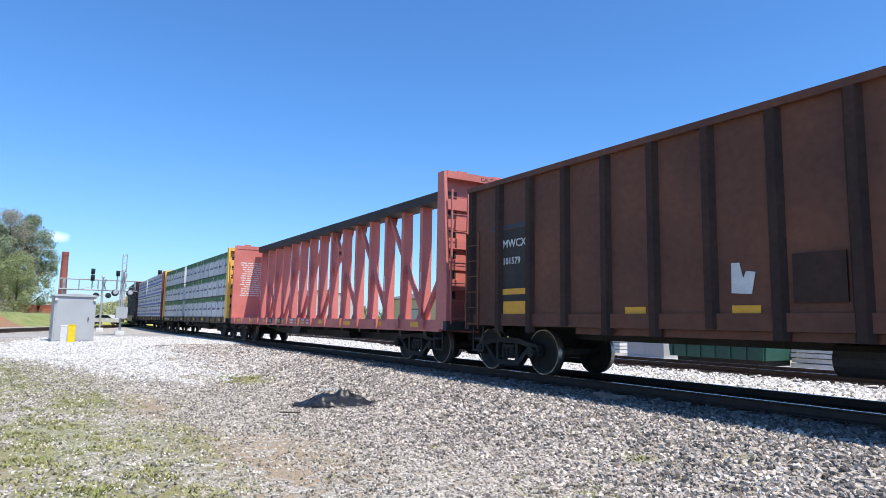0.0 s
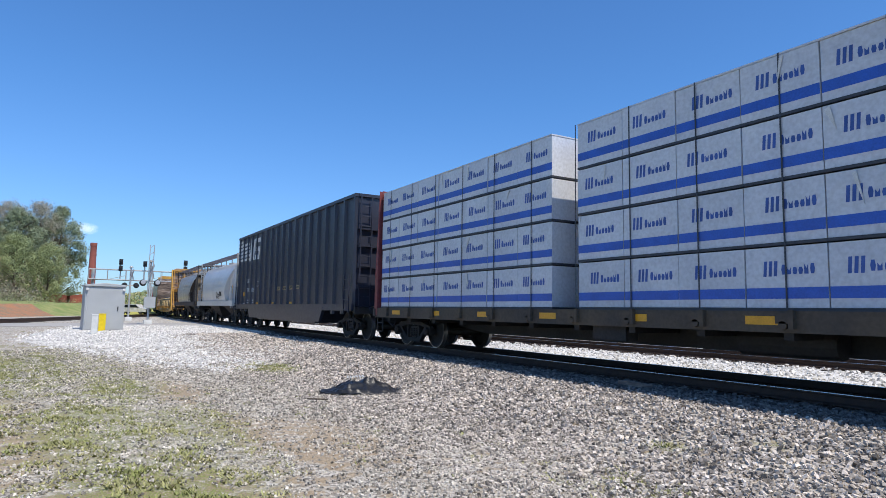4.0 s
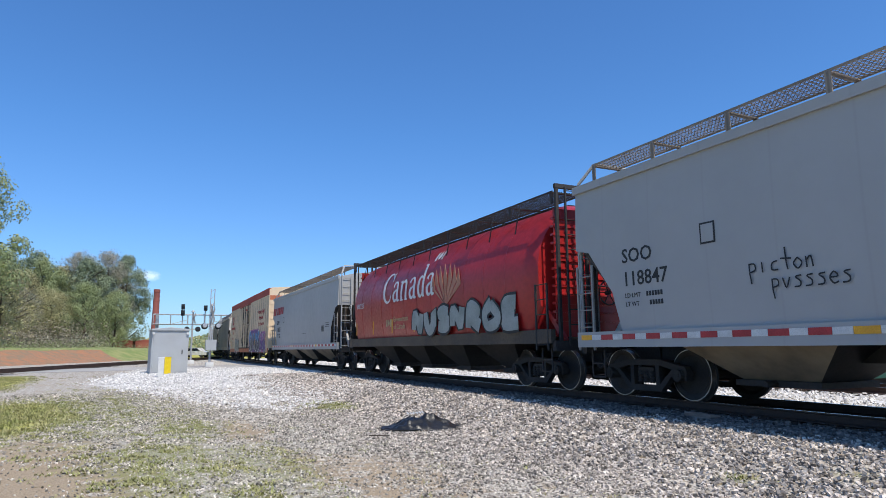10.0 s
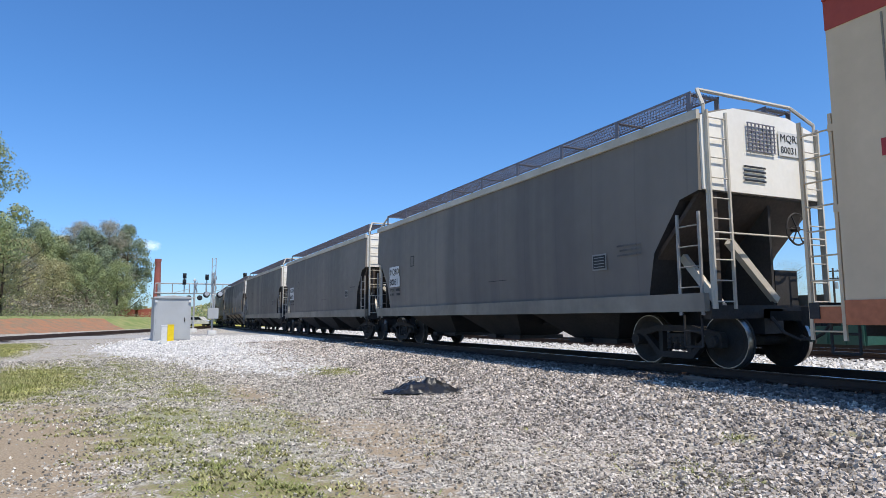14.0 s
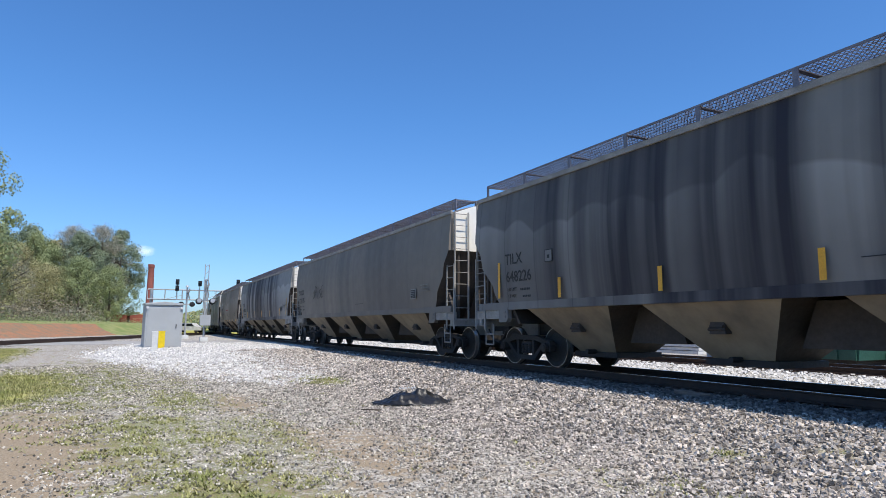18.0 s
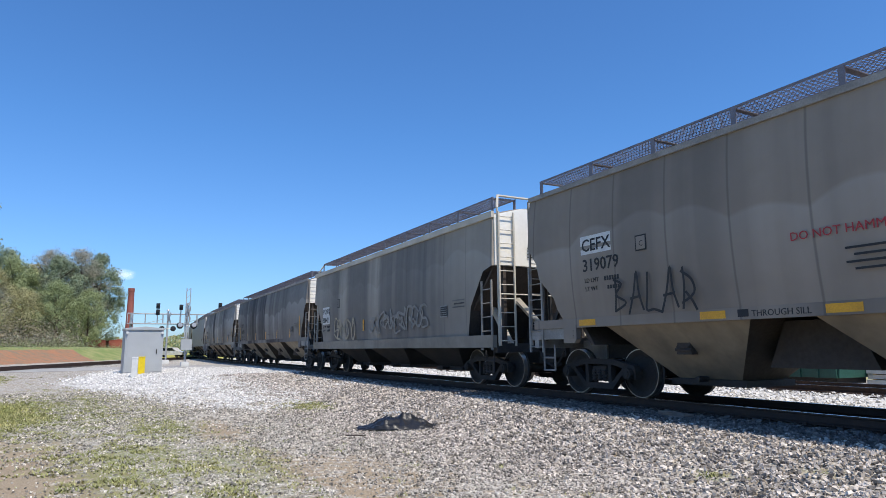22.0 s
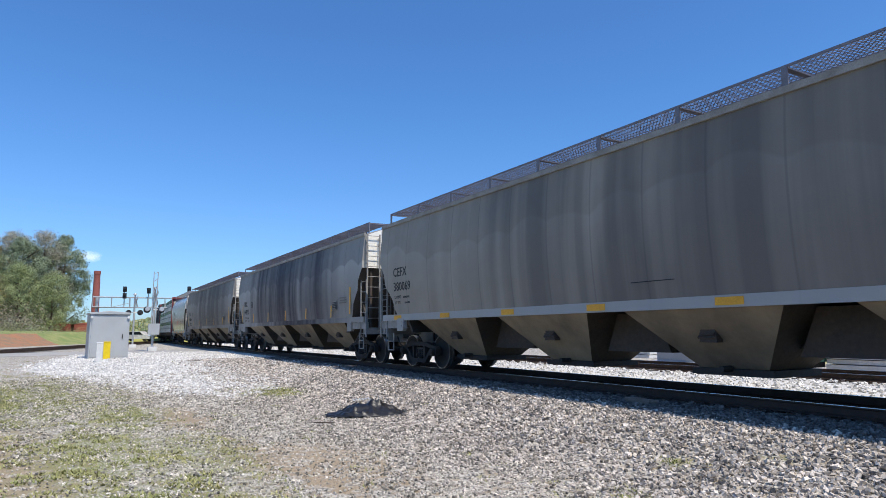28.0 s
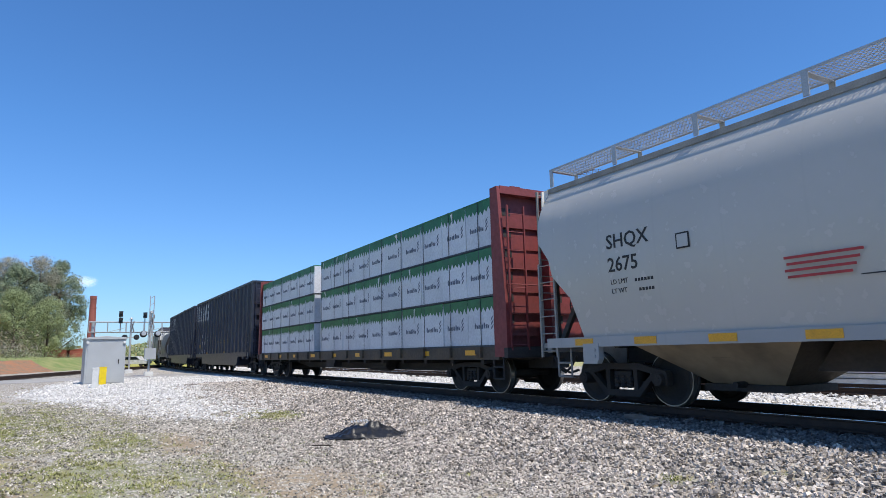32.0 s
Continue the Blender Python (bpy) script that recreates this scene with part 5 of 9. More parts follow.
    # load of bundled bars
    for tier in range(4):
        z = zd + 0.17 + tier * 0.235
        for b in range(7):
            y0 = -1.30 + b * 0.375
            xa, xz = -h + 1.85 + 0.12 * ((b * 7 + tier * 3) % 5), h - 1.25 - 0.1 * ((b * 5 + tier) % 4)
            if tier == 3 and b in (0,):
                continue
            part("steel_bar", Shape().prism([(y0, z), (y0 + 0.33, z), (y0 + 0.36, z + 0.06), (y0 + 0.30, z + 0.16), (y0 + 0.04, z + 0.16), (y0 - 0.02, z + 0.06)], xa, xz, "x"), BAR_STEEL, car, "long blue-black rolled steel bar" if tier == 0 else "")
        for k in range(10):
            x = -h + 2.3 + k * (2 * h - 4.2) / 9 + 0.08 * tier
            part("timber_bearer", Shape().box(x - 0.16, x + 0.16, -1.42, 1.36, z - 0.075, z - 0.002), WOOD_NEW, car)
    for k in range(9):
        x = -h + 1.9 + k * (2 * h - 3.8) / 8
        part("side_stake", Shape().box(x - 0.07, x + 0.07, -1.48, -1.40, zd + 0.06, zd + 0.62), WOOD_NEW, car)
        part("steel_strap", Shape().box(x + 0.6, x + 0.63, -1.335, -1.325, zd + 0.15, zd + 1.05), BLACK_STEEL, car)
    for x0, x1 in ((-h + 0.9, -h + 1.4), (-h + 3.6, -h + 4.1), (1.0, 1.5), (6.40, 6.80), (8.10, 8.55)):
        plates([(x0, x1, 0.78, 0.95)], YELLOW_MARK, "reflector_stripe", car, -1.481)
    plates([(-h + 4.95, -h + 6.85, 0.70, 1.0)], INK_BLACK, "number_panel", car, -1.4815)
    words("TTPX 806094", 0.28, INK_WHITE, "car_number", car, (-h + 5.02, -1.489, 0.755), bold=0.004)
    plates([(-h + 7.4 + 0.9 * i, -h + 7.9 + 0.9 * i, 0.72 + 0.11 * k, 0.78 + 0.11 * k) for i in range(5) for k in range(2)], INK_BLACK, "stencil_bar", car, -1.481)
    plates([(4.02, 5.12, 0.70, 0.99)], INK_BLACK, "emblem_panel", car, -1.4815)
    plates([(4.12 + 0.32 * k, 4.36 + 0.32 * k, 0.76, 0.93) for k in range(3)], INK_WHITE, "emblem_block", car, -1.486)
    plates([(7.58, 7.97, 0.68, 1.0)], INK_BLACK, "notice_panel", car, -1.4815)
    plates([(7.62, 7.93, 0.72 + 0.07 * k, 0.75 + 0.07 * k) for k in range(4)], INK_WHITE, "notice_line", car, -1.486)
    ub = Shape().tube((0.3, -0.9, 0.42), (1.6, -0.9, 0.42), 0.19, 12).tube((1.6, -0.9, 0.42), (2.6, -0.9, 0.42), 0.09, 8)
    part("brake_cylinder", ub, BLACK_STEEL, car)
    return car, h


def reefer(name, label, xf, xb):
    car, h = new_car(name, label, xf, xb)
    z0, zt = 0.95, 5.24
    sec = [(-1.50, z0), (1.50, z0), (1.50, zt - 0.1), (1.35, zt), (0, zt + 0.10), (-1.35, zt), (-1.50, zt - 0.1)]
    part("body", Shape().prism(sec, -h - 0.22, h, "x"), CREAM, car)
    # upright ribs and coloured bands
    for k in range(23):
        x = -h + 0.5 + k * (2 * h - 1.0) / 22
        part("side_rib", Shape().box(x - 0.012, x + 0.012, -1.512, -1.5, z0 + 0.3, zt - 0.55), SEAM, car)
    part("eave_band", Shape().box(-h - 0.222, h + 0.002, -1.515, -1.495, zt - 0.50, zt - 0.06), REEFER_RED, car, "faded red band under the eaves")
    part("sill_band", Shape().box(-h - 0.224, h + 0.004, -1.52, -1.49, z0 - 0.19, z0 + 0.13), REEFER_ORANGE, car, "orange side sill")
    part("roof_edge", Shape().box(-h - 0.22, h, -1.54, -1.40, zt - 0.09, zt - 0.03), REEFER_RED, car)
    part("end_band", Shape().box(h, h + 0.012, -1.45, 1.45, zt - 0.85, zt - 0.55), REEFER_ORANGE, car)
    for k in range(6):
        part("end_corrugation", Shape().box(h, h + 0.03, -1.42, 1.42, z0 + 0.6 + 0.5 * k, z0 + 0.68 + 0.5 * k), CREAM, car)
    # plug door
    xd0, xd1 = -2.15, 1.55
    d = part("plug_door", Shape().box(xd0, xd1, -1.56, -1.50, z0 + 0.25, zt - 0.62), CREAM_DOOR, car, "cream plug door with lock rods")
    for x in (xd0 + 0.5, xd0 + 1.75, xd1 - 0.65, xd1 - 0.1):
        r = Shape().tube((x, -1.59, z0 + 0.2), (x, -1.59, zt - 0.6), 0.022)
        for z in (z0 + 0.5, z0 + 1.3, z0 + 2.2, z0 + 3.1):
            r.box(x - 0.05, x + 0.05, -1.61, -1.56, z - 0.06, z + 0.06)
        part("lock_rod", r, BLACK_STEEL, d)
    for z in (z0 + 0.55, z0 + 1.0, z0 + 1.85, z0 + 2.2):
        part("door_rail", Shape().box(xd0 + 0.8, xd1 - 0.75, -1.58, -1.56, z - 0.035, z + 0.035), CREAM_DOOR, d)
    for x in (xd0 + 0.5, xd1 - 0.65):
        for z, q in ((z0 + 0.45, 0.15), (z0 + 1.55, 0.12), (z0 + 2.75, 0.09), (zt - 0.75, 0.11)):
            blot = [(x + q * (0.8 + 0.4 * ((k * 7) % 3) / 2) * math.cos(k / 9 * math.tau), z + 1.6 * q * (0.8 + 0.4 * ((k * 5) % 4) / 3) * math.sin(k / 9 * math.tau)) for k in range(9)]
            part("grease_stain", Shape().prism(blot, -1.566, -1.561), SIGNAL_BLACK, d)
    for z0_, z1_ in ((z0 + 0.35, z0 + 0.62), (z0 + 0.72, z0 + 1.05), (z0 + 1.15, z0 + 1.55)):
        for xa, xz in ((xd0 + 0.85, xd0 + 1.42), (xd0 + 1.62, xd1 - 0.75)):
            part("door_panel", Shape().box(xa, xz, -1.575, -1.561, z0_, z1_), CREAM_DOOR, d)
    part("lock_box", Shape().box(xd0 + 1.40, xd0 + 1.62, -1.64, -1.565, z0 + 0.75, z0 + 1.75), CREAM_DOOR, d)
    part("cross_rod", Shape().tube((xd0 + 0.2, -1.60, z0 + 2.05), (xd1, -1.60, z0 + 2.05), 0.018), CREAM_DOOR, d)
    g = Shape().tube((xd0 + 1.9, -1.62, z0 + 1.25), (xd0 + 2.15, -1.62, z0 + 1.25), 0.05, 8)
    g.box(xd0 + 1.95, xd0 + 2.1, -1.61, -1.57, z0 + 0.9, z0 + 1.5)
    part("door_handle", g, CREAM_DOOR, d)
    for z in (z0 + 0.18, zt - 0.58):
        part("door_track", Shape().box(-4.0, 2.1, -1.58, -1.515, z - 0.05, z + 0.03), REEFER_RED if z > 2 else BLACK_STEEL, car)
    plates([(-2.45, -2.3, 2.9, 3.2), (-2.45, -2.3, 1.55, 1.9)], BLACK_STEEL, "door_stop", car, -1.512)
    plates([(-3.25, -2.8, 1.5, 1.95)], INK_BLACK, "data_panel", car, -1.502)
    # lettering and emblem
    e = Shape().prism([(-h + 1.0, 3.45), (-h + 1.2, 3.28), (-h + 1.9, 3.32), (-h + 2.2, 4.05), (-h + 1.25, 4.05), (-h + 1.0, 3.85)], -1.519, -1.513)
    part("emblem", e, INK_RED, car, "red angular emblem")
    part("emblem_cut", Shape().prism([(-h + 1.35, 3.5), (-h + 1.6, 3.5), (-h + 1.72, 3.9), (-h + 1.45, 3.9)], -1.524, -1.5195), CREAM, car)
    plates([(-h + 0.38 + 0.305 * k, -h + 0.62 + 0.305 * k, 2.86, 3.08) for k in range(9)], INK_RED, "emblem_bar", car, -1.513)
    words("CRYX", 0.30, INK_RED, "reporting_mark", car, (-h + 1.2, -1.516, 2.42))
    plates([(-h + 1.2, -h + 1.85, 1.95, 2.08), (-h + 1.25, -h + 1.75, 1.7, 1.74), (-h + 1.25, -h + 1.75, 1.6, 1.64)], INK_RED, "stencil_bar", car, -1.502)
    plates([(-0.76 + 0.155 * k, -0.65 + 0.155 * k, 4.2, 4.36) for k in range(8)], INK_RED, "door_name_bar", car, -1.561)
    for k, (t, x) in enumerate((("Protecting Today's", 5.9), ("Perishables", 6.5), ("For Tomorrow", 6.25))):
        words(t, 0.40, INK_RED, "slogan", car, (x, -1.514, 3.62 - 0.45 * k), shear=0.2, bold=0.006)
    # spray-painted pieces
    spray(car, -7.3, -4.35, 0.80, 2.12, -1.524, [(SPRAY_GREY, INK_BLACK, 4)], 3, back=SPRAY_PALE, order=(4, 5, 2, 6))
    spray(car, 1.95, 7.1, 0.80, 2.72, -1.524, [(SPRAY_NAVY, INK_WHITE, 5, SPRAY_BLUE)], 11, back=SPRAY_PURPLE, glow=SPRAY_PINK, order=(0, 1, 2, 3, 0))
    spray(car, 7.3, 9.75, 0.80, 2.5, -1.524, [(SPRAY_PURPLE, INK_WHITE, 3, SPRAY_PINK)], 12, back=SPRAY_PINK, order=(5, 2, 6))
    for k in range(5):
        x = -h + 0.7 + k * (2 * h - 1.6) / 4
        plates([(x, x + 0.11, 1.3, 1.8)], YELLOW_MARK, "reflector_stripe", car, -1.536)
    part("center_sill", Shape().prism([(-h + 0.2, 0.95), (h - 0.2, 0.95), (h - 4, 0.74), (-h + 4, 0.74)], -0.25, 0.25), BLACK_STEEL, car)
    ub = Shape()
    ub.tube((2.4, -0.6, 0.66), (3.6, -0.6, 0.66), 0.13, 12)
    part("brake_gear", ub, BLACK_STEEL, car)
    for x in (-1.5, -0.6, 0.4, 5.0, 6.0):
        ub = Shape()
        ub.tube((x, -1.3, 0.84), (x, -1.3, 0.45), 0.025).tube((x + 0.4, -1.3, 0.84), (x + 0.4, -1.3, 0.45), 0.025).tube((x, -1.3, 0.45), (x + 0.4, -1.3, 0.45), 0.025)
        part("step_loop", ub, BLACK_STEEL, car)
    for way in (-1, 1):
        x = way * h
        if way > 0:
            p = Shape().box(x, x + 0.55, -1.35, 1.35, 0.98, 1.03)
            part("end_platform", p, REEFER_ORANGE, car)
            fr = Shape()
            for y in (-1.3, -0.5, 0.5, 1.3):
                fr.tube((x + 0.5, y, 1.0), (x + 0.5, y, 2.25), 0.025)
            for z in (1.6, 2.25):
                fr.tube((x + 0.5, -1.3, z), (x + 0.5, 1.3, z), 0.025).tube((x, -1.3, z), (x + 0.5, -1.3, z), 0.025)
            part("end_railing", fr, TAN_GRIME, car)
            part("vent_grille", Shape().box(x, x + 0.06, -0.2, 0.55, 2.4, 3.1), TAN_GRIME, car)
            brake_wheel(car, x + 0.25, 0.3, 1.9)
        ladder(car, x - way * 0.45 if way > 0 else x - 0.50, -1.535 if way > 0 else -1.46, 0.8 if way > 0 else 0.55, 2.6 if way > 0 else 3.6, CREAM, 0.45, True)
        if way < 0:
            for z in (2.3, 3.4):
                part("ladder_bracket", Shape().box(x - 0.30, x - 0.215, -1.49, -1.43, z - 0.05, z + 0.05), CREAM, car)
            part("rear_sill", Shape().box(x - 0.74, x - 0.225, -1.46, 1.46, 0.78, 1.0), REEFER_ORANGE, car)
        end_platform(car, x + way * (0.5 if way > 0 else 0.74), way, BLACK_STEEL, 1.0)
    running_gear(car, h, 2.2, 2.2)
    return car, h


LETTERS = [[(0.9, 0.85), (0.5, 1.0), (0.12, 0.78), (0.35, 0.55), (0.78, 0.42), (0.85, 0.15), (0.45, 0.0), (0.05, 0.18)],
           [(0.35, 0.95), (0.42, 0.5), (0.35, 0.05), (0.7, 0.0)],
           [(0.08, 0.0), (0.15, 0.95), (0.45, 0.5), (0.75, 0.05), (0.88, 1.0)],
           [(0.1, 1.0), (0.12, 0.35), (0.45, 0.0), (0.8, 0.3), (0.9, 1.0), (0.95, 0.05)],
           [(0.1, 0.0), (0.15, 1.0), (0.75, 0.9), (0.7, 0.55), (0.2, 0.48), (0.9, 0.0)],
           [(0.85, 0.95), (0.15, 0.9), (0.2, 0.5), (0.7, 0.5), (0.2, 0.45), (0.12, 0.02), (0.9, 0.05)],
           [(0.5, 1.0), (0.08, 0.6), (0.2, 0.05), (0.75, 0.02), (0.92, 0.5), (0.5, 0.98)]]


def spray(car, x0, x1, z0, z1, y, tints, seed, back=None, glow=None, order=None):
    """A sprayed piece that cannot be read: ragged field, fat looping strokes with a pale or dark rim, a second tint in the upper half."""
    rng = random.Random(seed)

    def flat(z):
        return -y
    for q, field in enumerate(f for f in (glow, back) if f):
        n = 26
        grow = 0.07 if q == 0 and glow else 0.0
        top = [(x0 - grow + (x1 - x0 + 2 * grow) * i / n, z1 + grow - (z1 - z0) * (0.12 + 0.05 * rng.random() + 0.4 * abs(i / n * 2 - 1) ** 8)) for i in range(n + 1)]
        part("sprayed_field", Shape().prism([(x0 - grow, z0)] + top + [(x1 + grow, z0)], y - 0.002 - 0.003 * q, y - 0.003 * q), field, car)
    for fill, edge, count, *more in tints:
        w = (x1 - x0) / count
        fat = 0.34 * min(w, z1 - z0)
        for k in range(count):
            path = LETTERS[order[k % len(order)] if order else rng.randrange(len(LETTERS))]
            hi, lo = z1 - 0.14 * (z1 - z0) - fat * 0.6, z0 + fat * 0.75
            pts = glide([(x0 + w * (k + 0.12 + 0.80 * a) + rng.uniform(-0.04, 0.04) * w, lo + (hi - lo) * b + rng.uniform(-0.05, 0.05), fat * rng.uniform(0.8, 1.15)) for a, b in path], 4)
            base = 0.006 + 0.014 * (k % 2)
            if more:
                part("sprayed_shadow", stroke(Shape(), [(a + 0.05, b - 0.05, c * 1.9) for a, b, c in pts], flat, base - 0.003 - 0.001 * (k % 2)), SPRAY_NAVY, car)
            part("sprayed_outline", stroke(Shape(), [(a, b, c * 1.42) for a, b, c in pts], flat, base), edge, car)
            part("sprayed_letter", stroke(Shape(), pts, flat, base + 0.006), fill, car)
            if more:
                mid = (lo + hi) / 2
                run = []
                for a, b, c in pts + [(0, -9, 0)]:
                    if b > mid:
                        run.append((a, b, c * 0.9))
                    else:
                        if len(run) > 2:
                            part("sprayed_highlight", stroke(Shape(), run, flat, base + 0.010), more[0], car)
                        run = []


def cylinder_hopper(name, label, xf, xb):
    """The red cylindrical grain car with its name in white."""
    car, h = new_car(name, label, xf, xb)

    def width(z):
        t = (z - 2.75) / 1.72
        return 1.58 * math.sqrt(max(0.02, 1 - t * t)) if z > 2.75 else 1.58 * (1 - 0.10 * ((2.75 - z) / 1.5) ** 2)

    c = h - 1.05
    sec = []
    for i in range(9):
        z = 1.25 + 1.5 * i / 8
        sec.append((-width(z), z))
    for i in range(1, 16):
        a = math.pi - math.pi * i / 16
        sec.append((1.58 * math.cos(a), 2.75 + 1.74 * math.sin(a)))
    for i in range(9):
        z = 2.75 - 1.5 * i / 8
        sec.append((width(z), z))

    def ring(x, k, lift):
        return [(x, y * k, max(2.75 + (z - 2.75) * k, lift)) for y, z in sec]
    part("body", Shape().loft([ring(-c - 0.35, 0.90, 1.9), ring(-c, 1.0, 1.25), ring(c, 1.0, 1.25), ring(c + 0.35, 0.90, 1.9)]), RED_CAR, car, smooth=True)
    for k in range(11):
        x = -c + 0.9 + k * (2 * c - 1.8) / 10
        part("weld_seam", Shape().loft([[(x + dx, y * 1.003, 2.75 + (z - 2.75) * 1.003) for y, z in sec] for dx in (-0.012, 0.012)]), RED_CAR, car)
    s = Shape()
    for y in (-1.47, 1.47):
        s.box(-h + 0.1, h - 0.1, y - 0.07, y + 0.05, 1.05, 1.36)
    part("side_sill", s, SOOTY_SILL_SHADE, car)
    bays = 4
    step = (2 * c - 1.6) / bays
    for k in range(bays):
        x = -c + 0.8 + step * (k + 0.5)
        ob = part("hopper_bay", bay(Shape(), x, step * 0.46, 0.38, 1.30, 0.42, 1.4, 0.55), [BLACK_STEEL, BLACK_STEEL], car)
        part("outlet_gate", Shape().box(x - 0.45, x + 0.45, -0.6, 0.6, 0.30, 0.415), BLACK_STEEL, ob)
    part("center_sill", Shape().box(-h, h, -0.2, 0.2, 0.72, 1.04), BLACK_STEEL, car)
    part("trough_hatch", Shape().box(-c + 0.4, c - 0.4, -0.35, 0.35, 4.40, 4.52), BLACK_STEEL, car)
    for y in (-1, 1):
        grating(car, -h + 0.2, h - 0.2, *sorted((y * 0.40, y * 1.30)), 4.55, BLACK_STEEL, drop=0.3, lines=22, pitch=0.07)
        for k in range(10):
            x = -c + 0.6 + k * (2 * c - 1.2) / 9
            part("board_strut", Shape().beam((x, y * 1.26, 4.52), (x, y * 1.42, 3.75), 0.022, 0.03), BLACK_STEEL, car)
    for way in (-1, 1):
        x = way * h
        cage = Shape()
        for y in (-1.3, -0.5, 0.5, 1.3):
            cage.beam((x - way * 0.06, y, 1.1), (x - way * 0.06, y, 4.66), 0.07, 0.07)
        cage.box(*sorted((x - way * 0.1, x - way * 0.02)), -1.35, 1.35, 4.58, 4.68)
        part("end_cage", cage, BLACK_STEEL, car)
        for k in range(13):
            part("end_louvre", Shape().box(*sorted((x - way * 0.55, x - way * 0.42)), -1.15, 1.15, 1.55 + 0.2 * k, 1.60 + 0.2 * k), RED_CAR, car)
        p = Shape()
        for y in (-1.1, 1.1):
            p.beam((x - way * 0.15, y, 1.1), (x - way * 1.2, y, 2.3), 0.09, 0.12)
        p.box(*sorted((x - way * 0.5, x - way * 0.45)), -1.1, 1.1, 1.2, 4.2)
        part("end_bulkhead", p, RED_CAR, car)
        for y in (-0.9, 0.9):
            ladder(car, x + way * 0.02, y, 1.0, 4.6, BLACK_STEEL, 0.42, False)
        ladder(car, x - way * 0.45, -1.53, 0.9, 2.4, BLACK_STEEL, 0.45, True)
        end_platform(car, x, way, BLACK_STEEL, 1.05)
    brake_wheel(car, h + 0.06, 0.0, 2.2)
    running_gear(car, h, 1.4, 1.4)
    # wordmark, sheaf, emblem, sprayed piece
    roman = {"C": [[(1.15, 1.12, 0.08), (1.0, 1.38, 0.10), (0.72, 1.49, 0.10), (0.35, 1.38, 0.20), (0.13, 1.05, 0.27), (0.10, 0.70, 0.29), (0.18, 0.35, 0.25), (0.42, 0.09, 0.16), (0.75, 0.03, 0.10), (1.0, 0.14, 0.09), (1.17, 0.40, 0.07)], [(1.17, 1.52, 0.09), (1.15, 1.05, 0.06)]],
             "a": [[(0.62, 0.62, 0.08), (0.35, 0.53, 0.12), (0.14, 0.40, 0.20), (0.12, 0.20, 0.22), (0.26, 0.06, 0.16), (0.44, 0.08, 0.10), (0.62, 0.25, 0.07)], [(0.10, 0.76, 0.20), (0.20, 0.91, 0.11), (0.40, 0.97, 0.09), (0.57, 0.90, 0.16), (0.62, 0.72, 0.22), (0.62, 0.15, 0.22), (0.72, 0.05, 0.14), (0.86, 0.06, 0.08)]],
             "n": [[(0.0, 0.03, 0.07), (0.40, 0.03, 0.07)], [(0.20, 0.0, 0.22), (0.20, 0.5, 0.22), (0.20, 0.94, 0.22)], [(0.0, 0.92, 0.07), (0.24, 0.95, 0.08)], [(0.22, 0.72, 0.07), (0.42, 0.90, 0.11), (0.64, 0.92, 0.17), (0.78, 0.72, 0.22), (0.78, 0.4, 0.22), (0.78, 0.0, 0.22)], [(0.60, 0.03, 0.07), (1.0, 0.03, 0.07)]],
             "d": [[(0.62, 0.80, 0.07), (0.42, 0.95, 0.10), (0.20, 0.82, 0.19), (0.12, 0.48, 0.25), (0.20, 0.16, 0.20), (0.40, 0.04, 0.12), (0.62, 0.22, 0.07)], [(0.66, 1.5, 0.22), (0.66, 0.7, 0.22), (0.66, 0.03, 0.22)], [(0.46, 1.46, 0.07), (0.68, 1.47, 0.07)], [(0.64, 0.03, 0.07), (0.86, 0.04, 0.07)]]}

    def skin(z):
        return 1.583 * math.sqrt(max(0.05, 1 - ((z - 2.75) / 1.74) ** 2)) if z > 2.75 else width(z) + 0.004
    at, u = -h + 4.40, 0.71
    for ch, step_x in zip("Canada", (1.36, 0.98, 1.14, 0.98, 1.0, 0.98)):
        g = Shape()
        for k, path in enumerate(roman[ch]):
            stroke(g, glide([(at + x * u, 2.60 + z * u, w * u) for x, z, w in path]), skin, 0.006 + 0.003 * k)
        part("wordmark_letter", g, INK_WHITE, car)
        at += step_x * u
    fl = Shape()
    fx, fz = -h + 8.45, 3.70
    for x in (fx, fx + 0.46):
        stroke(fl, glide([(x, fz, 0.13), (x, fz + 0.15, 0.13), (x, fz + 0.30, 0.13)]), skin, 0.008)
    stroke(fl, glide([(fx + 0.23, fz + 0.02, 0.03), (fx + 0.23, fz + 0.13, 0.24), (fx + 0.23, fz + 0.30, 0.02)]), skin, 0.008)
    part("flag_emblem", fl, INK_WHITE, car)
    for x0, x1 in ((4.72, 4.84), (5.10, 5.24)):
        plates([(-h + x0, -h + x1, 1.74, 2.0)], INK_TAN, "leaf_flag_bar", car, -1.575)
    part("leaf_flag", Shape().prism([(-h + 4.88, 1.85), (-h + 4.97, 1.76), (-h + 5.06, 1.85), (-h + 5.03, 1.92), (-h + 4.97, 2.0), (-h + 4.91, 1.92)], -1.579, -1.572), INK_TAN, car)
    for k in range(7):
        a = -0.9 + 0.3 * k
        bx, bz = h - 5.3, 2.2
        tip = (bx + 1.1 * math.sin(a), bz + 1.25 * math.cos(a * 0.7))
        part("wheat_ear", Shape().prism([(bx, bz), (tip[0] - 0.13, tip[1] - 0.4), tip, (tip[0] + 0.13, tip[1] - 0.45)], -1.594, -1.584), WHEAT, car)
    words("CP", 0.30, INK_WHITE, "reporting_mark", car, (-h + 0.28, -1.592, 2.60))
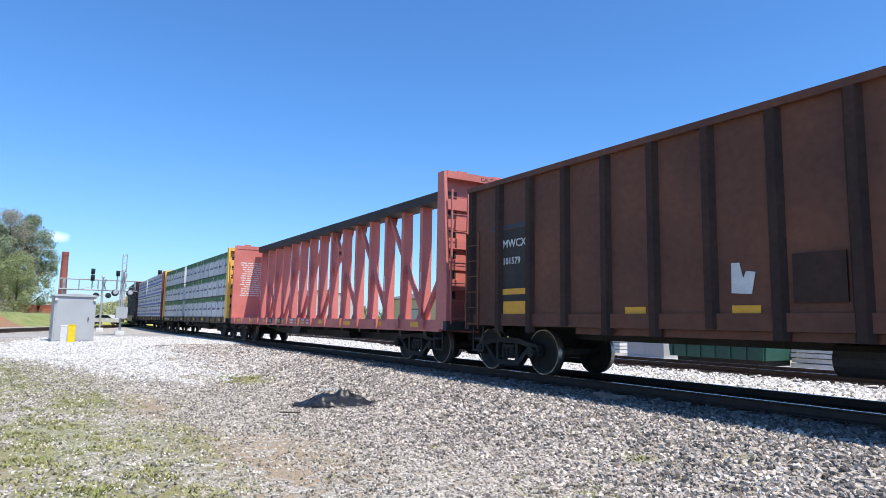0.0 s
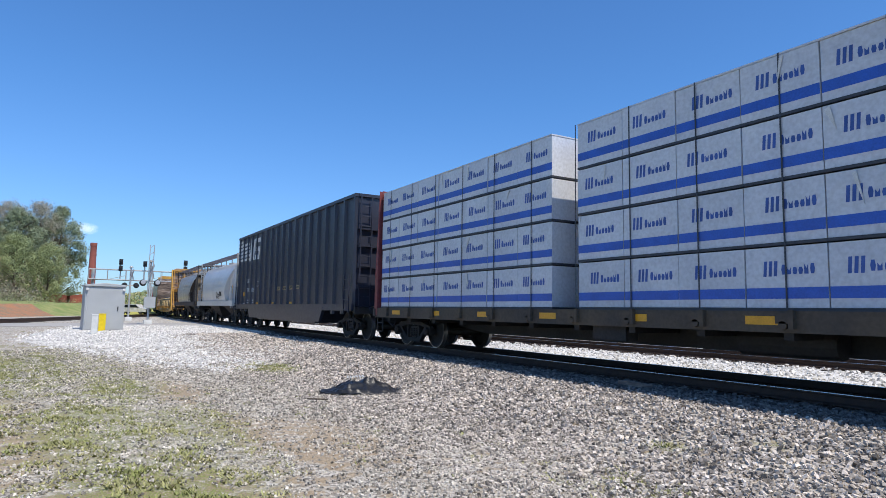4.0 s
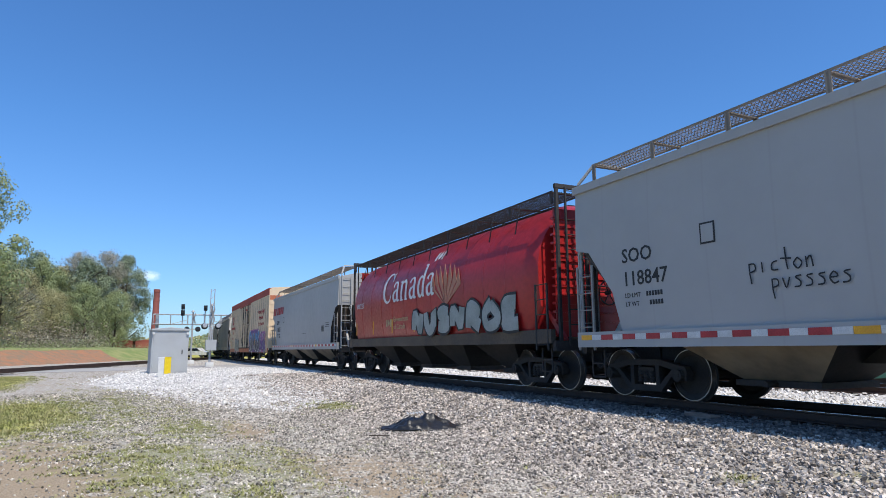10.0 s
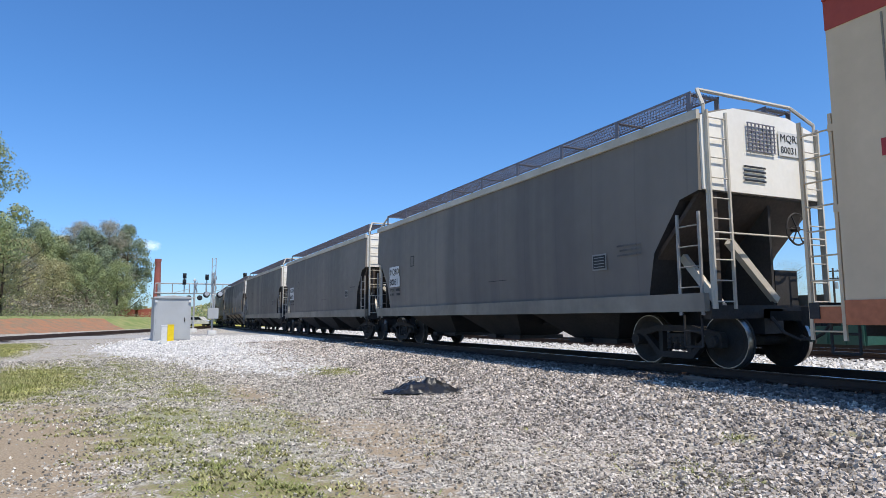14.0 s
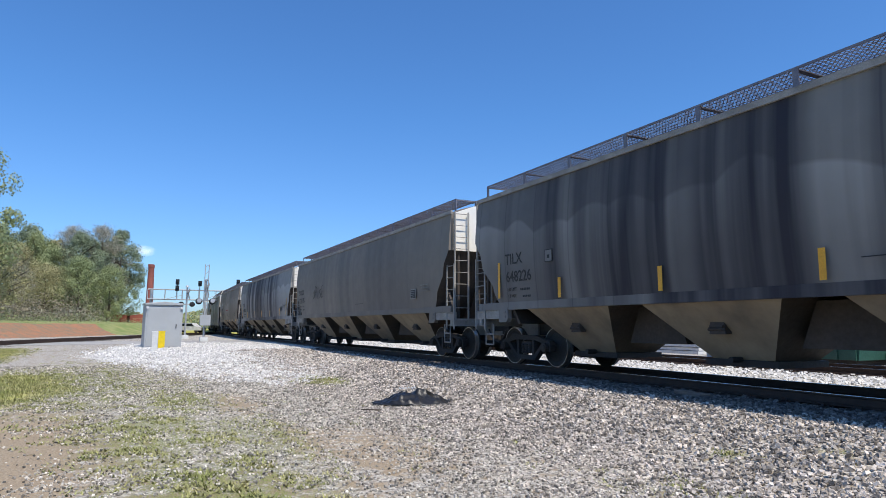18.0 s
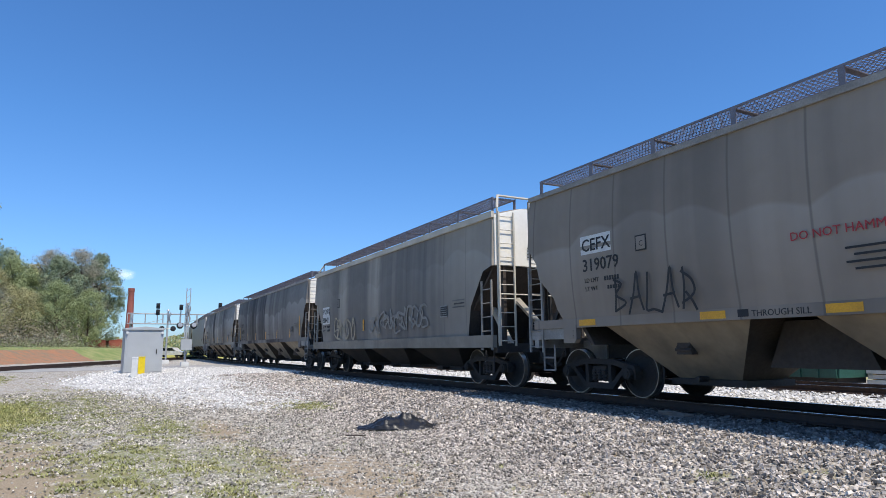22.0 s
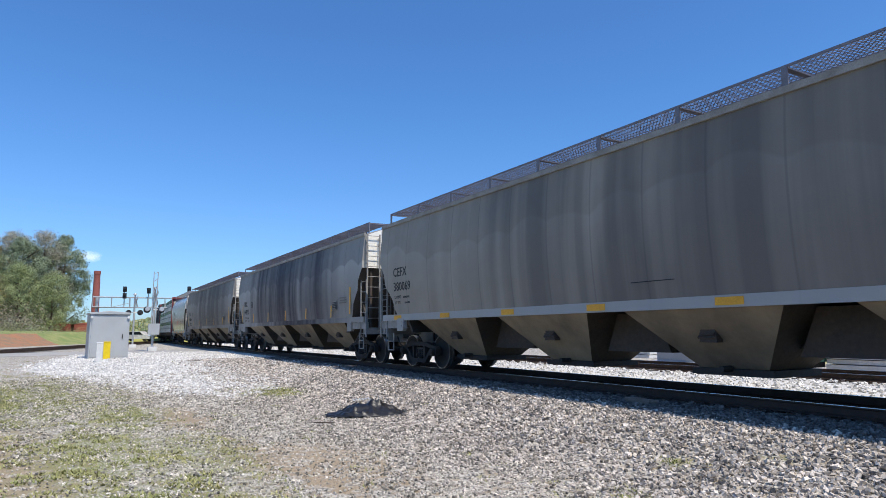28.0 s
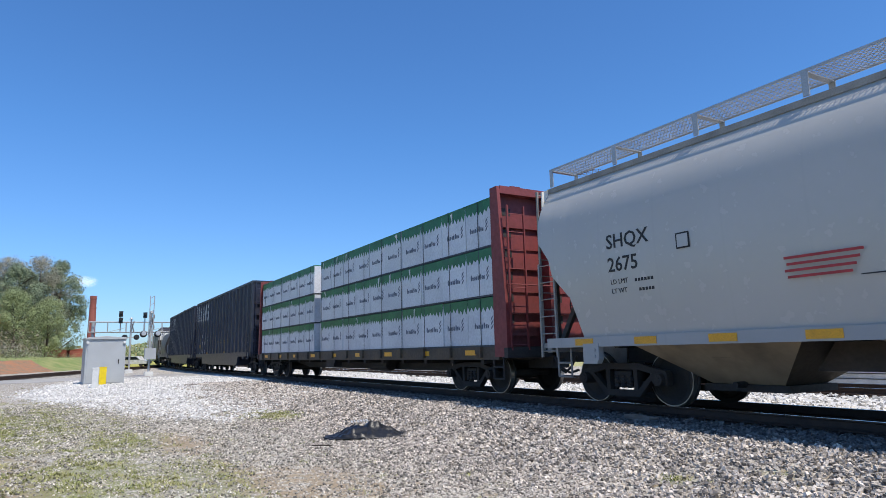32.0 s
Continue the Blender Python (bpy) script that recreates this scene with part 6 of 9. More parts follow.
    words("608223", 0.30, INK_WHITE, "car_number", car, (-h + 1.32, -1.592, 2.57))
    words("Government", 0.26, INK_TAN, "stencil", car, (-h + 5.45, -1.590, 1.90))
    words("of Canada", 0.26, INK_TAN, "stencil", car, (-h + 5.5, -1.588, 1.64))
    spray(car, -h + 7.2, h - 1.2, 1.30, 2.45, -1.592, [(SPRAY_GREY, INK_BLACK, 7)], 21, order=(2, 3, 0, 2, 4, 6, 5))
    for k in range(7):
        x = -h + 1.3 + k * (2 * h - 3) / 6
        plates([(x, x + 0.10, 1.5, 2.0)], YELLOW_MARK, "reflector_stripe", car, -1.59)
    return car, h


# ---- the train, front to back: front and back of each body at the start ----
CHIPS = mat("red_wood_chips", (0.40, 0.20, 0.11), (0.28, 0.13, 0.07), 6, 0.95, bscale=30)


def build_train():
    car, h = chip_gondola("chip_gondola", "rust-brown high-sided wood-chip gondola with dark stakes", 6.4, -11.8, BROWN, 19, True)
    plates([(-h + 0.95, -h + 2.12, 1.05, 2.98)], BLACK_STEEL, "dark_panel", car, -1.442)
    words("MWCX", 0.235, INK_WHITE, "reporting_mark", car, (-h + 1.21, -1.452, 2.60), bold=0.003)
    words("101579", 0.195, INK_WHITE, "car_number", car, (-h + 1.21, -1.452, 2.25), bold=0.003)
    plates([(-h + 0.8, -h + 2.15, 3.0, 3.08)], BLACK_PAINT, "weld_line", car, -1.443)
    plates([(-h + 1.22, -h + 2.04, 1.62, 1.74), (-h + 1.24, -h + 2.04, 1.22, 1.48)], YELLOW_MARK, "reflector_patch", car, -1.447, 0.008)
    for x in (-h + 4.5, -h + 6.42, -h + 9.3):
        plates([(x, x + 0.42, 1.20, 1.33)], YELLOW_MARK, "reflector_stripe", car, -1.443, 0.008)
    part("chalk_patch", Shape().prism([(-h + 6.42, 1.5), (-h + 6.72, 1.48), (-h + 6.78, 1.78), (-h + 6.65, 1.80), (-h + 6.6, 1.70), (-h + 6.55, 1.92), (-h + 6.43, 1.92)], -1.452, -1.444), INK_WHITE, car)
    plates([(-h + 7.3, -h + 7.95, 1.35, 1.98)], BROWN_DARK, "hatch_panel", car, -1.45, 0.03)

    car, h = centerbeam("centerbeam_flatcar", "empty faded red centerbeam lumber flatcar with open truss spine", -13.1, -32.95, PINK_RED, None, True)
    plates([(-3.68, -3.15, 0.86, 1.10), (-2.86, -1.98, 0.86, 1.10)], INK_BLACK, "number_panel", car, -1.447)
    words("NS", 0.24, INK_WHITE, "reporting_mark", car, (-3.60, -1.456, 0.90))
    words("120800", 0.24, INK_WHITE, "car_number", car, (-2.82, -1.456, 0.90))
    plates([(-0.9 + 0.6 * i, -0.6 + 0.6 * i, 0.90 + 0.1 * k, 0.95 + 0.1 * k) for i in range(4) for k in range(2)], INK_WHITE, "stencil_bar", car, -1.447)
    st = Shape()
    rng = random.Random(8)
    for k in range(16):
        z = 2.2 + 0.11 * k
        y0 = -1.15 + 0.25 * rng.random()
        while y0 < 1.0:
            w = 0.1 + 0.22 * rng.random()
            st.box(-h + 0.1205, -h + 0.125, y0, y0 + w, z, z + 0.05)
            y0 += w + 0.05
    part("notice_lettering", st, INK_WHITE, car, "worn white notice lettering on the bulkhead")

    centerbeam("centerbeam_flatcar", "yellow centerbeam flatcar stacked with white and green wrapped lumber", -34.2, -54.3, YELLOW, (WRAP_GREEN, INK_GREY, 3), sill=SOOTY_SILL_SHADE, split=-2.02)
    car = TRAIN[-1][0]
    h = car["half"]
    words("TTZX", 0.24, INK_WHITE, "reporting_mark", car, (-h + 2.4, -1.534, 0.85))
    plates([(-h + 2.4 - 0.04, -h + 2.4 + 0.72, 0.82, 1.05)], SOOTY_SILL_SHADE, "number_plate", car, -1.446, 0.082)
    words("861", 0.24, INK_WHITE, "car_number", car, (-h + 3.42, -1.534, 0.85))
    plates([(-h + 3.42 - 0.04, -h + 3.42 + 0.50, 0.82, 1.05)], SOOTY_SILL_SHADE, "number_plate", car, -1.446, 0.082)
    words("913", 0.24, INK_WHITE, "car_number", car, (-h + 4.68, -1.534, 0.85))
    plates([(-h + 4.68 - 0.04, -h + 4.68 + 0.50, 0.82, 1.05)], SOOTY_SILL_SHADE, "number_plate", car, -1.446, 0.082)
    centerbeam("centerbeam_flatcar", "dark red centerbeam flatcar stacked with white and blue wrapped lumber", -55.4, -76.2, DARK_RED, (WRAP_BLUE, INK_BLUE, 4), sill=SOOTY_SILL_SHADE, split=-1.7)

    def black_gondola(xf, xb, load):
        car, h = chip_gondola("chip_gondola", "black high-sided wood-chip gondola with white striped emblem", xf, xb, BLACK_PAINT, 19, False, load)
        ribs_at = [-h + 0.10 + k * (2 * h - 0.2) / 18 for k in range(19)]
        e = Shape()

        def paint(outline, lift=0.0):
            """Paint a shape on the sheets and over the stakes that it crosses."""
            e.prism(outline, -1.447 - lift, -1.441 - lift)
            for x in ribs_at[:6]:
                cut = clip(clip(outline, x - 0.05, 1), x + 0.05, -1)
                if len(cut) > 2:
                    e.prism(cut, -1.526 - lift, -1.5205 - lift)
        for k in range(6):
            z = 3.60 + 0.205 * k
            end = 2.32 - 0.04 * k if k < 5 else 0.92
            paint([(-h + 0.04, z), (-h + end, z), (-h + end + 0.08, z + 0.125), (-h + 0.04, z + 0.125)])
        pieces = ([(2.45, 3.35), (2.85, 3.35), (3.38, 4.68), (2.95, 4.68)], [(2.95, 4.68), (3.38, 4.68), (3.75, 3.35), (3.35, 3.35)], [(3.35, 3.35), (3.75, 3.35), (4.05, 4.68), (3.72, 4.68)],
                  [(3.95, 3.35), (5.15, 3.35), (5.22, 3.64), (4.0, 3.64)], [(4.95, 3.6), (5.18, 3.40), (5.40, 4.0), (5.02, 3.95)], [(4.25, 3.88), (5.38, 3.88), (5.34, 4.14), (4.25, 4.14)],
                  [(4.2, 4.05), (4.6, 4.05), (4.68, 4.5), (4.3, 4.5)], [(4.38, 4.4), (5.45, 4.4), (5.5, 4.68), (4.5, 4.68)])
        for k, outline in enumerate(pieces):
            paint([(-h + 2.24 + (x - 2.45) * 0.75, 3.54 + (z - 3.35) * 0.83) for x, z in outline], 0.0012 * k)
        part("striped_emblem", e, INK_WHITE, car, "white striped emblem")
        words("NS", 0.31, INK_WHITE, "reporting_mark", car, (-h + 2.07, -1.449, 2.36), bold=0.004)
        words("200", 0.31, INK_WHITE, "car_number", car, (-h + 2.07, -1.449, 1.87), bold=0.004)
        words("038", 0.31, INK_WHITE, "car_number", car, (-h + 3.05, -1.449, 1.87), bold=0.004)
        for x0 in (2.08, 3.2):
            for z in (1.40, 1.28):
                plates([(-h + x0, -h + x0 + 0.34, z, z + 0.06)], INK_WHITE, "stencil_line", car, -1.443)
        plates([(-h + 1.02, -h + 1.66, 1.26, 1.30)], INK_WHITE, "stencil_line", car, -1.443)
        plates([(-h + 4.11, -h + 4.36, 2.13, 2.39)], INK_WHITE, "stencil_box", car, -1.443)
        plates([(-h + 4.14, -h + 4.33, 2.16, 2.36)], BLACK_PAINT, "stencil_box_field", car, -1.448)
        plates([(-h + 1.06, -h + 1.52, 1.67, 1.88)], YELLOW_MARK, "reflector_patch", car, -1.443)
        for x in (-h + 4.0, -h + 7.0, -h + 9.78):
            plates([(x, x + 0.46, 1.18, 1.32)], YELLOW_MARK, "reflector_stripe", car, -1.443)
        for x, t in ((-h + 7.83, "LOAD"), (-h + 8.75, "WOOD"), (-h + 9.73, "CHIPS"), (-h + 10.72, "ONLY")):
            plates([(x - 0.03, x + 0.42, 1.85, 2.02)], INK_TAN, "notice_panel", car, -1.443)
            words(t, 0.15, INK_BLACK, "notice", car, (x, -1.452, 1.885))
    black_gondola(-77.9, -95.05, CHIPS)

    car, h = center_flow("covered_hopper", "pale grey two-bay covered hopper with rounded sides", -95.95, -107.8, GREY_PALE, end_m=GREY_PALE, bay_m=RUST_SOOT_SHADE)
    words("N A H X", 0.30, INK_BLACK, "reporting_mark", car, (-h + 0.7, -1.605, 2.60), bold=0.002)
    words("9 4 3 4 5", 0.28, INK_BLACK, "car_number", car, (-h + 0.7, -1.608, 2.24), bold=0.002)
    scribble(car, 1.2, 2.1, 1.62, 2.0, -1.60, 3, 4, INK_BLACK, 0.03)
    plates([(2.24, 2.78, 1.74, 2.02)], INK_BLACK, "stencil_panel", car, -1.59)
    plates([(h - 0.83, h - 0.75, 1.5, 2.38)], YELLOW_MARK, "reflector_stripe", car, -1.425)
    car, h = center_flow("covered_hopper", "dusty tan-grey two-bay covered hopper with rounded sides", -109.3, -121.1, TAN_CAR, end_m=TAN_GRIME, frame_m=BLACK_STEEL, trim=RUST_SOOT_SHADE)
    scribble(car, h - 2.9, h - 1.2, 1.55, 2.2, -1.60, 3, 6, INK_BLACK, 0.045)
    bulkhead_flat("bulkhead_flatcar", "yellow bulkhead flatcar loaded with bundles of steel bars", -123.15, -143.05)
    car, h = grain_hopper("covered_hopper", "light grey three-bay covered hopper with black scrawled graffiti", -143.9, -158.2, GREY_LIGHT, "SOO", "118847", stripe=True, trim=GREY_LIGHT, grate_m=GREY)
    lower = {"p": ([(0.1, 0.9), (0.12, 0.0), (0.25, -0.9)], [(0.1, 0.85), (0.6, 0.8), (0.65, 0.3), (0.15, 0.1)]), "i": ([(0.3, 0.9), (0.35, 0.0)],), "c": ([(0.7, 0.85), (0.25, 0.7), (0.2, 0.15), (0.75, 0.1)],), "t": ([(0.45, 1.9), (0.5, 0.8), (0.6, 0.0)], [(0.0, 1.0), (0.95, 0.9)]), "o": ([(0.45, 0.9), (0.1, 0.45), (0.45, 0.0), (0.8, 0.45), (0.45, 0.9)],), "n": ([(0.15, 0.9), (0.2, 0.0)], [(0.2, 0.6), (0.55, 0.9), (0.7, 0.0)]), "v": ([(0.1, 0.9), (0.4, 0.0), (0.75, 0.9)],), "s": ([(0.75, 0.95), (0.25, 0.85), (0.65, 0.45), (0.6, 0.05), (0.1, 0.0)],), "e": ([(0.15, 0.5), (0.75, 0.55), (0.45, 0.95), (0.12, 0.5), (0.4, 0.0), (0.8, 0.1)],)}
    for text, x, z, wide, tall in (("picton", 4.16, 2.02, 0.178, 0.17), ("pvssses", 4.52, 1.77, 0.169, 0.16)):
        for k, ch in enumerate(text):
            for path in lower[ch]:
                part("scrawl_stroke", stroke(Shape(), glide([(-h + x + wide * (k + a), z + tall * b, 0.022) for a, b in path], 4), lambda z_: 1.59, 0.003 * (k % 2)), INK_BLACK, car)
    scrawl(car, h - 7.0, h - 3.4, 1.5, 2.2, -1.59, INK_BLACK, 3)
    part("sprayed_blot", Shape().prism([(-0.2 + 0.55 * math.cos(k / 12 * math.tau) * (1 + 0.2 * (k % 2)), 1.95 + 0.5 * math.sin(k / 12 * math.tau)) for k in range(12)], -1.592, -1.587), INK_TAN, car)
    cylinder_hopper("cylindrical_hopper", "bright red cylindrical grain hopper with white wordmark and graffiti", -159.1, -174.1)
    car, h = grain_hopper("covered_hopper", "light grey covered hopper with red italic emblem", -175.6, -190.8, GREY_LIGHT, "SOO", "118025", stripe=True, trim=GREY_LIGHT, grate_m=GREY)
    em = Shape()
    for k in range(6):
        x = -h + 0.2 + 0.5 * k + (0.2 if k > 1 else 0)
        em.prism([(x, 3.15), (x + 0.34, 3.15), (x + 0.44, 3.6), (x + 0.10, 3.6)], -1.592, -1.586)
    part("italic_emblem_bars", em, INK_RED, car, "red slanted emblem bars")
    reefer("refrigerator_boxcar", "cream mechanical refrigerator boxcar with red bands and graffiti", -192.3, -213.6)

    grain_hopper("covered_hopper", "soot-darkened grey three-bay covered hopper with pale trim", -216.0, -231.55, GREY_SOOT, "MQRX", "80031", plate=INK_WHITE)
    grain_hopper("covered_hopper", "soot-darkened grey three-bay covered hopper with pale trim", -232.95, -248.2, GREY_SOOT, "MQRX", "80053", plate=INK_WHITE)
    grain_hopper("covered_hopper", "soot-darkened grey three-bay covered hopper with pale trim", -249.7, -264.7, GREY_SOOT)
    pellet_hopper("covered_hopper", "grey four-bay covered hopper with dark vertical soot streaks", -266.05, -284.1, GREY_BLACK, "TILX", "648226")
    car, h = pellet_hopper("covered_hopper", "weathered grey four-bay covered hopper with grime-darkened bays", -285.6, -304.3, GREY_SOOT, "SOXX", "122175", yellow=False, mark_x=0.75, mark_z=2.55)
    scrawl(car, -h + 3.7, -h + 5.6, 2.2, 2.9, -1.64, INK_BLACK, 9)
    pellet_hopper("covered_hopper", "grey four-bay covered hopper with dark vertical soot streaks", -305.65, -323.9, GREY_DIRTY, "TILX", "648230")
    car, h = pellet_hopper("covered_hopper", "tan-grey three-bay covered hopper with yellow sill reflectors", -325.4, -340.9, GREY, "CEFX", "319079", bays=3, yellow=False, sill_yellow=(1.6, 4.52, 6.52, 8.6, 10.6, 13.3), sill=GREY, mark_x=1.86, mark_z=2.80, mark_size=0.27)
    plates([(-h + 1.83, -h + 2.68, 2.74, 3.10)], INK_WHITE, "number_panel", car, -1.608, 0.006)
    pen = {"B": ([(0.1, 0.0), (0.15, 0.5), (0.12, 1.0)], [(0.0, 0.95), (0.5, 0.8), (0.15, 0.5), (0.75, 0.25), (0.1, 0.02)]), "A": ([(0.0, -0.1), (0.3, 0.5), (0.5, 1.1), (0.6, 0.5), (0.85, 0.0)], [(0.1, 0.35), (0.7, 0.4)]), "L": ([(0.2, 1.05), (0.15, 0.4), (0.1, 0.0), (0.5, 0.0), (0.95, -0.1)],), "D": ([(0.2, 1.05), (0.25, 0.5), (0.15, -0.05)], [(0.1, 0.95), (0.6, 0.7), (0.7, 0.35), (0.1, 0.1)], [(0.3, 0.4), (0.6, 0.15), (0.8, -0.1)])}
    for k, ch in enumerate("BALAD"):
        for path in pen[ch]:
            part("scrawl_stroke", stroke(Shape(), glide([(-h + 2.72 + 0.38 * k + 0.42 * a, 1.58 + 0.62 * b, 0.043) for a, b in path], 4), lambda z: 1.635, 0.003 * (k % 2)), INK_BLACK, car)
    words("DO NOT HAMMER", 0.17, INK_RED, "stencil", car, (-h + 6.18, -1.625, 2.36))
    plates([(-h + 6.9 + 0.1 * (k % 2), -h + 7.9, 2.15 - 0.09 * k, 2.18 - 0.09 * k) for k in range(4)], INK_BLACK, "stencil_line", car, -1.625)
    plates([(-h + 5.20, -h + 5.38, 1.38, 1.49)], INK_BLACK, "stencil_bar", car, -1.5215)
    words("THROUGH SILL", 0.13, INK_BLACK, "stencil", car, (-h + 5.43, -1.5235, 1.38))
    words("C", 0.14, INK_BLACK, "stencil", car, (-h + 3.40, -1.6275, 2.70))
    plates([(-h + 3.31, -h + 3.57, 2.62, 2.90)], INK_BLACK, "stencil_box", car, -1.62)
    plates([(-h + 3.335, -h + 3.545, 2.645, 2.875)], GREY, "stencil_box_field", car, -1.625)
    car, h = grain_hopper("covered_hopper", "soot-darkened grey covered hopper with faded painted-out graffiti", -342.4, -357.6, GREY_FADE, "MQRX", "80042", plate=INK_WHITE)
    scribble(car, -h + 2.9, -h + 5.4, 1.45, 2.05, -1.594, 6, 31, SPRAY_CREAM, 0.05)
    scribble(car, -h + 6.9, -h + 11.5, 1.6, 2.1, -1.594, 14, 32, SPRAY_GHOST, 0.045)
    plates([(-h + 6.3, -h + 6.4, 1.6, 2.0)], YELLOW_MARK, "reflector_stripe", car, -1.6)
    pellet_hopper("covered_hopper", "grey four-bay covered hopper with dark vertical soot streaks", -358.95, -376.9, GREY_BLACK, "TILX", "640731")
    pellet_hopper("covered_hopper", "grey four-bay covered hopper with one broad soot streak", -378.25, -396.7, GREY_DIRTY, "TILX", "642231")
    pellet_hopper("covered_hopper", "pale grey four-bay covered hopper in clean paint", -398.05, -416.6, GREY_LIGHT, "", "", yellow=False)
    pellet_hopper("covered_hopper", "weathered grey four-bay covered hopper with yellow sill reflectors", -417.85, -436.5, GREY_FADE, "CEFX", "380069", yellow=False, sill_yellow=True, mark_x=1.0, mark_z=2.62)
    pellet_hopper("covered_hopper", "grey four-bay covered hopper with dark vertical soot streaks", -437.85, -456.1, GREY_DIRTY, "TILX", "640755")
    car, h = pellet_hopper("covered_hopper", "grey four-bay sooty covered hopper with faint pale scribbles", -457.43, -475.75, GREY_BROWN, "TILX", "648216")
    scribble(car, -h + 4.6, -h + 9.6, 1.72, 2.15, -1.612, 15, 41, SPRAY_GHOST, 0.007)
    scribble(car, -h + 10.4, -h + 13.5, 1.72, 2.2, -1.612, 10, 42, SPRAY_GHOST, 0.007)
    car, h = pellet_hopper("covered_hopper", "clean pale grey two-bay covered hopper with rounded sides", -477.2, -488.2, GREY_CLEAN, "SHQX", "2675", bays=2, yellow=False, sill_yellow=True, mark_x=1.93, mark_z=2.72, mark_size=0.28, low=1.03, trucks=(1.5, 1.55), shoulder=0.42)
    plates([(-0.37 + 0.03 * (k % 2), 0.62 - 0.05 * k, 2.10 - 0.085 * k, 2.135 - 0.085 * k) for k in range(4)], INK_RED, "stencil_bar", car, -1.625)
    plates([(-2.07, -1.82, 2.5, 2.75)], INK_BLACK, "stencil_box", car, -1.62)
    plates([(-2.045, -1.845, 2.525, 2.725)], GREY_CLEAN, "stencil_box_field", car, -1.625)
    centerbeam("centerbeam_flatcar", "dark red centerbeam flatcar stacked with white and green wrapped lumber", -489.9, -510.9, DARK_RED, (WRAP_GREEN, INK_GREY, 3), sill=SOOTY_SILL_SHADE)
    black_gondola(-512.2, -529.3, None)
    black_gondola(-530.5, -547.6, None)
    center_flow("covered_hopper", "pale grey two-bay covered hopper with rounded sides", -549.0, -560.5, GREY_FADE)
    pellet_hopper("covered_hopper", "grey four-bay covered hopper with dark vertical soot streaks", -562.0, -580.0, GREY_DIRTY)
    pellet_hopper("covered_hopper", "grey four-bay covered hopper with dark vertical soot streaks", -581.5, -599.5, GREY_DIRTY)


def scribble(car, x0, x1, z0, z1, y, count, seed, paint=None, wide=0.010):
    """Thin faded loops of paint that cannot be read."""
    rng = random.Random(seed)
    w = (x1 - x0) / count
    for k in range(count):
        path = LETTERS[rng.randrange(len(LETTERS))]
        pts = glide([(x0 + w * (k + a * 1.5) + rng.uniform(-0.12, 0.12), z0 + (z1 - z0) * b + rng.uniform(-0.15, 0.15), wide * (1 + 1.2 * rng.random())) for a, b in path], 5)
        part("faded_scribble", stroke(Shape(), pts, lambda z: -y, 0.004 * (k % 2)), paint or SPRAY_FADED, car)


def scrawl(car, x0, x1, z0, z1, y, ink, seed):
    """Loose sprayed handwriting that cannot be read."""
    rng = random.Random(seed)
    n = max(3, int((x1 - x0) / (0.42 * (z1 - z0) + 0.06)))
    w = (x1 - x0) / n
    for k in range(n):
        path = LETTERS[rng.randrange(len(LETTERS))]
        low, high = rng.uniform(0.0, 0.15), rng.uniform(0.6, 1.0)
        pts = glide([(x0 + w * (k + 0.08 + 0.82 * a), z0 + (z1 - z0) * (low + (high - low) * b), rng.uniform(0.025, 0.042)) for a, b in path], 5)
        part("scrawl_stroke", stroke(Shape(), pts, lambda z: -y, 0.003 * (k % 2)), ink, car)


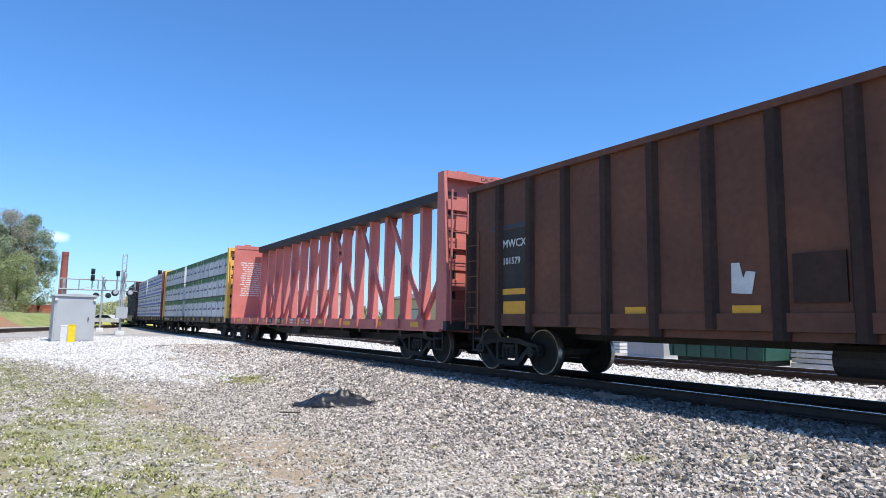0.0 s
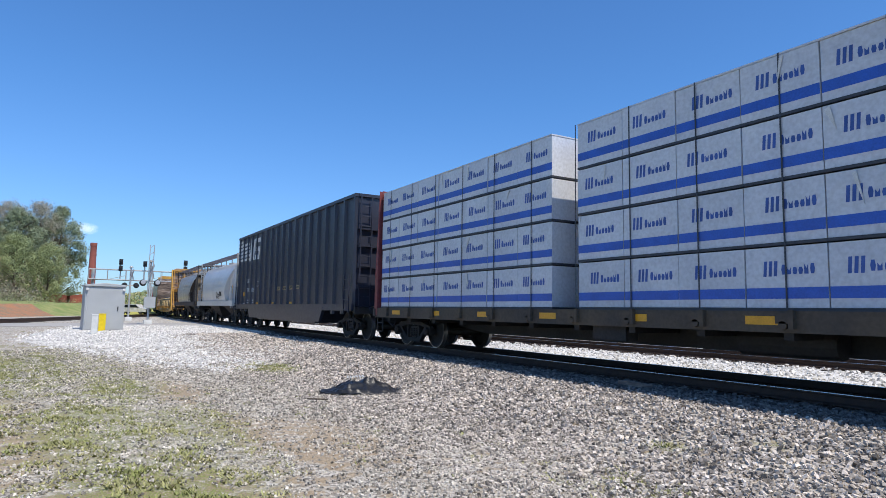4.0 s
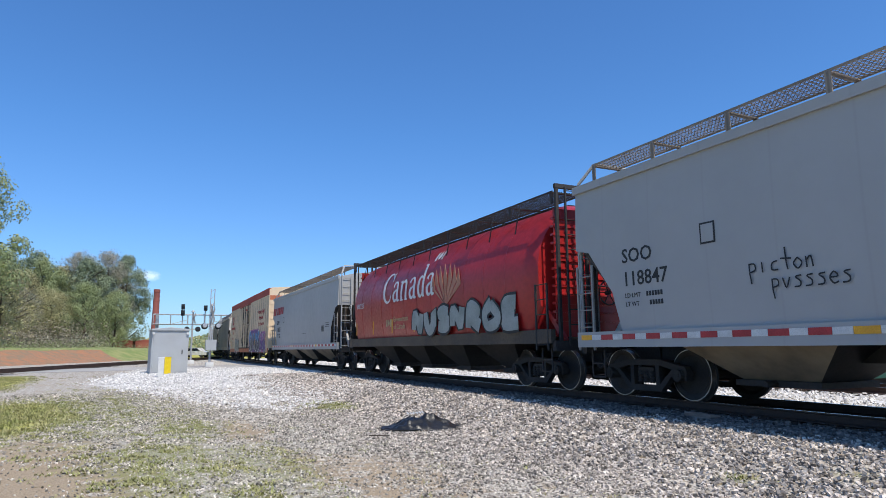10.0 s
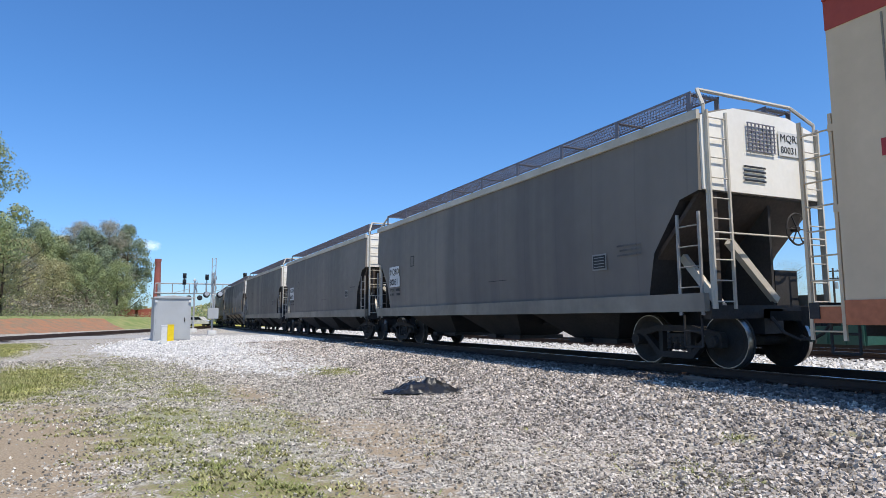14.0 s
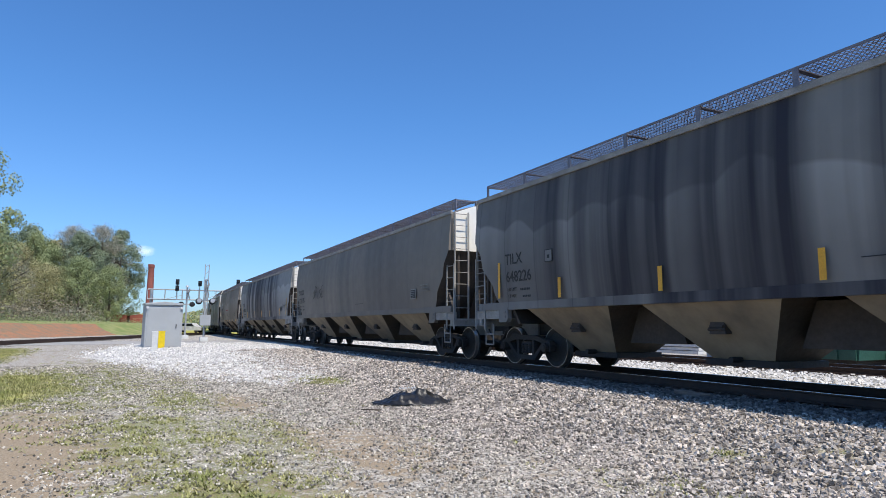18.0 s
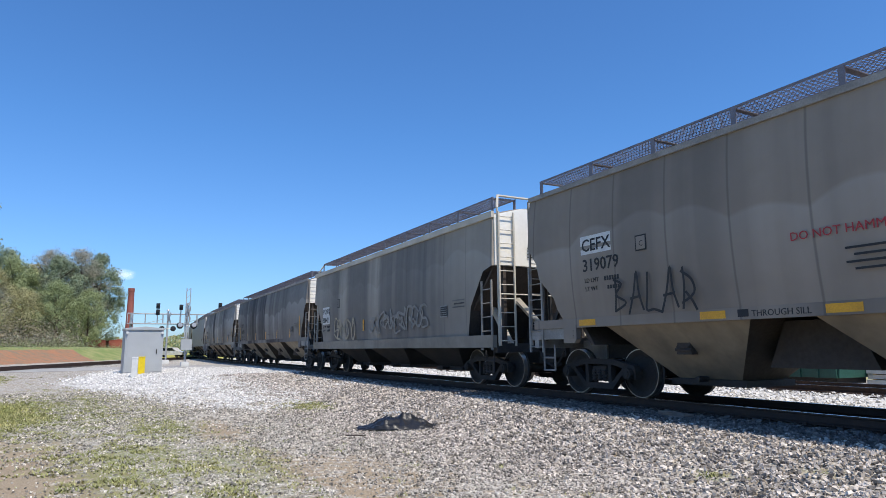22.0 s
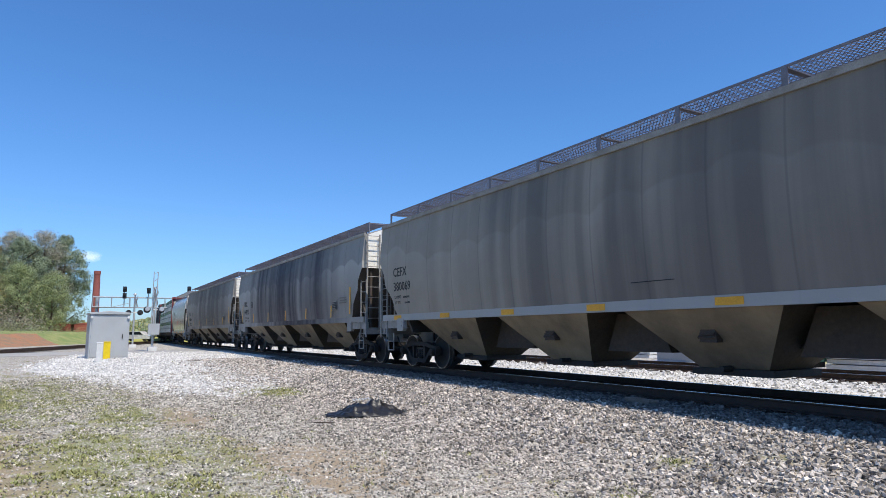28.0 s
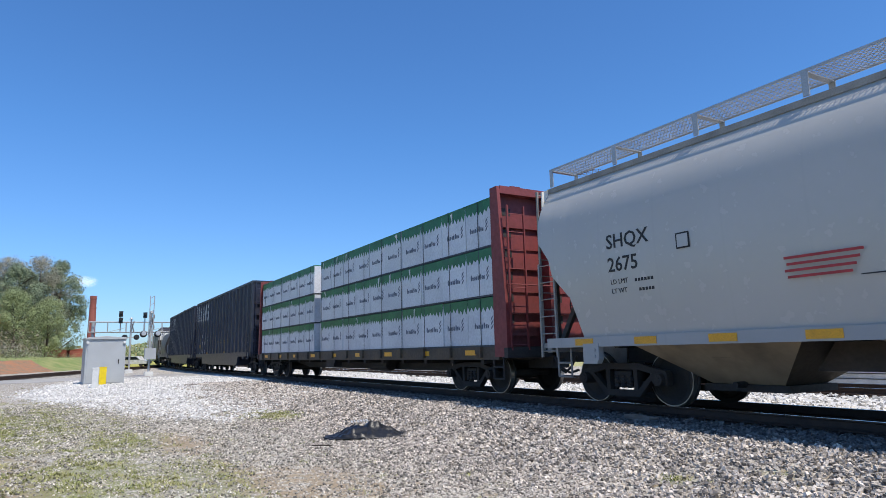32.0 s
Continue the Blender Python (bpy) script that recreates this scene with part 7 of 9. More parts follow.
# ---- ground ----
def ground_material():
    m = bpy.data.materials.new("gravel_dirt_and_weeds")
    m.use_nodes = True
    n, l = m.node_tree.nodes, m.node_tree.links
    b = n["Principled BSDF"]
    co = n.new("ShaderNodeTexCoord")
    zone = n.new("ShaderNodeVertexColor")
    zone.layer_name = "zone"
    sep = n.new("ShaderNodeSeparateColor")
    l.new(zone.outputs[0], sep.inputs[0])

    def tex(kind, s, detail=6.0):
        t = n.new(kind)
        t.inputs["Scale"].default_value = s
        if kind.endswith("Noise"):
            t.inputs["Detail"].default_value = detail
        l.new(co.outputs["Object"], t.inputs["Vector"])
        return t

    def rng(src, a, z):
        r = n.new("ShaderNodeMapRange")
        r.inputs[1].default_value, r.inputs[2].default_value = a, z
        l.new(src, r.inputs[0])
        return r.outputs[0]

    def mix(f, a, z, mode="MIX"):
        x = n.new("ShaderNodeMix")
        x.data_type, x.blend_type = "RGBA", mode
        for v, k in ((f, 0), (a, 6), (z, 7)):
            if isinstance(v, (int, float)):
                x.inputs[k].default_value = v
            elif isinstance(v, tuple):
                x.inputs[k].default_value = (*v, 1)
            else:
                l.new(v, x.inputs[k])
        return x.outputs[2]

    def math_(op, a, z):
        x = n.new("ShaderNodeMath")
        x.operation, x.use_clamp = op, True
        for v, k in ((a, 0), (z, 1)):
            if isinstance(v, (int, float)):
                x.inputs[k].default_value = v
            else:
                l.new(v, x.inputs[k])
        return x.outputs[0]

    chips = tex("ShaderNodeTexVoronoi", 34.0)
    big = tex("ShaderNodeTexNoise", 0.9)
    mid = tex("ShaderNodeTexNoise", 5.0)
    fine = tex("ShaderNodeTexNoise", 45.0)
    shade = n.new("ShaderNodeSeparateColor")
    l.new(chips.outputs["Color"], shade.inputs[0])
    gravel = mix(shade.outputs[0], (0.16, 0.142, 0.118), (0.60, 0.55, 0.475))
    soil = mix(rng(fine.outputs["Fac"], 0.3, 0.7), (0.22, 0.155, 0.09), (0.42, 0.33, 0.215))
    bare = math_("MULTIPLY", rng(math_("ADD", mid.outputs["Fac"], math_("MULTIPLY", zone.outputs[1], 0.40)), 0.52, 0.70), 0.9)
    col = mix(bare, gravel, soil)
    weed = mix(rng(fine.outputs["Fac"], 0.35, 0.65), (0.10, 0.14, 0.025), (0.25, 0.25, 0.075))
    wm = math_("MULTIPLY", rng(math_("ADD", math_("MULTIPLY", math_("ADD", big.outputs["Fac"], mid.outputs["Fac"]), 0.5), math_("MULTIPLY", sep.outputs[0], 0.22)), 0.54, 0.68), rng(fine.outputs["Fac"], 0.44, 0.52))
    col = mix(wm, col, weed)
    white = mix(shade.outputs[1], (0.47, 0.45, 0.42), (0.72, 0.695, 0.66))
    col = mix(rng(math_("ADD", sep.outputs[1], math_("MULTIPLY", math_("ADD", mid.outputs["Fac"], big.outputs["Fac"]), 0.45)), 0.60, 1.0), col, white)
    lawn = mix(rng(fine.outputs["Fac"], 0.3, 0.7), (0.32, 0.33, 0.06), (0.48, 0.43, 0.12))
    col = mix(rng(math_("ADD", sep.outputs[2], math_("MULTIPLY", mid.outputs["Fac"], 0.45)), 0.62, 0.85), col, lawn)
    l.new(col, b.inputs["Base Color"])
    b.inputs["Roughness"].default_value = 0.95
    bp = n.new("ShaderNodeBump")
    bp.inputs["Strength"].default_value, bp.inputs["Distance"].default_value = 0.7, 0.02
    l.new(chips.outputs["Distance"], bp.inputs["Height"])
    l.new(bp.outputs[0], b.inputs["Normal"])
    return m


def blob(x, y, cx, cy, rx, ry):
    return np.clip(1.4 - np.sqrt(((x - cx) / rx) ** 2 + ((y - cy) / ry) ** 2), 0, 1)


def zones(x, y):
    """Weed, white gravel and lawn weights at a place."""
    weed = np.maximum.reduce([blob(x, y, -6.3, 0.8, 1.9, 1.0), blob(x, y, -9.8, 0.4, 2.6, 1.1), 0.9 * blob(x, y, -13.5, 0.9, 2.2, 0.9), 0.5 * blob(x, y, -4.2, 4.4, 0.9, 0.5), 1.5 * blob(x, y, -17.0, 4.7, 1.9, 0.8), 0.8 * blob(x, y, -9, 1.6, 2.0, 0.6), 0.9 * blob(x, y, -18, -1, 6, 2.2), 0.9 * blob(x, y, -5.0, 5.9, 0.35, 0.22), 0.8 * blob(x, y, -4.2, 6.5, 0.3, 0.2)])
    d = np.minimum.reduce([(-4.6 * (x + 27) + 11 * (y + 2.1)) / 11.9, (-2.9 * (x + 16) - 3.0 * (y - 2.5)) / 4.17 + 1.1, (2.4 * (x + 27) + 16 * (y + 2.1)) / 16.2])
    spread = smooth_step(-0.1, 1.7, d) * smooth_step(9.0, 8.0, y) * (1 - 0.75 * smooth_step(-40, -46, x))
    white = np.maximum.reduce([spread, smooth_step(11.2, 12.0, y) * (1 - smooth_step(15.0, 19.0, y)) * (x > -120) * 0.9])
    lawn = np.maximum.reduce([blob(x, y, -17.5, -2.7, 4.2, 1.4), blob(x, y, -29, -4.9, 5, 1.3) * 0.9, smooth_step(-9, -16, y) * 0.9, smooth_step(24, 32, y) * 0.55, smooth_step(-75, -90, x) * 0.9])
    dirt = np.maximum.reduce([blob(x, y, -8.6, -1.7, 3.8, 1.6), 0.6 * blob(x, y, -4.5, 0.8, 2.0, 1.4), 0.5 * blob(x, y, -11, -1.5, 3, 1.2), 0.5 * blob(x, y, -7.5, 2.9, 1.6, 0.6), 0.7 * blob(x, y, -12.8, 1.9, 1.8, 0.45), 0.6 * blob(x, y, -8.5, 2.1, 1.5, 0.35), 0.6 * blob(x, y, -6.7, 2.5, 1.1, 0.3)])
    return weed, white, lawn, dirt


def build_ground():
    xs = np.concatenate([-np.geomspace(2600, 62, 26), np.arange(-60, 9.01, 0.3), np.geomspace(12, 2600, 24)])
    ys = np.concatenate([-np.geomspace(2600, 17, 26), np.arange(-15, 24.01, 0.3), np.geomspace(27, 2600, 26)])
    X, Y = np.meshgrid(xs, ys, indexing="ij")
    Z = ground_z(X, Y)
    near = (np.abs(X + 20) < 45) & (Y < 8) & (Y > -16)
    bumps = np.array([noise.noise((x * 0.6, y * 0.6, 0)) * 0.016 + noise.noise((x * 1.6, y * 1.6, 4)) * 0.006 for x, y in zip(X[near], Y[near])])
    Z[near] += bumps * (1 - smooth_step(6.0, 8.0, Y[near]))
    ni, nj = X.shape
    me = bpy.data.meshes.new("ground")
    idx = np.arange(ni * nj).reshape(ni, nj)
    faces = np.stack([idx[:-1, :-1], idx[1:, :-1], idx[1:, 1:], idx[:-1, 1:]], -1).reshape(-1, 4)
    me.from_pydata(np.stack([X, Y, Z], -1).reshape(-1, 3).tolist(), [], faces.tolist())
    w = zones(X.ravel(), Y.ravel())
    at = me.color_attributes.new("zone", "FLOAT_COLOR", "POINT")
    at.data.foreach_set("color", np.stack(w, -1).ravel())
    me.materials.append(ground_material())
    me.polygons.foreach_set("use_smooth", [True] * len(faces))
    tagged(new("ground", me), "pale gravel yard with weeds and dirt beside the tracks", "ground", kind="structure")


def scatter(name, label, mat_, places, sizes, seed, squash=0.7):
    """Many broken stones in one mesh: bent eight-cornered lumps, each turned its own way."""
    rng = np.random.default_rng(seed)
    n = len(places)
    base = np.array([(x, y, z) for z in (-1, 1) for y in (-1, 1) for x in (-1, 1)], float)
    v = base[None] * rng.uniform(0.40, 1.0, (n, 8, 3))
    v[:, :, 1] *= rng.uniform(0.55, 0.95, (n, 1))
    v[:, :, 2] *= squash
    a, e = rng.uniform(0, math.tau, n), rng.uniform(-0.8, 0.8, n)
    ca, sa, ce, se = np.cos(a), np.sin(a), np.cos(e), np.sin(e)
    x, y, z = v[..., 0], v[..., 1], v[..., 2]
    x, z = x * ce[:, None] + z * se[:, None], z * ce[:, None] - x * se[:, None]
    x, y = x * ca[:, None] - y * sa[:, None], x * sa[:, None] + y * ca[:, None]
    v = np.stack([x, y, z], -1) * np.asarray(sizes)[:, None, None] + np.asarray(places)[:, None, :]
    q = np.array([(0, 2, 3, 1), (4, 5, 7, 6), (0, 1, 5, 4), (2, 6, 7, 3), (0, 4, 6, 2), (1, 3, 7, 5)])
    faces = (q[None] + 8 * np.arange(n)[:, None, None]).reshape(-1, 4)
    me = bpy.data.meshes.new(name)
    me.vertices.add(8 * n)
    me.vertices.foreach_set("co", v.ravel())
    me.loops.add(faces.size)
    me.loops.foreach_set("vertex_index", faces.ravel())
    me.polygons.add(len(faces))
    me.polygons.foreach_set("loop_start", np.arange(len(faces)) * 4)
    me.update(calc_edges=True)
    me.shade_flat()
    me.materials.append(mat_)
    return tagged(new(name, me), label, "stones", kind="stuff")


def build_stones():
    rng = np.random.default_rng(3)

    def band(n, x0, x1, y0, y1, power=1.6):
        """Places, thicker towards the viewer."""
        u = rng.random(n) ** power
        x = x1 + (x0 - x1) * u
        y = rng.uniform(y0, y1, n)
        return x, y

    def put(x, y, s, lift=0.25):
        return np.stack([x, y, ground_z(x, y) + s * lift * rng.uniform(0.2, 2.6, len(x))], -1)

    x, y = band(130000, -30, 3, 2.2, 8.6)
    s = rng.uniform(0.011, 0.033, len(x)) * (1 + 0.03 * np.abs(x + 5)) * (0.7 + 0.3 * smooth_step(3.5, 6.0, y))
    keep = rng.random(len(x)) < smooth_step(2.4, 5.0, y + 0.05 * (x + 8)) * (1 - 0.75 * zones(x, y)[0])
    at = put(x, y, s, 0.32)
    # darker stones past this line: brake dust, and the train's shade painted in
    toned = y + rng.normal(0, 0.12, len(x)) > 7.75
    scatter("track_ballast", "loose grey and tan ballast stones on the shoulder", STONE, at[keep & ~toned], s[keep & ~toned], 4)
    scatter("dusty_ballast", "ballast stones darkened by brake dust and painted train shade beside the rail", STONE_DUST_SHADE, at[keep & toned], s[keep & toned], 14)
    x, y = band(9000, -60, 2, 8.5, 11.0)
    s = rng.uniform(0.03, 0.06, len(x))
    scatter("bed_ballast", "grey ballast stones between the ties", STONE_DUST_SHADE, put(x, y, s, 0.0), s, 5)
    x, y = band(14000, -70, 2, 11.0, 18.5)
    s = rng.uniform(0.03, 0.065, len(x))
    scatter("pale_ballast", "pale crushed ballast between the two tracks", STONE_WHITE, put(x, y, s, 0.1), s, 6)
    x, y = band(95000, -24, -2.5, -4.5, 5.0, 1.25)
    s = rng.uniform(0.006, 0.018, len(x)) * (1 + 0.03 * np.abs(x + 4))
    weed, white, lawn, dirt = zones(x, y)
    clump = np.array([noise.noise((a * 1.1, b * 1.1, 5)) for a, b in zip(x, y)])
    keep = rng.random(len(x)) < np.clip(0.84 - 0.8 * dirt - 0.3 * weed - lawn + 0.6 * clump + 0.25 * smooth_step(1.0, 3.0, y), 0.05, 1)
    scatter("yard_gravel", "tan and grey chippings strewn over the yard", STONE_FINE, put(x, y, s, 0.3)[keep], s[keep], 7)
    x, y = rng.uniform(-42, -15.5, 40000), rng.uniform(-2.5, 8.3, 40000)
    patch = np.array([noise.noise((a * 0.7, b * 1.4, 2)) for a, b in zip(x, y)])
    ok = rng.random(40000) < zones(x, y)[1] * smooth_step(-46, -34, x) * smooth_step(-0.6, 0.0, patch)
    s = rng.uniform(0.02, 0.055, len(x))
    scatter("white_gravel_heap", "spread of bright white crushed stone by the case", STONE_WHITE, put(x, y, s, 0.2)[ok], s[ok], 8)


def build_weeds():
    """Tufts of thin blades on the yard."""
    rng = np.random.default_rng(11)
    x, y = rng.uniform(-34, -3.5, 120000), rng.uniform(-6, 6.5, 120000)
    w, _, lawn, _ = zones(x, y)
    spot = np.array([noise.noise((a * 2.2, b * 2.2, 7)) for a, b in zip(x, y)])
    keep = (rng.random(len(x)) < 1.2 * w * smooth_step(-0.15, 0.2, spot) + 0.8 * lawn) | ((spot > 0.42) & (rng.random(len(x)) < 0.25))
    x, y, lawn, w = x[keep], y[keep], lawn[keep], w[keep]
    n, k = len(x), 4
    v, f = [], []
    z = ground_z(x, y)
    for i in range(n):
        hgt = rng.uniform(0.012, 0.038) * (1 + 1.2 * lawn[i] + 0.8 * max(0.0, w[i] - 0.6))
        for j in range(k):
            a = rng.uniform(0, math.tau)
            dx, dy = 0.05 * math.cos(a), 0.05 * math.sin(a)
            o = len(v)
            bx, by = x[i] + rng.uniform(-0.04, 0.04), y[i] + rng.uniform(-0.04, 0.04)
            v += [(bx - dy * 0.22, by + dx * 0.22, z[i] - 0.005), (bx + dy * 0.22, by - dx * 0.22, z[i] - 0.005), (bx + dx, by + dy, z[i] + hgt)]
            f.append((o, o + 1, o + 2))
    me = bpy.data.meshes.new("weeds")
    me.from_pydata(v, [], f)
    me.materials.append(GRASS)
    tagged(new("weeds", me), "low green and yellowing weeds in the gravel", "grass", kind="stuff")


# ---- tracks ----
def build_track(name, label, off, u0, u1, tie_u0):
    tr = tagged(new(name), label, "track", kind="structure")
    us = np.concatenate([np.arange(u0, BEND_X, 6.0), np.array([BEND_X, -20.0, 0.0, u1])])
    prof = [(-0.07, 0), (0.07, 0), (0.07, 0.015), (0.012, 0.035), (0.012, 0.12), (0.035, 0.13), (0.035, 0.150), (-0.035, 0.150), (-0.035, 0.13), (-0.012, 0.12), (-0.012, 0.035), (-0.07, 0.015)]
    for side in (-0.7525, 0.7525):
        rail, head = Shape(), Shape()
        rings, tops = [], []
        for u in us:
            rings.append([(*along(u, off + side + a)[:2], RAIL_Z - 0.152 + b) for a, b in prof])
            tops.append([(*along(u, off + side + a)[:2], RAIL_Z - b) for a, b in ((-0.028, 0.0015), (0.028, 0.0015), (0.028, -0.0005), (-0.028, -0.0005))])
        r = part("rail", rail.loft(rings), RAIL_SIDE, tr, "rusty steel rail with polished head")
        part("railhead", head.loft(tops), RAIL_TOP, r)
    tie = Shape().box(-0.115, 0.115, -1.3, 1.3, -0.17, 0).mesh("tie", TIE)
    plate = Shape()
    for y in (-0.7525, 0.7525):
        plate.box(-0.09, 0.09, y - 0.19, y + 0.19, 0.0, 0.012)
        for dx, dy in ((-0.06, -0.12), (0.06, 0.12), (-0.06, 0.11), (0.06, -0.11)):
            plate.box(dx - 0.012, dx + 0.012, y + dy - 0.012, y + dy + 0.012, 0.012, 0.04)
    plate = plate.mesh("tie_plates", RAIL_SIDE)
    u = u1 - 0.3
    k = 0
    while u > tie_u0:
        x, y, a = along(u, off)
        t = part("tie", tie, None, tr)
        t.matrix_basis = pose(x, y, RAIL_Z - 0.166 - 0.004 * (k % 3), 0, 0, math.degrees(a) + 1.2 * math.sin(k * 2.1))
        if u > -30:
            p = part("tie_plates", plate, None, t)
        u -= 0.53
        k += 1


def build_side_track():
    """A line that comes in from one side at a flat angle and reaches the crossing."""
    tr = tagged(new("side_track"), "rusty side track on dark ties before a clay bank", "track", kind="structure")
    a, b = Vector((-28.0, -10.2, 0)), Vector((-96.0, 11.4, 0))
    d = (b - a).normalized()
    s = Vector((-d.y, d.x, 0))
    for off in (-0.75, 0.75):
        r = Shape()
        p, q = a + s * off, b + s * off
        r.beam((p.x, p.y, 0.50), (q.x, q.y, 0.50), 0.07, 0.15)
        part("rail", r, RAIL_SIDE, tr)
    bed = Shape()
    pts = [a - s * 1.9, a + s * 1.9, b + s * 1.9, b - s * 1.9]
    bed.prism([(p.x, p.y) for p in pts], 0.30, 0.40, "z")
    part("bed", bed, BLACK_STEEL, tr, "dark stained ballast")
    tie = Shape().box(-0.115, 0.115, -1.3, 1.3, -0.12, 0).mesh("tie", TIE)
    for k in range(int((b - a).length / 0.55)):
        p = a + d * (0.55 * k)
        t = part("tie", tie, None, tr)
        t.matrix_basis = pose(p.x, p.y, 0.425, 0, 0, math.degrees(math.atan2(d.y, d.x)))


# ---- things by the line ----
def rounded(ob, width=0.012, seg=2):
    b = ob.modifiers.new("edges", "BEVEL")
    b.width, b.segments, b.limit_method = width, seg, "ANGLE"
    return ob


def equipment_case():
    x, y, z = -33.9, 1.42, 0.37
    c = thing("equipment_case", "tall grey steel signal equipment case on a gravel pad", "cabinet", at=pose(x, y, z, 0, 0, 4))
    rounded(part("body", Shape().box(-0.7, 0.7, -0.82, 0.82, 0.06, 2.06), CASE_GREY, c))
    rounded(part("roof", Shape().prism([(-0.86, 2.06), (0.86, 2.06), (0.86, 2.14), (0.0, 2.22), (-0.86, 2.14)], -0.78, 0.78, "x"), CASE_GREY, c, "slightly pitched overhanging lid"))
    part("plinth", Shape().box(-0.64, 0.64, -0.76, 0.76, -0.25, 0.06), BLACK_STEEL, c)
    for yy in (-0.76, 0.76):
        part("lamp_ball", Shape().tube((0.70, yy, 1.93), (0.80, yy, 1.93), 0.06, 12), INK_WHITE, c)
    d = part("door", Shape().box(0.70, 0.716, -0.74, 0.74, 0.12, 1.98), CASE_GREY, c)
    part("handle", Shape().box(0.716, 0.75, 0.52, 0.56, 0.95, 1.15), BLACK_STEEL, d)
    for zz in (0.4, 1.05, 1.7):
        part("hinge", Shape().tube((0.72, -0.75, zz - 0.07), (0.72, -0.75, zz + 0.07), 0.018, 8), CASE_GREY, d)


def markers():
    for n, m, x, y, tilt, lab in (("marker_post", POST_YELLOW, -32.4, 1.37, 0, "short yellow plastic cable marker post"), ("marker_post", POST_WHITE, -29.9, 1.0, 7, "leaning short white plastic marker post")):
        c = thing(n, lab, "post", at=pose(x, y, 0.34, 0, tilt, 0))
        w = 0.14 if m is POST_YELLOW else 0.11
        part("post", Shape().prism([(-w, -0.05), (w, -0.05), (w, 0.05), (-w, 0.05)], -0.1, 0.82, "z"), m, c).rotation_euler = (0, 0, radians(90))
        part("cap", Shape().prism([(-w - 0.01, -0.06), (w + 0.01, -0.06), (w + 0.01, 0.06), (-w - 0.01, 0.06)], 0.82, 0.86, "z"), m, c).rotation_euler = (0, 0, radians(90))


def crossing_mast(x, y, z, tall, label, case=True, seed=0):
    c = thing("crossing_signal", label, "signal", "crossing signals", at=pose(x, y, z))
    part("mast", Shape().tube((0, 0, 0), (0, 0, tall), 0.07, 10), GALV, c)
    part("base", Shape().prism([(-0.25, -0.25), (0.25, -0.25), (0.25, 0.25), (-0.25, 0.25)], -0.1, 0.28, "z"), INK_WHITE, c)
    for a in (42, -42):
        b = part("crossbuck_blade", Shape().box(0.08, 0.10, -0.62, 0.62, -0.11, 0.11), GALV, c, "crossbuck blade seen edge-on")
        b.matrix_basis = pose(0, 0.0, tall - 0.55, a, 0, 70)
    lamps = []
    for yy in (-0.42, 0.42):
        h = part("flasher", Shape().tube((0.05, yy, tall * 0.66), (0.16, yy, tall * 0.66), 0.21, 16), SIGNAL_BLACK, c)
        part("hood", Shape().tube((0.16, yy, tall * 0.66 + 0.02), (0.46, yy, tall * 0.66 + 0.05), 0.14, 12), GALV if case else SIGNAL_BLACK, h)
        part("lens", Shape().tube((0.155, yy, tall * 0.66), (0.175, yy, tall * 0.66), 0.12, 12), INK_RED, h)
    part("cross_arm", Shape().tube((0.05, -0.5, tall * 0.66), (0.05, 0.5, tall * 0.66), 0.03, 8), GALV, c)
    part("bell", Shape().tube((0, 0, tall), (0, 0, tall + 0.14), 0.16, 12, 0.05), GALV, c)
    if case:
        part("relay_case", Shape().box(0.1, 0.45, -0.32, 0.34, 1.05, 1.75), CASE_GREY, c, "grey relay box on the mast")
        arm = Shape()
        for yy in (-0.12, 0.12):
            arm.beam((0.0, yy, 1.5), (0.25, yy, tall + 1.1), 0.05, 0.07)
        for k in range(7):
            arm.beam((0.03 + 0.03 * k, -0.12, 2.2 + 0.45 * k), (0.05 + 0.03 * k, 0.12, 2.4 + 0.45 * k), 0.03, 0.03)
        part("raised_gate_arm", arm, GALV, c, "crossing gate arm raised upright")


def signal_bridge():
    x = -78.0
    c = thing("signal_bridge", "galvanised cantilever signal bridge with black signal heads", "signal bridge", at=pose(x, 0, 0.4))
    y0, y1, z0, z1 = 1.6, 16.0, 4.0, 5.1
    t = Shape()
    for yy in (-0.5, 0.5):
        for z in (z0, z1):
            t.tube((yy, y0, z), (yy, y1, z), 0.05, 6)
    part("walkway", t, GALV, c)
    br = Shape()
    for k in range(9):
        y = y0 + (y1 - y0) * k / 8
        for xx in (-0.5, 0.5):
            br.tube((xx, y, z0), (xx, y, z1), 0.035, 6)
        br.tube((-0.5, y, z0), (0.5, y, z0), 0.035, 6)
        if k < 8:
            br.tube((0.5, y, z0), (0.5, y + (y1 - y0) / 8, z0 + 0.5 * (k % 2)), 0.025, 5)
    part("lattice", br, GALV, c)
    for y in (2.0, 15.6):
        part("column", Shape().tube((0, y, -0.6), (0, y, z1), 0.16, 10), GALV, c)
    part("deck", Shape().box(-0.5, 0.5, y0, y1, z0 - 0.05, z0), GRATE, c)
    for y, tall in ((4.6, 6.0), (7.0, 5.9), (11.2, 6.2)):
        part("signal_mast", Shape().tube((0.45, y, z0), (0.45, y, tall + 0.2), 0.06, 8), GALV, c)
        for z in (tall - 0.05, tall - 0.75)[: 2 if y != 7.0 else 1]:
            h = part("signal_head", Shape().prism([(-0.14, z - 0.30), (0.14, z - 0.30), (0.14, z + 0.30), (-0.14, z + 0.30)], y - 0.19, y + 0.19), SIGNAL_BLACK, c)
            h.location.x = 0.65
            part("hood", Shape().tube((0.14, y, z + 0.12), (0.42, y, z + 0.14), 0.12, 10), SIGNAL_BLACK, h)


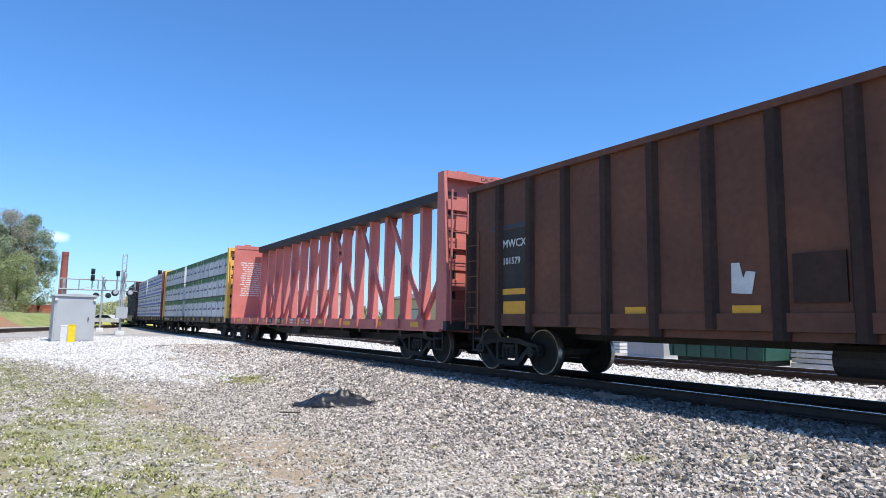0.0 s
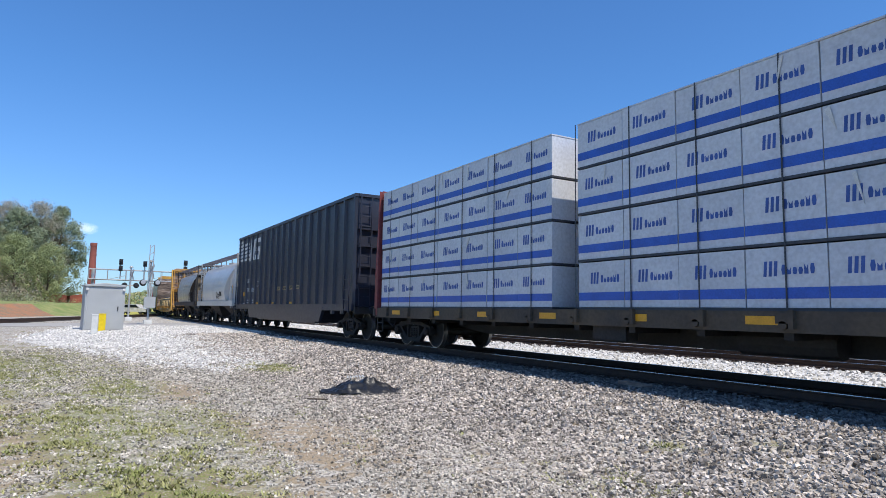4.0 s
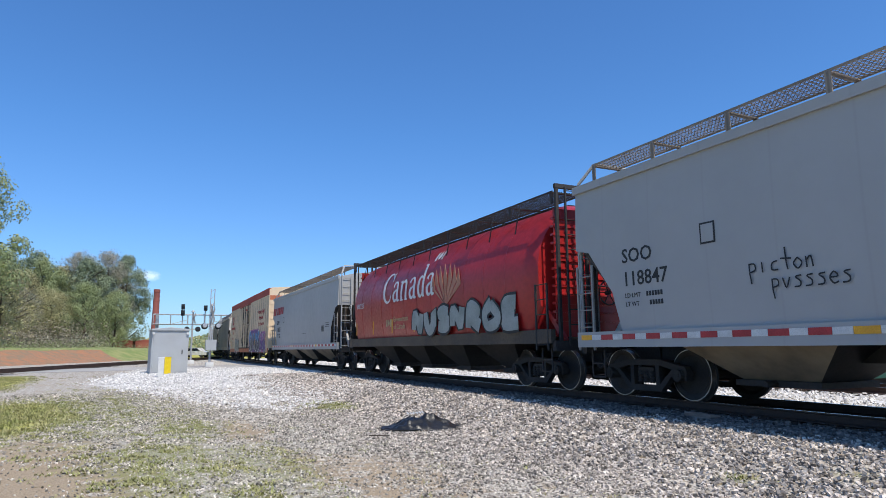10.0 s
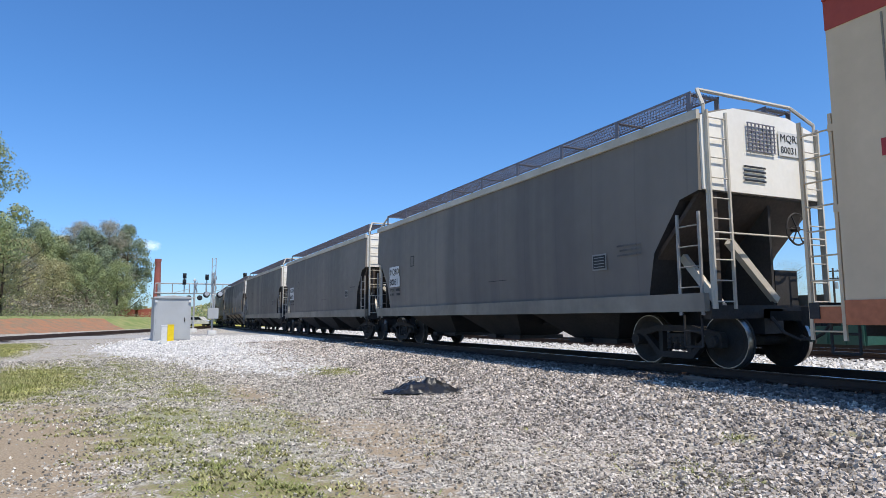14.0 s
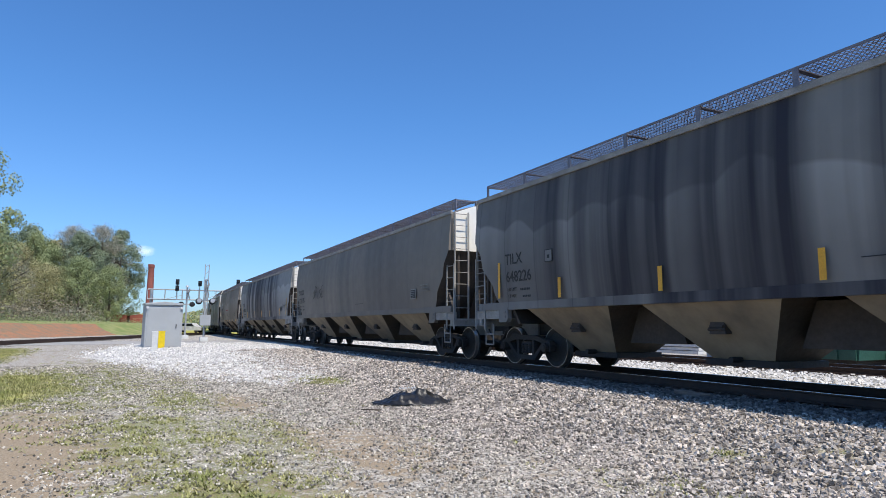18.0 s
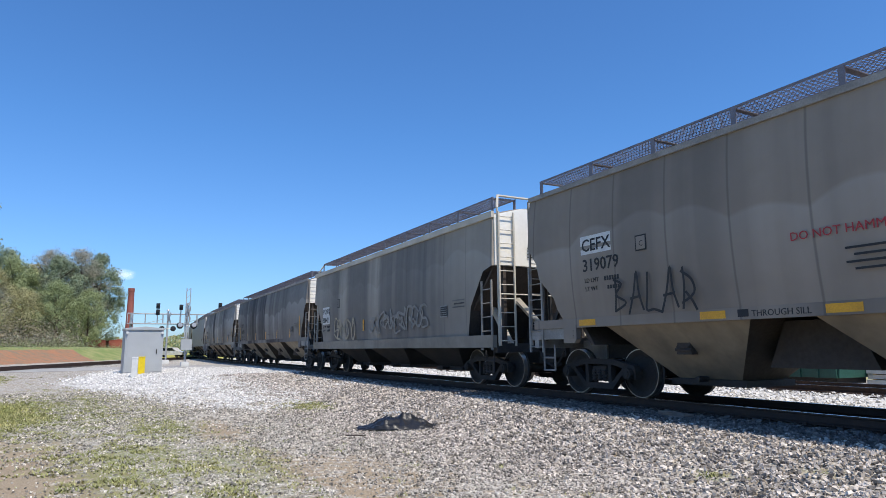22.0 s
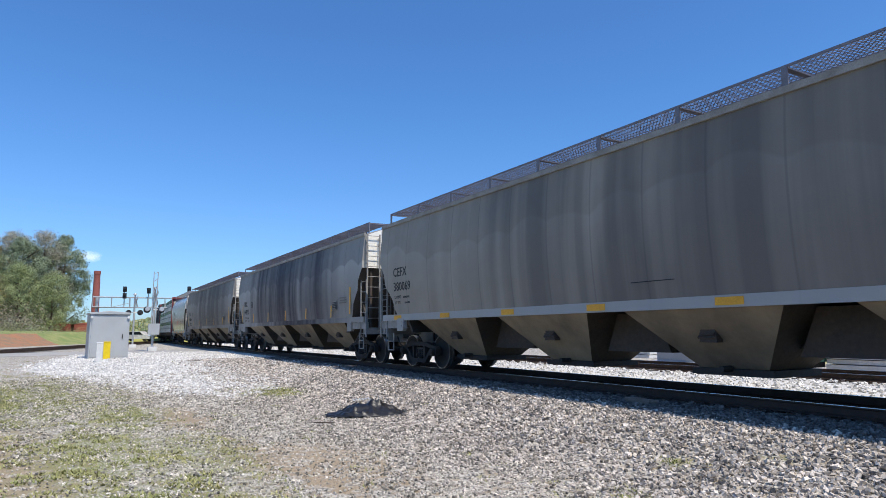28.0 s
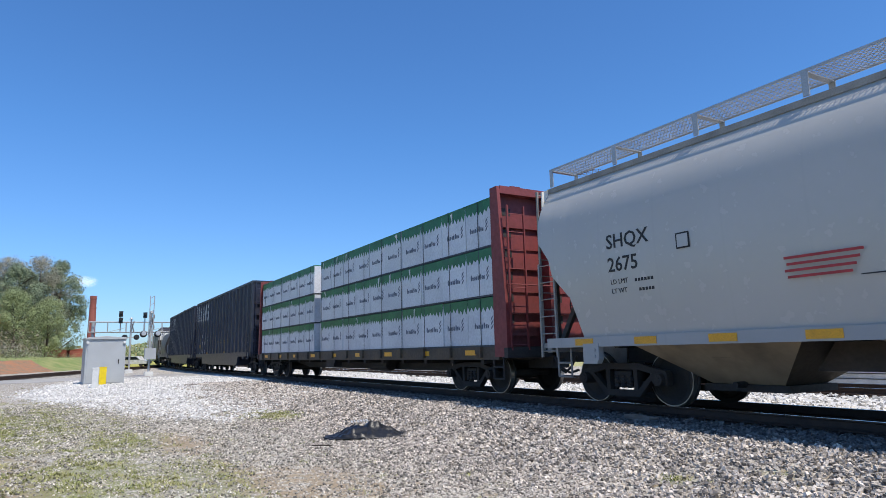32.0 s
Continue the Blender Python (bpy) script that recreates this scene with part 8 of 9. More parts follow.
def chimney():
    c = thing("chimney_stack", "tall tapering red brick mill chimney", "chimney", at=pose(-165, 3.9, 0))
    part("shaft", Shape().tube((0, 0, -1), (0, 0, 15.1), 0.95, 20, 0.66), CHIMNEY, c, smooth=True)
    part("crown", Shape().tube((0, 0, 15.1), (0, 0, 15.85), 0.74, 20, 0.74), CHIMNEY, c)
    part("band", Shape().tube((0, 0, 13.0), (0, 0, 13.25), 0.73, 20, 0.73), CHIMNEY, c)


def box_wagon(x, y, m, label):
    c = thing("parked_boxcar", label, "freight car", "parked boxcars", at=pose(x, y, 0.1, 0, 0, 4))
    part("body", Shape().box(-3.0, 3.0, -1.4, 1.4, 0.8, 2.95), m, c)
    part("roof", Shape().prism([(-1.45, 2.95), (1.45, 2.95), (0, 3.2)], -3.05, 3.05, "x"), m, c)
    part("underframe", Shape().box(-2.9, 2.9, -1.1, 1.1, 0.3, 0.9), BLACK_STEEL, c)
    for side in (-1.43, 1.40):
        part("door", Shape().box(-0.7, 0.7, side, side + 0.03, 0.95, 2.9), m, c)
        for xx in (-2.0, 2.0):
            part("white_stencil", Shape().box(xx - 0.35, xx + 0.35, side - 0.002, side + 0.03, 1.9, 2.3), INK_WHITE, c)
    for k in (-2.2, -1.2, 1.2, 2.2):
        part("wheel", Shape().tube((k, -0.8, 0.05), (k, 0.8, 0.05), 0.42, 14), BLACK_STEEL, c)


def sheet_tarp():
    """A crumpled black plastic sheet lying on the stones, with a pale print."""
    c = thing("plastic_sheet", "crumpled black plastic sheet lying on the ballast", "tarp", at=pose(-11.15, 4.88, 0.0, 0, 0, 68))
    n, m = 46, 26
    pts = []
    rng = random.Random(2)
    for i in range(n + 1):
        for j in range(m + 1):
            u, v = i / n * 2 - 1, j / m * 2 - 1
            edge = 1 + 0.22 * noise.noise((u * 2.1, v * 2.1, 3))
            x, y = -u * 0.74 * edge, v * 0.42 * edge * (1 - 0.35 * u * u)
            hgt = 0.21 * math.exp(-((u + 0.12) / 0.55) ** 2 - (v / 0.6) ** 2) + 0.10 * math.exp(-((u - 0.35) / 0.3) ** 2 - (v / 0.7) ** 2)
            hgt *= 0.85 + 0.85 * noise.noise((u * 4.2, v * 3.4, 1))
            hgt += 0.07 * abs(noise.noise((u * 5, v * 4, 8))) + 0.018 * abs(noise.noise((u * 12, v * 9, 2)))
            hgt *= min(1, 4 * (1 - max(abs(u), abs(v))) + 0.08)
            pts.append((x, y, 0.035 + hgt))
    s = Shape().add(pts, [(i * (m + 1) + j, (i + 1) * (m + 1) + j, (i + 1) * (m + 1) + j + 1, i * (m + 1) + j + 1) for i in range(n) for j in range(m)])
    ob = part("sheet", s, TARP, c, smooth=True)
    th = ob.modifiers.new("thickness", "SOLIDIFY")
    th.thickness = 0.012
    pr = Shape()
    for k in range(6):
        x = 0.02 - 0.055 * k
        pr.beam((x, -0.14, 0.315 - 0.004 * k), (x - 0.03, -0.08, 0.335 - 0.004 * k), 0.012, 0.02)
    part("printed_label", pr, INK_WHITE, c)
    stick = thing("stick", "short dark broken branch on the gravel", "stick", at=pose(-10.3, 3.72, 0.05, 0, 0, 30))
    part("branch", Shape().tube((-0.22, 0, 0), (0.1, 0.05, 0.01), 0.012, 6).tube((0.1, 0.05, 0.01), (0.24, -0.03, 0.03), 0.009, 6), BARK, stick)
    plank = thing("wood_scrap", "broken weathered timber scrap on the ballast shoulder", "timber", at=pose(-7.6, 8.2, 0.37, 0, 4, 20))
    part("board", Shape().prism([(-0.26, -0.05), (0.18, -0.08), (0.28, 0.06), (-0.14, 0.09)], 0, 0.06, "z"), WOOD_DARK, plank)
    rock = thing("dark_stone", "single dark brown stone among the ballast", "stone", at=pose(-5.95, 6.17, 0.04))
    part("stone", Shape().loft([[(r * math.cos(a) * 0.075, r * math.sin(a) * 0.06, zz) for a in [k / 7 * math.tau for k in range(7)]] for r, zz in ((0.7, -0.02), (1.0, 0.02), (0.8, 0.06), (0.3, 0.085))]), BARK, rock)


# ---- trees ----
def tree(x, y, z, tall, wide, leaf, seed, label, category="tree", bare=0.0, name="tree", base=0.2, clumps=None, fine=1.0):
    rng = random.Random(seed)
    c = thing(name, label, category, at=pose(x, y, z, 0, 0, rng.uniform(0, 360)))
    tr = Shape()
    tr.tube((0, 0, -0.5), (0.02 * tall * rng.uniform(-1, 1), 0, tall * 0.45), tall * 0.022, 8, tall * 0.014)
    tr.tube((0, 0, tall * 0.44), (0, 0, tall * 0.9), tall * 0.014, 7, tall * 0.003)
    tips = []
    for k in range(16):
        h0 = tall * rng.uniform(base, 0.8)
        a = rng.uniform(0, math.tau)
        r = wide * 0.5 * rng.uniform(0.45, 0.95) * (1.15 - 0.6 * h0 / tall)
        tip = (r * math.cos(a), r * math.sin(a), h0 + tall * rng.uniform(0.08, 0.22))
        tr.tube((0, 0, h0), tip, tall * 0.008, 5, tall * 0.002)
        tips.append(tip)
    part("trunk", tr, BARK, c)
    n = clumps or 900
    g = np.random.default_rng(seed)
    # clumps of leaves round the limbs' ends, with gaps between
    cent = []
    for k in range(120):
        zz = tall * (base + (1 - base) * g.random() ** 0.8)
        prof = math.sin(math.pi * min(0.98, max(0.06, (zz / tall - base) / (1 - base) * 0.86 + 0.12))) ** 0.7
        a, r = g.random() * math.tau, wide * 0.5 * prof * math.sqrt(g.random()) * 0.95
        cent.append((r * math.cos(a), r * math.sin(a), zz, wide * g.uniform(0.06, 0.13)))
    cent = np.array(cent)
    pick = g.integers(0, len(cent), n)
    dirs = g.normal(size=(n, 3))
    dirs /= np.linalg.norm(dirs, axis=1)[:, None]
    pos = cent[pick, :3] + dirs * cent[pick, 3:4] * g.uniform(0.6, 1.1, (n, 1))
    size = fine * tall * g.uniform(0.006, 0.016, n) * (0.6 if bare else 1.0)
    out = dirs + 0.5 * pos / (np.linalg.norm(pos - [0, 0, tall * 0.5], axis=1)[:, None] + 0.1) * [1, 1, 0.3] + g.normal(0, 0.45, (n, 3))
    u = np.cross(out, g.normal(size=(n, 3)))
    u /= np.linalg.norm(u, axis=1)[:, None]
    w = np.cross(u, out)
    w /= np.linalg.norm(w, axis=1)[:, None]
    quad = np.stack([pos - u * size[:, None], pos + w * size[:, None] * 0.8, pos + u * size[:, None], pos - w * size[:, None] * 0.7 + u * size[:, None] * 0.3], 1)
    me = bpy.data.meshes.new("crown")
    me.from_pydata(quad.reshape(-1, 3).tolist(), [], np.arange(4 * n).reshape(n, 4).tolist())
    me.materials.append(leaf)
    part("crown", me, leaf, c)
    return c


def build_trees():
    rng = random.Random(77)
    # the wood beside the side track: back row tall, front row lower
    kinds = [(LEAF_B, "dense deep green tree"), (LEAF_A, "fresh green leafing tree"), (LEAF_C, "greyish budding bare-twigged tree"), (LEAF_D, "olive-yellow leafing tree")]
    rows = [
        (-112, -0.7, 15.0, 8.5, 0), (-108, -3.2, 15.2, 9, 2), (-112, -7.0, 15.5, 9.5, 2), (-106, -11, 14.8, 9, 1), (-104, -15, 15, 9, 0), (-100, -19, 15, 10, 3), (-97, -23, 15, 9, 1), (-92, -27, 16, 10, 0),
        (-98, -1.6, 9.5, 6.5, 1), (-96, -5.0, 10.5, 7.5, 1), (-95, -8.6, 9.0, 7, 3), (-93, -12, 10, 7.5, 2), (-90, -15.5, 9.5, 7, 3), (-87, -19, 10, 8, 2), (-84, -23, 9.5, 8, 3), (-80, -27, 10, 8, 1),
        (-104, -9, 12.5, 8, 1), (-101, -13, 12.5, 8, 3), (-98, -17, 12.5, 8, 2), (-105, -5.5, 13.5, 8, 0)]
    for k, (x, y, t, w, q) in enumerate(rows):
        m, lab = kinds[q]
        tree(x * 1.16, y * 1.2 - 1.2, 1.4, t * (1.12 if t > 11 and y > -9 else 0.98), w * 1.15, m, 100 + k, lab + " in a wood", clumps=17000, fine=0.7, base=0.06 if t < 11 or y > -4 else 0.18, bare=q == 2)
    for k in range(10):
        q = (0, 2, 3, 0, 1, 2, 0, 3, 2, 0)[k]
        m, lab = kinds[q]
        tree(-136 + 3.0 * k, -4.5 - 3.9 * k, 1.4, 15.8 + 1.3 * math.sin(k * 2.3), 10.5, m, 200 + k, lab + " at the back of a wood", clumps=9000, fine=0.9, base=0.05, bare=q == 2)
    # the nearer tree at the wood's edge
    tree(-76, -17.0, 1.0, 20.5, 13, LEAF_A, 301, "tall olive-green tree at the wood's edge", clumps=30000, base=0.15, fine=0.55)
    tree(-70, -19.5, 1.0, 15, 10, LEAF_A, 302, "fresh green tree at the wood's edge", clumps=6000, base=0.1)
    tree(-80, -13.0, 1.0, 9, 7, LEAF_D, 303, "olive-yellow leafing tree at the wood's edge", clumps=5000, base=0.1)
    # trees beyond the tracks
    for k, (x, y, t, w, q) in enumerate(((-62, 86, 9, 11, 2), (-36, 78, 9.5, 9, 0), (-30, 74, 8.5, 10, 2), (-24, 80, 9, 10, 1), (-108, 108, 13, 10, 0), (-118, 112, 14, 10, 1), (-92, 104, 10, 9, 1))):
        m, lab = kinds[q]
        tree(x, y, 0, t, w, m, 400 + k, lab + " beyond the yard", clumps=1500, base=0.12, bare=q == 2)
    # far woods on the skyline, and brush before the wood
    g = np.random.default_rng(9)

    def far_wood(name, label, xs, ys, tall, leaf, size):
        n = len(xs)
        z = g.random(n) ** 0.7 * tall
        quad = []
        pos = np.stack([xs, ys, z], -1)
        u = g.normal(size=(n, 3))
        u /= np.linalg.norm(u, axis=1)[:, None]
        w = np.cross(u, g.normal(size=(n, 3)))
        w /= np.linalg.norm(w, axis=1)[:, None]
        s = size * g.uniform(0.5, 1.2, (n, 1))
        quad = np.stack([pos - u * s, pos + w * s * 0.8, pos + u * s, pos - w * s * 0.7], 1)
        me = bpy.data.meshes.new(name)
        me.from_pydata(quad.reshape(-1, 3).tolist(), [], np.arange(4 * n).reshape(n, 4).tolist())
        me.materials.append(leaf)
        tagged(new(name, me), label, "trees", kind="stuff")
    for k, leaf in enumerate((LEAF_B, LEAF_A, LEAF_D)):
        a = g.uniform(-0.25, 1.75, 15000)
        r = g.uniform(225, 300, 15000)
        xs, ys = -r * np.cos(a), r * np.sin(a) + 20
        tall = 4.6 + 2.0 * np.sin(a * 23 + k) + 1.2 * np.sin(a * 57)
        far_wood("far_wood", "distant mixed green woods along the skyline", xs, ys, tall, leaf, 0.75)
    for leaf, tall, lab in ((LEAF_C, 3.2, "tangled budding brush under the wood"), (LEAF_A, 2.4, "low green brush under the wood"), (BRUSH, 5.2, "brown twiggy brush under the wood")):
        n = 20000
        t = g.random(n) ** 0.9
        lump = 0.35 + 0.65 * np.abs(np.sin(t * 31 + tall) * np.sin(t * 77 + 2 * tall))
        far_wood("undergrowth", lab, -78 - 26 * t + g.normal(0, 2.0, n), -29 + 23.5 * t + g.normal(0, 1.5, n), tall * lump + 0.9, leaf, 0.12)
    # rough grass along the top and foot of the clay bank
    n = 9000
    t = g.random(n)
    far_wood("bank_grass", "rough green grass along the bank top", -47.5 - 52 * t + g.normal(0, 0.9, n), -19 + 21.5 * t + g.normal(0, 0.8, n), 1.95 + 0.55 * np.abs(np.sin(t * 41) * np.sin(t * 97)), LEAF_A, 0.06)


def build_bank():
    """A low bank of raw red clay with grass on its top, before the wood."""
    n = 60
    s, gr = Shape(), Shape()
    rows = []
    for i in range(n + 1):
        t = i / n
        x, y = -50 - 52 * t, -21 + 21.5 * t
        k = 0.1 * noise.noise((t * 14, 0, 0))
        rows.append([(x + 7.5, y + 6.0, 0.2), (x + 5.5, y + 4.4, 0.85 + k), (x + 4.0, y + 3.2, 1.6 + 2 * k), (x + 1.5, y + 1.0, 1.85 + 2 * k), (x - 14, y - 12, 2.0)])
    for a, b in zip(rows, rows[1:]):
        # the raw clay ends where the bank runs out into grass
        s.m = 0 if a[0][0] > -42.5 - 52 * 0.66 else 1
        s.add([a[0], b[0], b[1], a[1]], [(0, 1, 2, 3)])
        s.add([a[1], b[1], b[2], a[2]], [(0, 1, 2, 3)])
        s.m = 1
        s.add([a[2], b[2], b[3], a[3]], [(0, 1, 2, 3)])
        s.add([a[3], b[3], b[4], a[4]], [(0, 1, 2, 3)])
    lawn = mat("bank_grass", (0.19, 0.25, 0.07), (0.32, 0.32, 0.12), 0.8, 0.95, bscale=12)
    tagged(part("bank", s, [CLAY, lawn]), "raw red clay bank with grass on top", "bank", kind="structure")
    tagged(part("road", Shape().prism([(-33, -30), (-41, -30), (-49.5, 14), (-43, 14)], 0.30, 0.425, "z"), ASPHALT), "pale worn asphalt road over the crossing", "road", kind="structure")


# ---- sky ----
def cloud(x, y, z, wide, tall, label):
    """A thin far cloud: a flat upright disc with an added glow of its own, whose edge fades out."""
    m = bpy.data.materials.new("thin_cloud")
    m.use_nodes = True
    n, l = m.node_tree.nodes, m.node_tree.links
    b = n["Principled BSDF"]
    b.inputs["Base Color"].default_value = (0.8, 0.8, 0.8, 1)
    b.inputs["Emission Color"].default_value, b.inputs["Emission Strength"].default_value = (0.62, 0.76, 0.95, 1), 0.45
    co = n.new("ShaderNodeTexCoord")
    gr = n.new("ShaderNodeTexGradient")
    gr.gradient_type = "SPHERICAL"
    mp = n.new("ShaderNodeMapping")
    mp.inputs["Scale"].default_value = (1.0, 1 / wide, 1 / tall)
    l.new(co.outputs["Object"], mp.inputs[0])
    l.new(mp.outputs[0], gr.inputs[0])
    nz = n.new("ShaderNodeTexNoise")
    nz.inputs["Scale"].default_value, nz.inputs["Detail"].default_value = 2.2, 6
    l.new(mp.outputs[0], nz.inputs["Vector"])
    mul = n.new("ShaderNodeMath")
    mul.operation = "MULTIPLY"
    l.new(gr.outputs["Fac"], mul.inputs[0])
    l.new(nz.outputs["Fac"], mul.inputs[1])
    rg = n.new("ShaderNodeMapRange")
    rg.inputs[1].default_value, rg.inputs[2].default_value, rg.inputs[4].default_value = 0.05, 0.45, 0.62
    l.new(mul.outputs[0], rg.inputs[0])
    l.new(rg.outputs[0], b.inputs["Alpha"])
    s = Shape().prism([(wide * math.cos(k / 24 * math.tau), tall * math.sin(k / 24 * math.tau)) for k in range(24)], -0.5, 0.5, "x")
    ob = part("cloud", s, m)
    ob.location = (x, y, z)
    tagged(ob, label, "backdrop", kind="structure")


# ---- beyond the tracks ----
def warehouse(x, y, lx, ly, hgt, wall, roof, label, turn=0, doors=()):
    c = thing("warehouse", label, "building", at=pose(x, y, 0, 0, 0, turn))
    part("wall", Shape().prism([(-ly / 2, -0.3), (ly / 2, -0.3), (ly / 2, hgt), (0, hgt + 0.08 * ly), (-ly / 2, hgt)], -lx / 2, lx / 2, "x"), wall, c)
    r = Shape()
    for sgn in (-1, 1):
        r.prism([(sgn * (ly / 2 + 0.3), hgt - 0.02), (0, hgt + 0.08 * ly + 0.06), (0, hgt + 0.08 * ly + 0.22), (sgn * (ly / 2 + 0.3), hgt + 0.14)], -lx / 2 - 0.3, lx / 2 + 0.3, "x")
    part("roof", r, roof, c)
    for k, (dx, w, h) in enumerate(doors):
        d = part("roller_door", Shape().box(dx - w / 2, dx + w / 2, -ly / 2 - 0.05, -ly / 2 - 0.01, 0, h), GALV, c)
        part("door_frame", Shape().box(dx - w / 2 - 0.15, dx + w / 2 + 0.15, -ly / 2 - 0.04, -ly / 2 - 0.005, h, h + 0.2), ROOF_DARK, d)
    return c


def utility_pole(x, y, tall, seed):
    c = thing("utility_pole", "wooden utility pole with cross-arms and wires", "pole", "utility poles", at=pose(x, y, -0.3, 0, 0, 12 * seed))
    part("pole", Shape().tube((0, 0, 0), (0, 0, tall), 0.16, 8, 0.11), BARK, c)
    for k, z in enumerate((tall - 0.4, tall - 1.3)[: 1 + seed % 2]):
        part("cross_arm", Shape().box(-1.2, 1.2, -0.06, 0.06, z - 0.07, z + 0.07), BARK, c)
        for dx in (-1.1, -0.5, 0.5, 1.1):
            part("insulator", Shape().tube((dx, 0, z + 0.07), (dx, 0, z + 0.25), 0.05, 6), GALV, c)
    part("transformer", Shape().tube((0.3, 0, tall - 2.6), (0.3, 0, tall - 1.8), 0.2, 10), GALV, c)


def beyond():
    # container, cabinet, stacked timber near the second track
    c = thing("waste_container", "dark green ribbed steel waste container", "container", at=pose(-14.2, 21.6, 0.2, 0, 0, 0))
    part("body", Shape().prism([(-1.9, 0.25), (1.9, 0.25), (2.0, 1.25), (-2.0, 1.25)], -1.0, 1.0), GREEN_PAINT, c)
    for k in range(7):
        part("rib", Shape().box(-1.8 + 0.6 * k - 0.05, -1.8 + 0.6 * k + 0.05, -1.06, -1.0, 0.25, 1.25), GREEN_PAINT, c)
    part("rim", Shape().box(-2.08, 2.08, -1.06, 1.06, 1.25, 1.33), GREEN_PAINT, c)
    part("skid", Shape().box(-1.7, 1.7, -0.8, 0.8, 0.05, 0.25), BLACK_STEEL, c)
    c = thing("utility_cabinet", "pale grey steel utility cabinet on a pad", "cabinet", at=pose(-18.3, 22.6, 0.15, 0, 0, 0))
    part("body", Shape().box(-0.95, 0.95, -0.8, 0.8, 0.1, 1.25), CASE_GREY, c)
    part("lid", Shape().box(-1.0, 1.0, -0.85, 0.85, 1.25, 1.32), CASE_GREY, c)
    part("door", Shape().box(-0.85, 0.0, -0.815, -0.80, 0.2, 1.2), CASE_GREY, c)
    part("pad", Shape().box(-1.1, 1.1, -0.95, 0.95, -0.05, 0.1), INK_WHITE, c)
    for q, (x, y) in enumerate(((-10.8, 22.6), (-7.9, 23.2), (-4.6, 22.8), (-22.8, 24.2))):
        c = thing("timber_stack", "low stack of pale weathered boards", "timber", "timber stacks", at=pose(x, y, 0.18, 0, 0, 3 * q - 4))
        for t in range(4):
            part("layer", Shape().box(-1.4, 1.4, -0.7 + 0.05 * (t % 2), 0.7, 0.05 + 0.17 * t, 0.05 + 0.17 * t + 0.14), INK_WHITE if q != 2 else WOOD_NEW, c)
            part("bearer", Shape().box(-1.2, -1.1, -0.7, 0.7, 0.05 + 0.17 * t - 0.03, 0.05 + 0.17 * t), WOOD_NEW, c)
    # fence of pale pipes
    f = thing("pipe_fence", "low fence of pale galvanised pipe", "fence", at=pose(-22, 27, 0.1))
    for k in range(12):
        part("post", Shape().tube((k * 0.9 - 5, 0, 0), (k * 0.9 - 5, 0, 1.0), 0.04, 6), GALV, f)
    for z in (0.3, 0.65, 1.0):
        part("rail", Shape().tube((-5, 0, z), (4.9, 0, z), 0.035, 6), GALV, f)
    # sheds, warehouse
    warehouse(-92, 66, 30, 20, 5.4, TAN_WALL, ROOF_DARK, "tan metal warehouse with roller doors", 12, ((-6, 4.2, 3.6), (4, 3.4, 2.6)))
    warehouse(-150, 52, 26, 16, 7.0, ROOF_LIGHT, ROOF_DARK, "grey and white metal shed with dark roof", 15, ((0, 4, 4),))
    warehouse(-42, 46, 7, 6, 2.6, TAN_WALL, ROOF_LIGHT, "small cream shed with pale gabled roof", 80)
    warehouse(-33, 40, 5, 5, 2.2, INK_WHITE, ROOF_LIGHT, "small white gabled shed", 75)
    warehouse(-14, 62, 40, 14, 2.8, INK_WHITE, ROOF_LIGHT, "long low white building with pale roof", -10)
    c = thing("market_tent", "blue and yellow peaked canvas tent", "tent", at=pose(-27.5, 36, 0.1, 0, 0, 20))
    part("canopy", Shape().loft([[(-1.8, -1.8, 2.0), (1.8, -1.8, 2.0), (1.8, 1.8, 2.0), (-1.8, 1.8, 2.0)], [(-0.1, -0.1, 3.0), (0.1, -0.1, 3.0), (0.1, 0.1, 3.0), (-0.1, 0.1, 3.0)]]), [TENT_BLUE], c)
    part("valance", Shape().box(-1.82, 1.82, -1.83, -1.80, 1.7, 2.0), TENT_YELLOW, c)
    for a, b in itertools.product((-1.75, 1.75), repeat=2):
        part("leg", Shape().tube((a, b, 0), (a, b, 2.0), 0.03, 6), GALV, c)
    for k, (x, y, t) in enumerate(((-58, 70, 10.5), (-50, 78, 7.5), (-88, 88, 11.5), (-30, 66, 9.5), (-20, 58, 9.0), (-74, 84, 8))):
        utility_pole(x, y, t, k)
    c = thing("parked_car", "small white car parked beyond the crossing", "car", at=pose(-104, 8.3, 0.4, 0, 0, 60))
    part("body", Shape().prism([(-2.1, 0.35), (2.1, 0.35), (2.1, 0.8), (1.2, 0.95), (0.6, 1.45), (-1.0, 1.45), (-1.7, 0.95), (-2.1, 0.9)], -0.85, 0.85), CAR_WHITE, c)
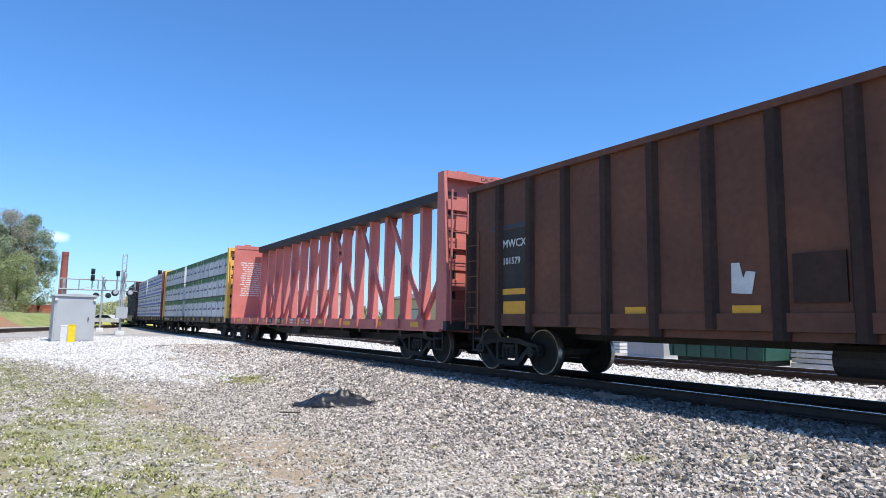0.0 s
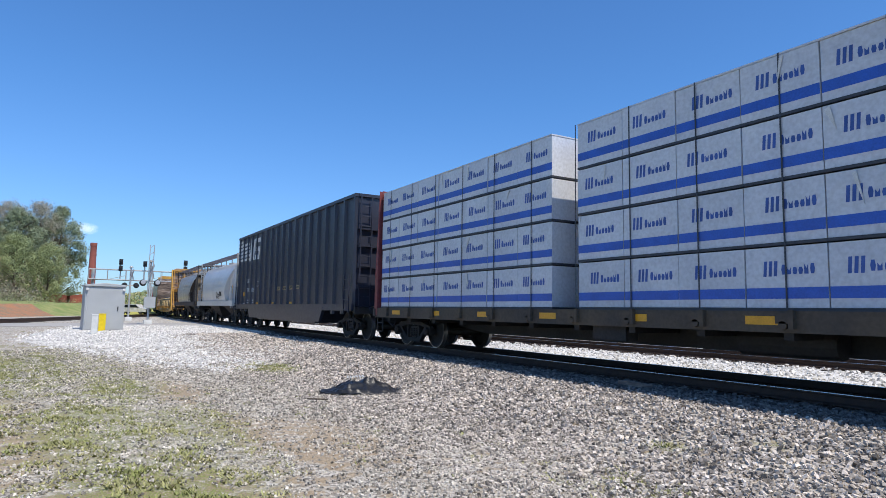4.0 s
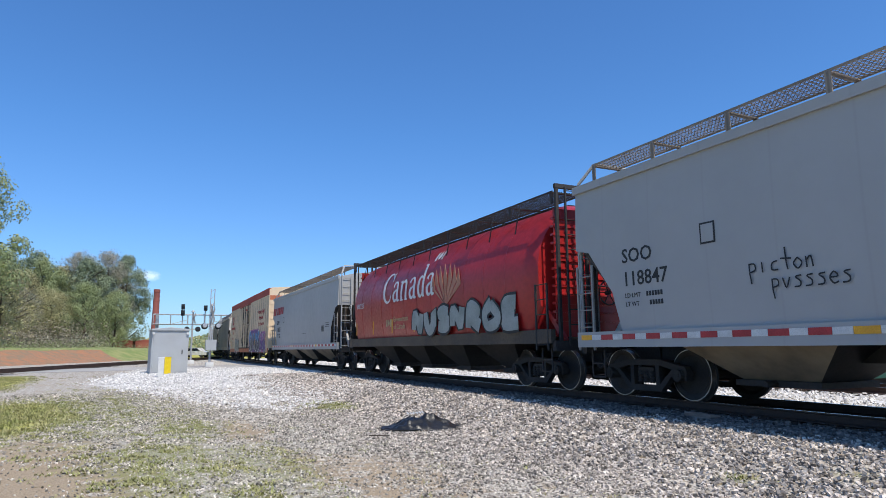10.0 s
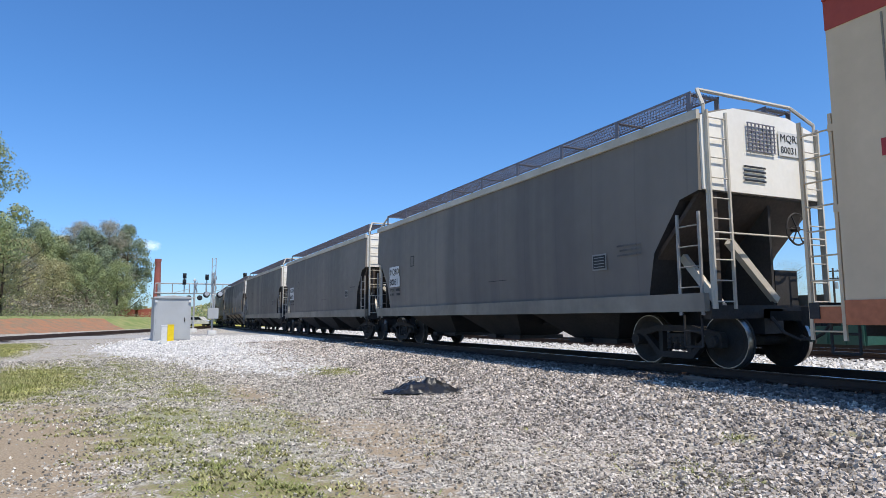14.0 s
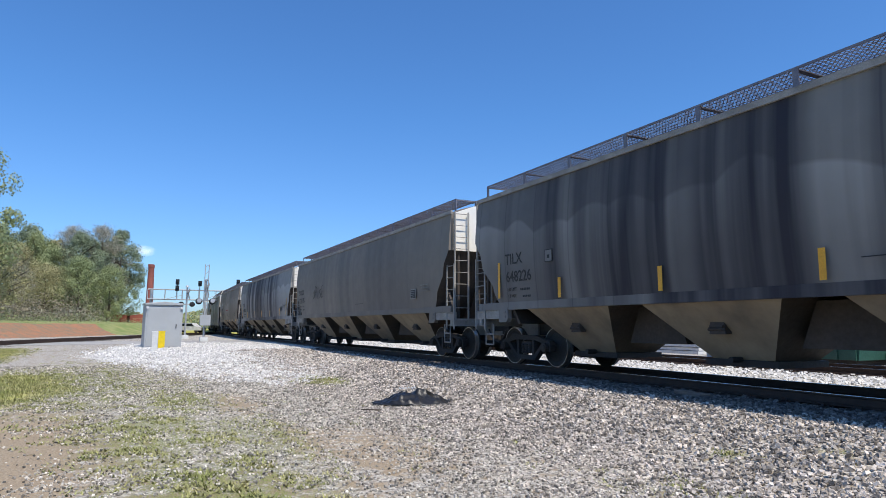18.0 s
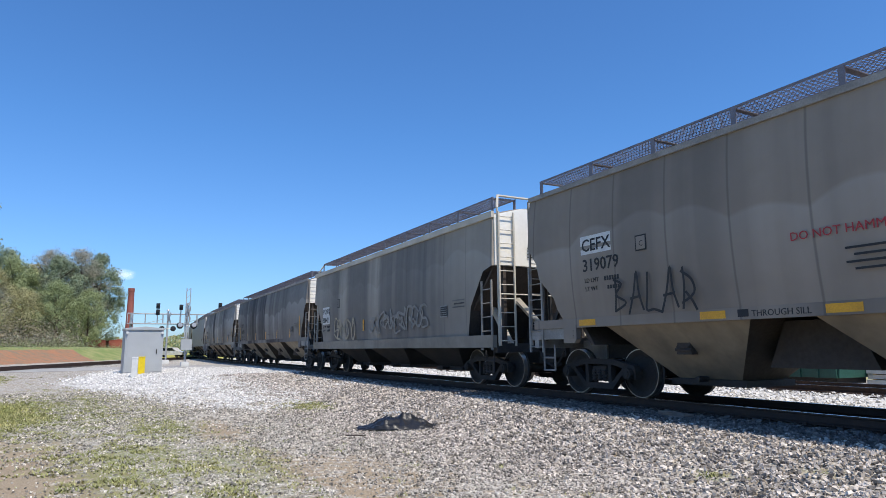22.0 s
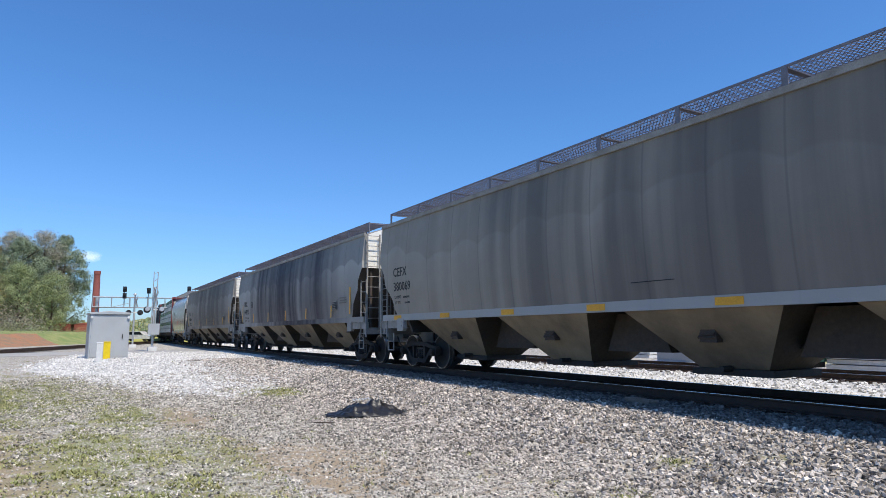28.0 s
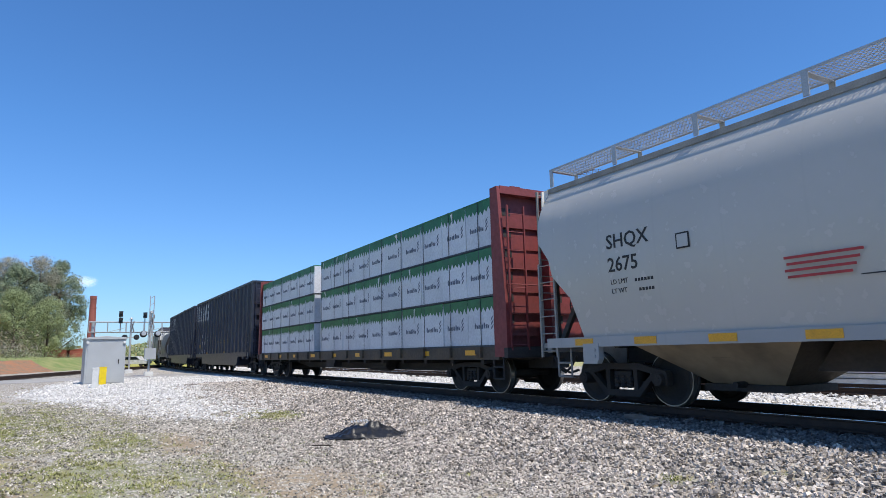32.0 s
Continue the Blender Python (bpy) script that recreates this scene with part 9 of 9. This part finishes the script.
    part("window", Shape().prism([(1.0, 0.98), (0.55, 1.38), (-0.9, 1.38), (-1.45, 0.98)], -0.87, 0.87), GLASS_DARK, c)
    for a, b in itertools.product((-1.3, 1.3), (-0.8, 0.6)):
        part("wheel", Shape().tube((a, b, 0.32), (a, b + 0.2, 0.32), 0.32, 14), BLACK_STEEL, c)


# ---- what moves ----
def rolled(t):
    ts, ss = zip(*ROLLED)
    if t <= ts[-1]:
        return float(np.interp(t, ts, ss))
    return ss[-1]


def motions():
    times = [t for t, _ in ROLLED]
    for a, b in ((3.5, 5.5), (15.5, 17.5), (25.5, 27.5)):
        times += [a + 0.5, a + 1.0, a + 1.5]
    times = sorted(times)
    for car, x in TRAIN:
        rows = []
        for t in times:
            px, py, a = along(x + rolled(t))
            rows.append((t, pose(px, py, RAIL_Z, 0, 0, math.degrees(a))))
        walk(car, rows)
    n = int(32 * FPS)
    walk(WHEELSETS[0], [(k / FPS, pose(0, 0, 0, 0, math.degrees(rolled(k / FPS) / WHEEL_R) % 360, 0)) for k in range(n + 1)])
    first = WHEELSETS[0].animation_data
    for w in WHEELSETS[1:]:
        w.rotation_mode = "QUATERNION"
        d = w.animation_data_create()
        d.action = first.action
        d.action_slot = first.action_slot


build_ground()
build_bank()
build_stones()
build_weeds()
build_track("main_track", "main line of rusty rails on dark ties", 0.0, -620, 14, -60)
build_track("second_track", "second track of rusty rails on pale ballast", 6.4, -400, 16, -60)
build_side_track()
build_train()
equipment_case()
markers()
crossing_mast(-45.0, 4.45, 0.42, 4.0, "crossing signal mast with relay box and raised gate", True)
crossing_mast(-56.0, 4.1, 0.42, 4.2, "crossing signal mast with paired flashers", False, 1)
signal_bridge()
chimney()
cloud(-1491, 19, 160, 32, 17, "small thin white cloud low over the skyline")
box_wagon(-119, -2.0, BRICK_SHED, "red parked boxcar with white stencils before the wood")
box_wagon(-119.4, 1.15, BRICK_SHED, "red parked boxcar with white stencils before the wood")
sheet_tarp()
build_trees()
beyond()
motions()
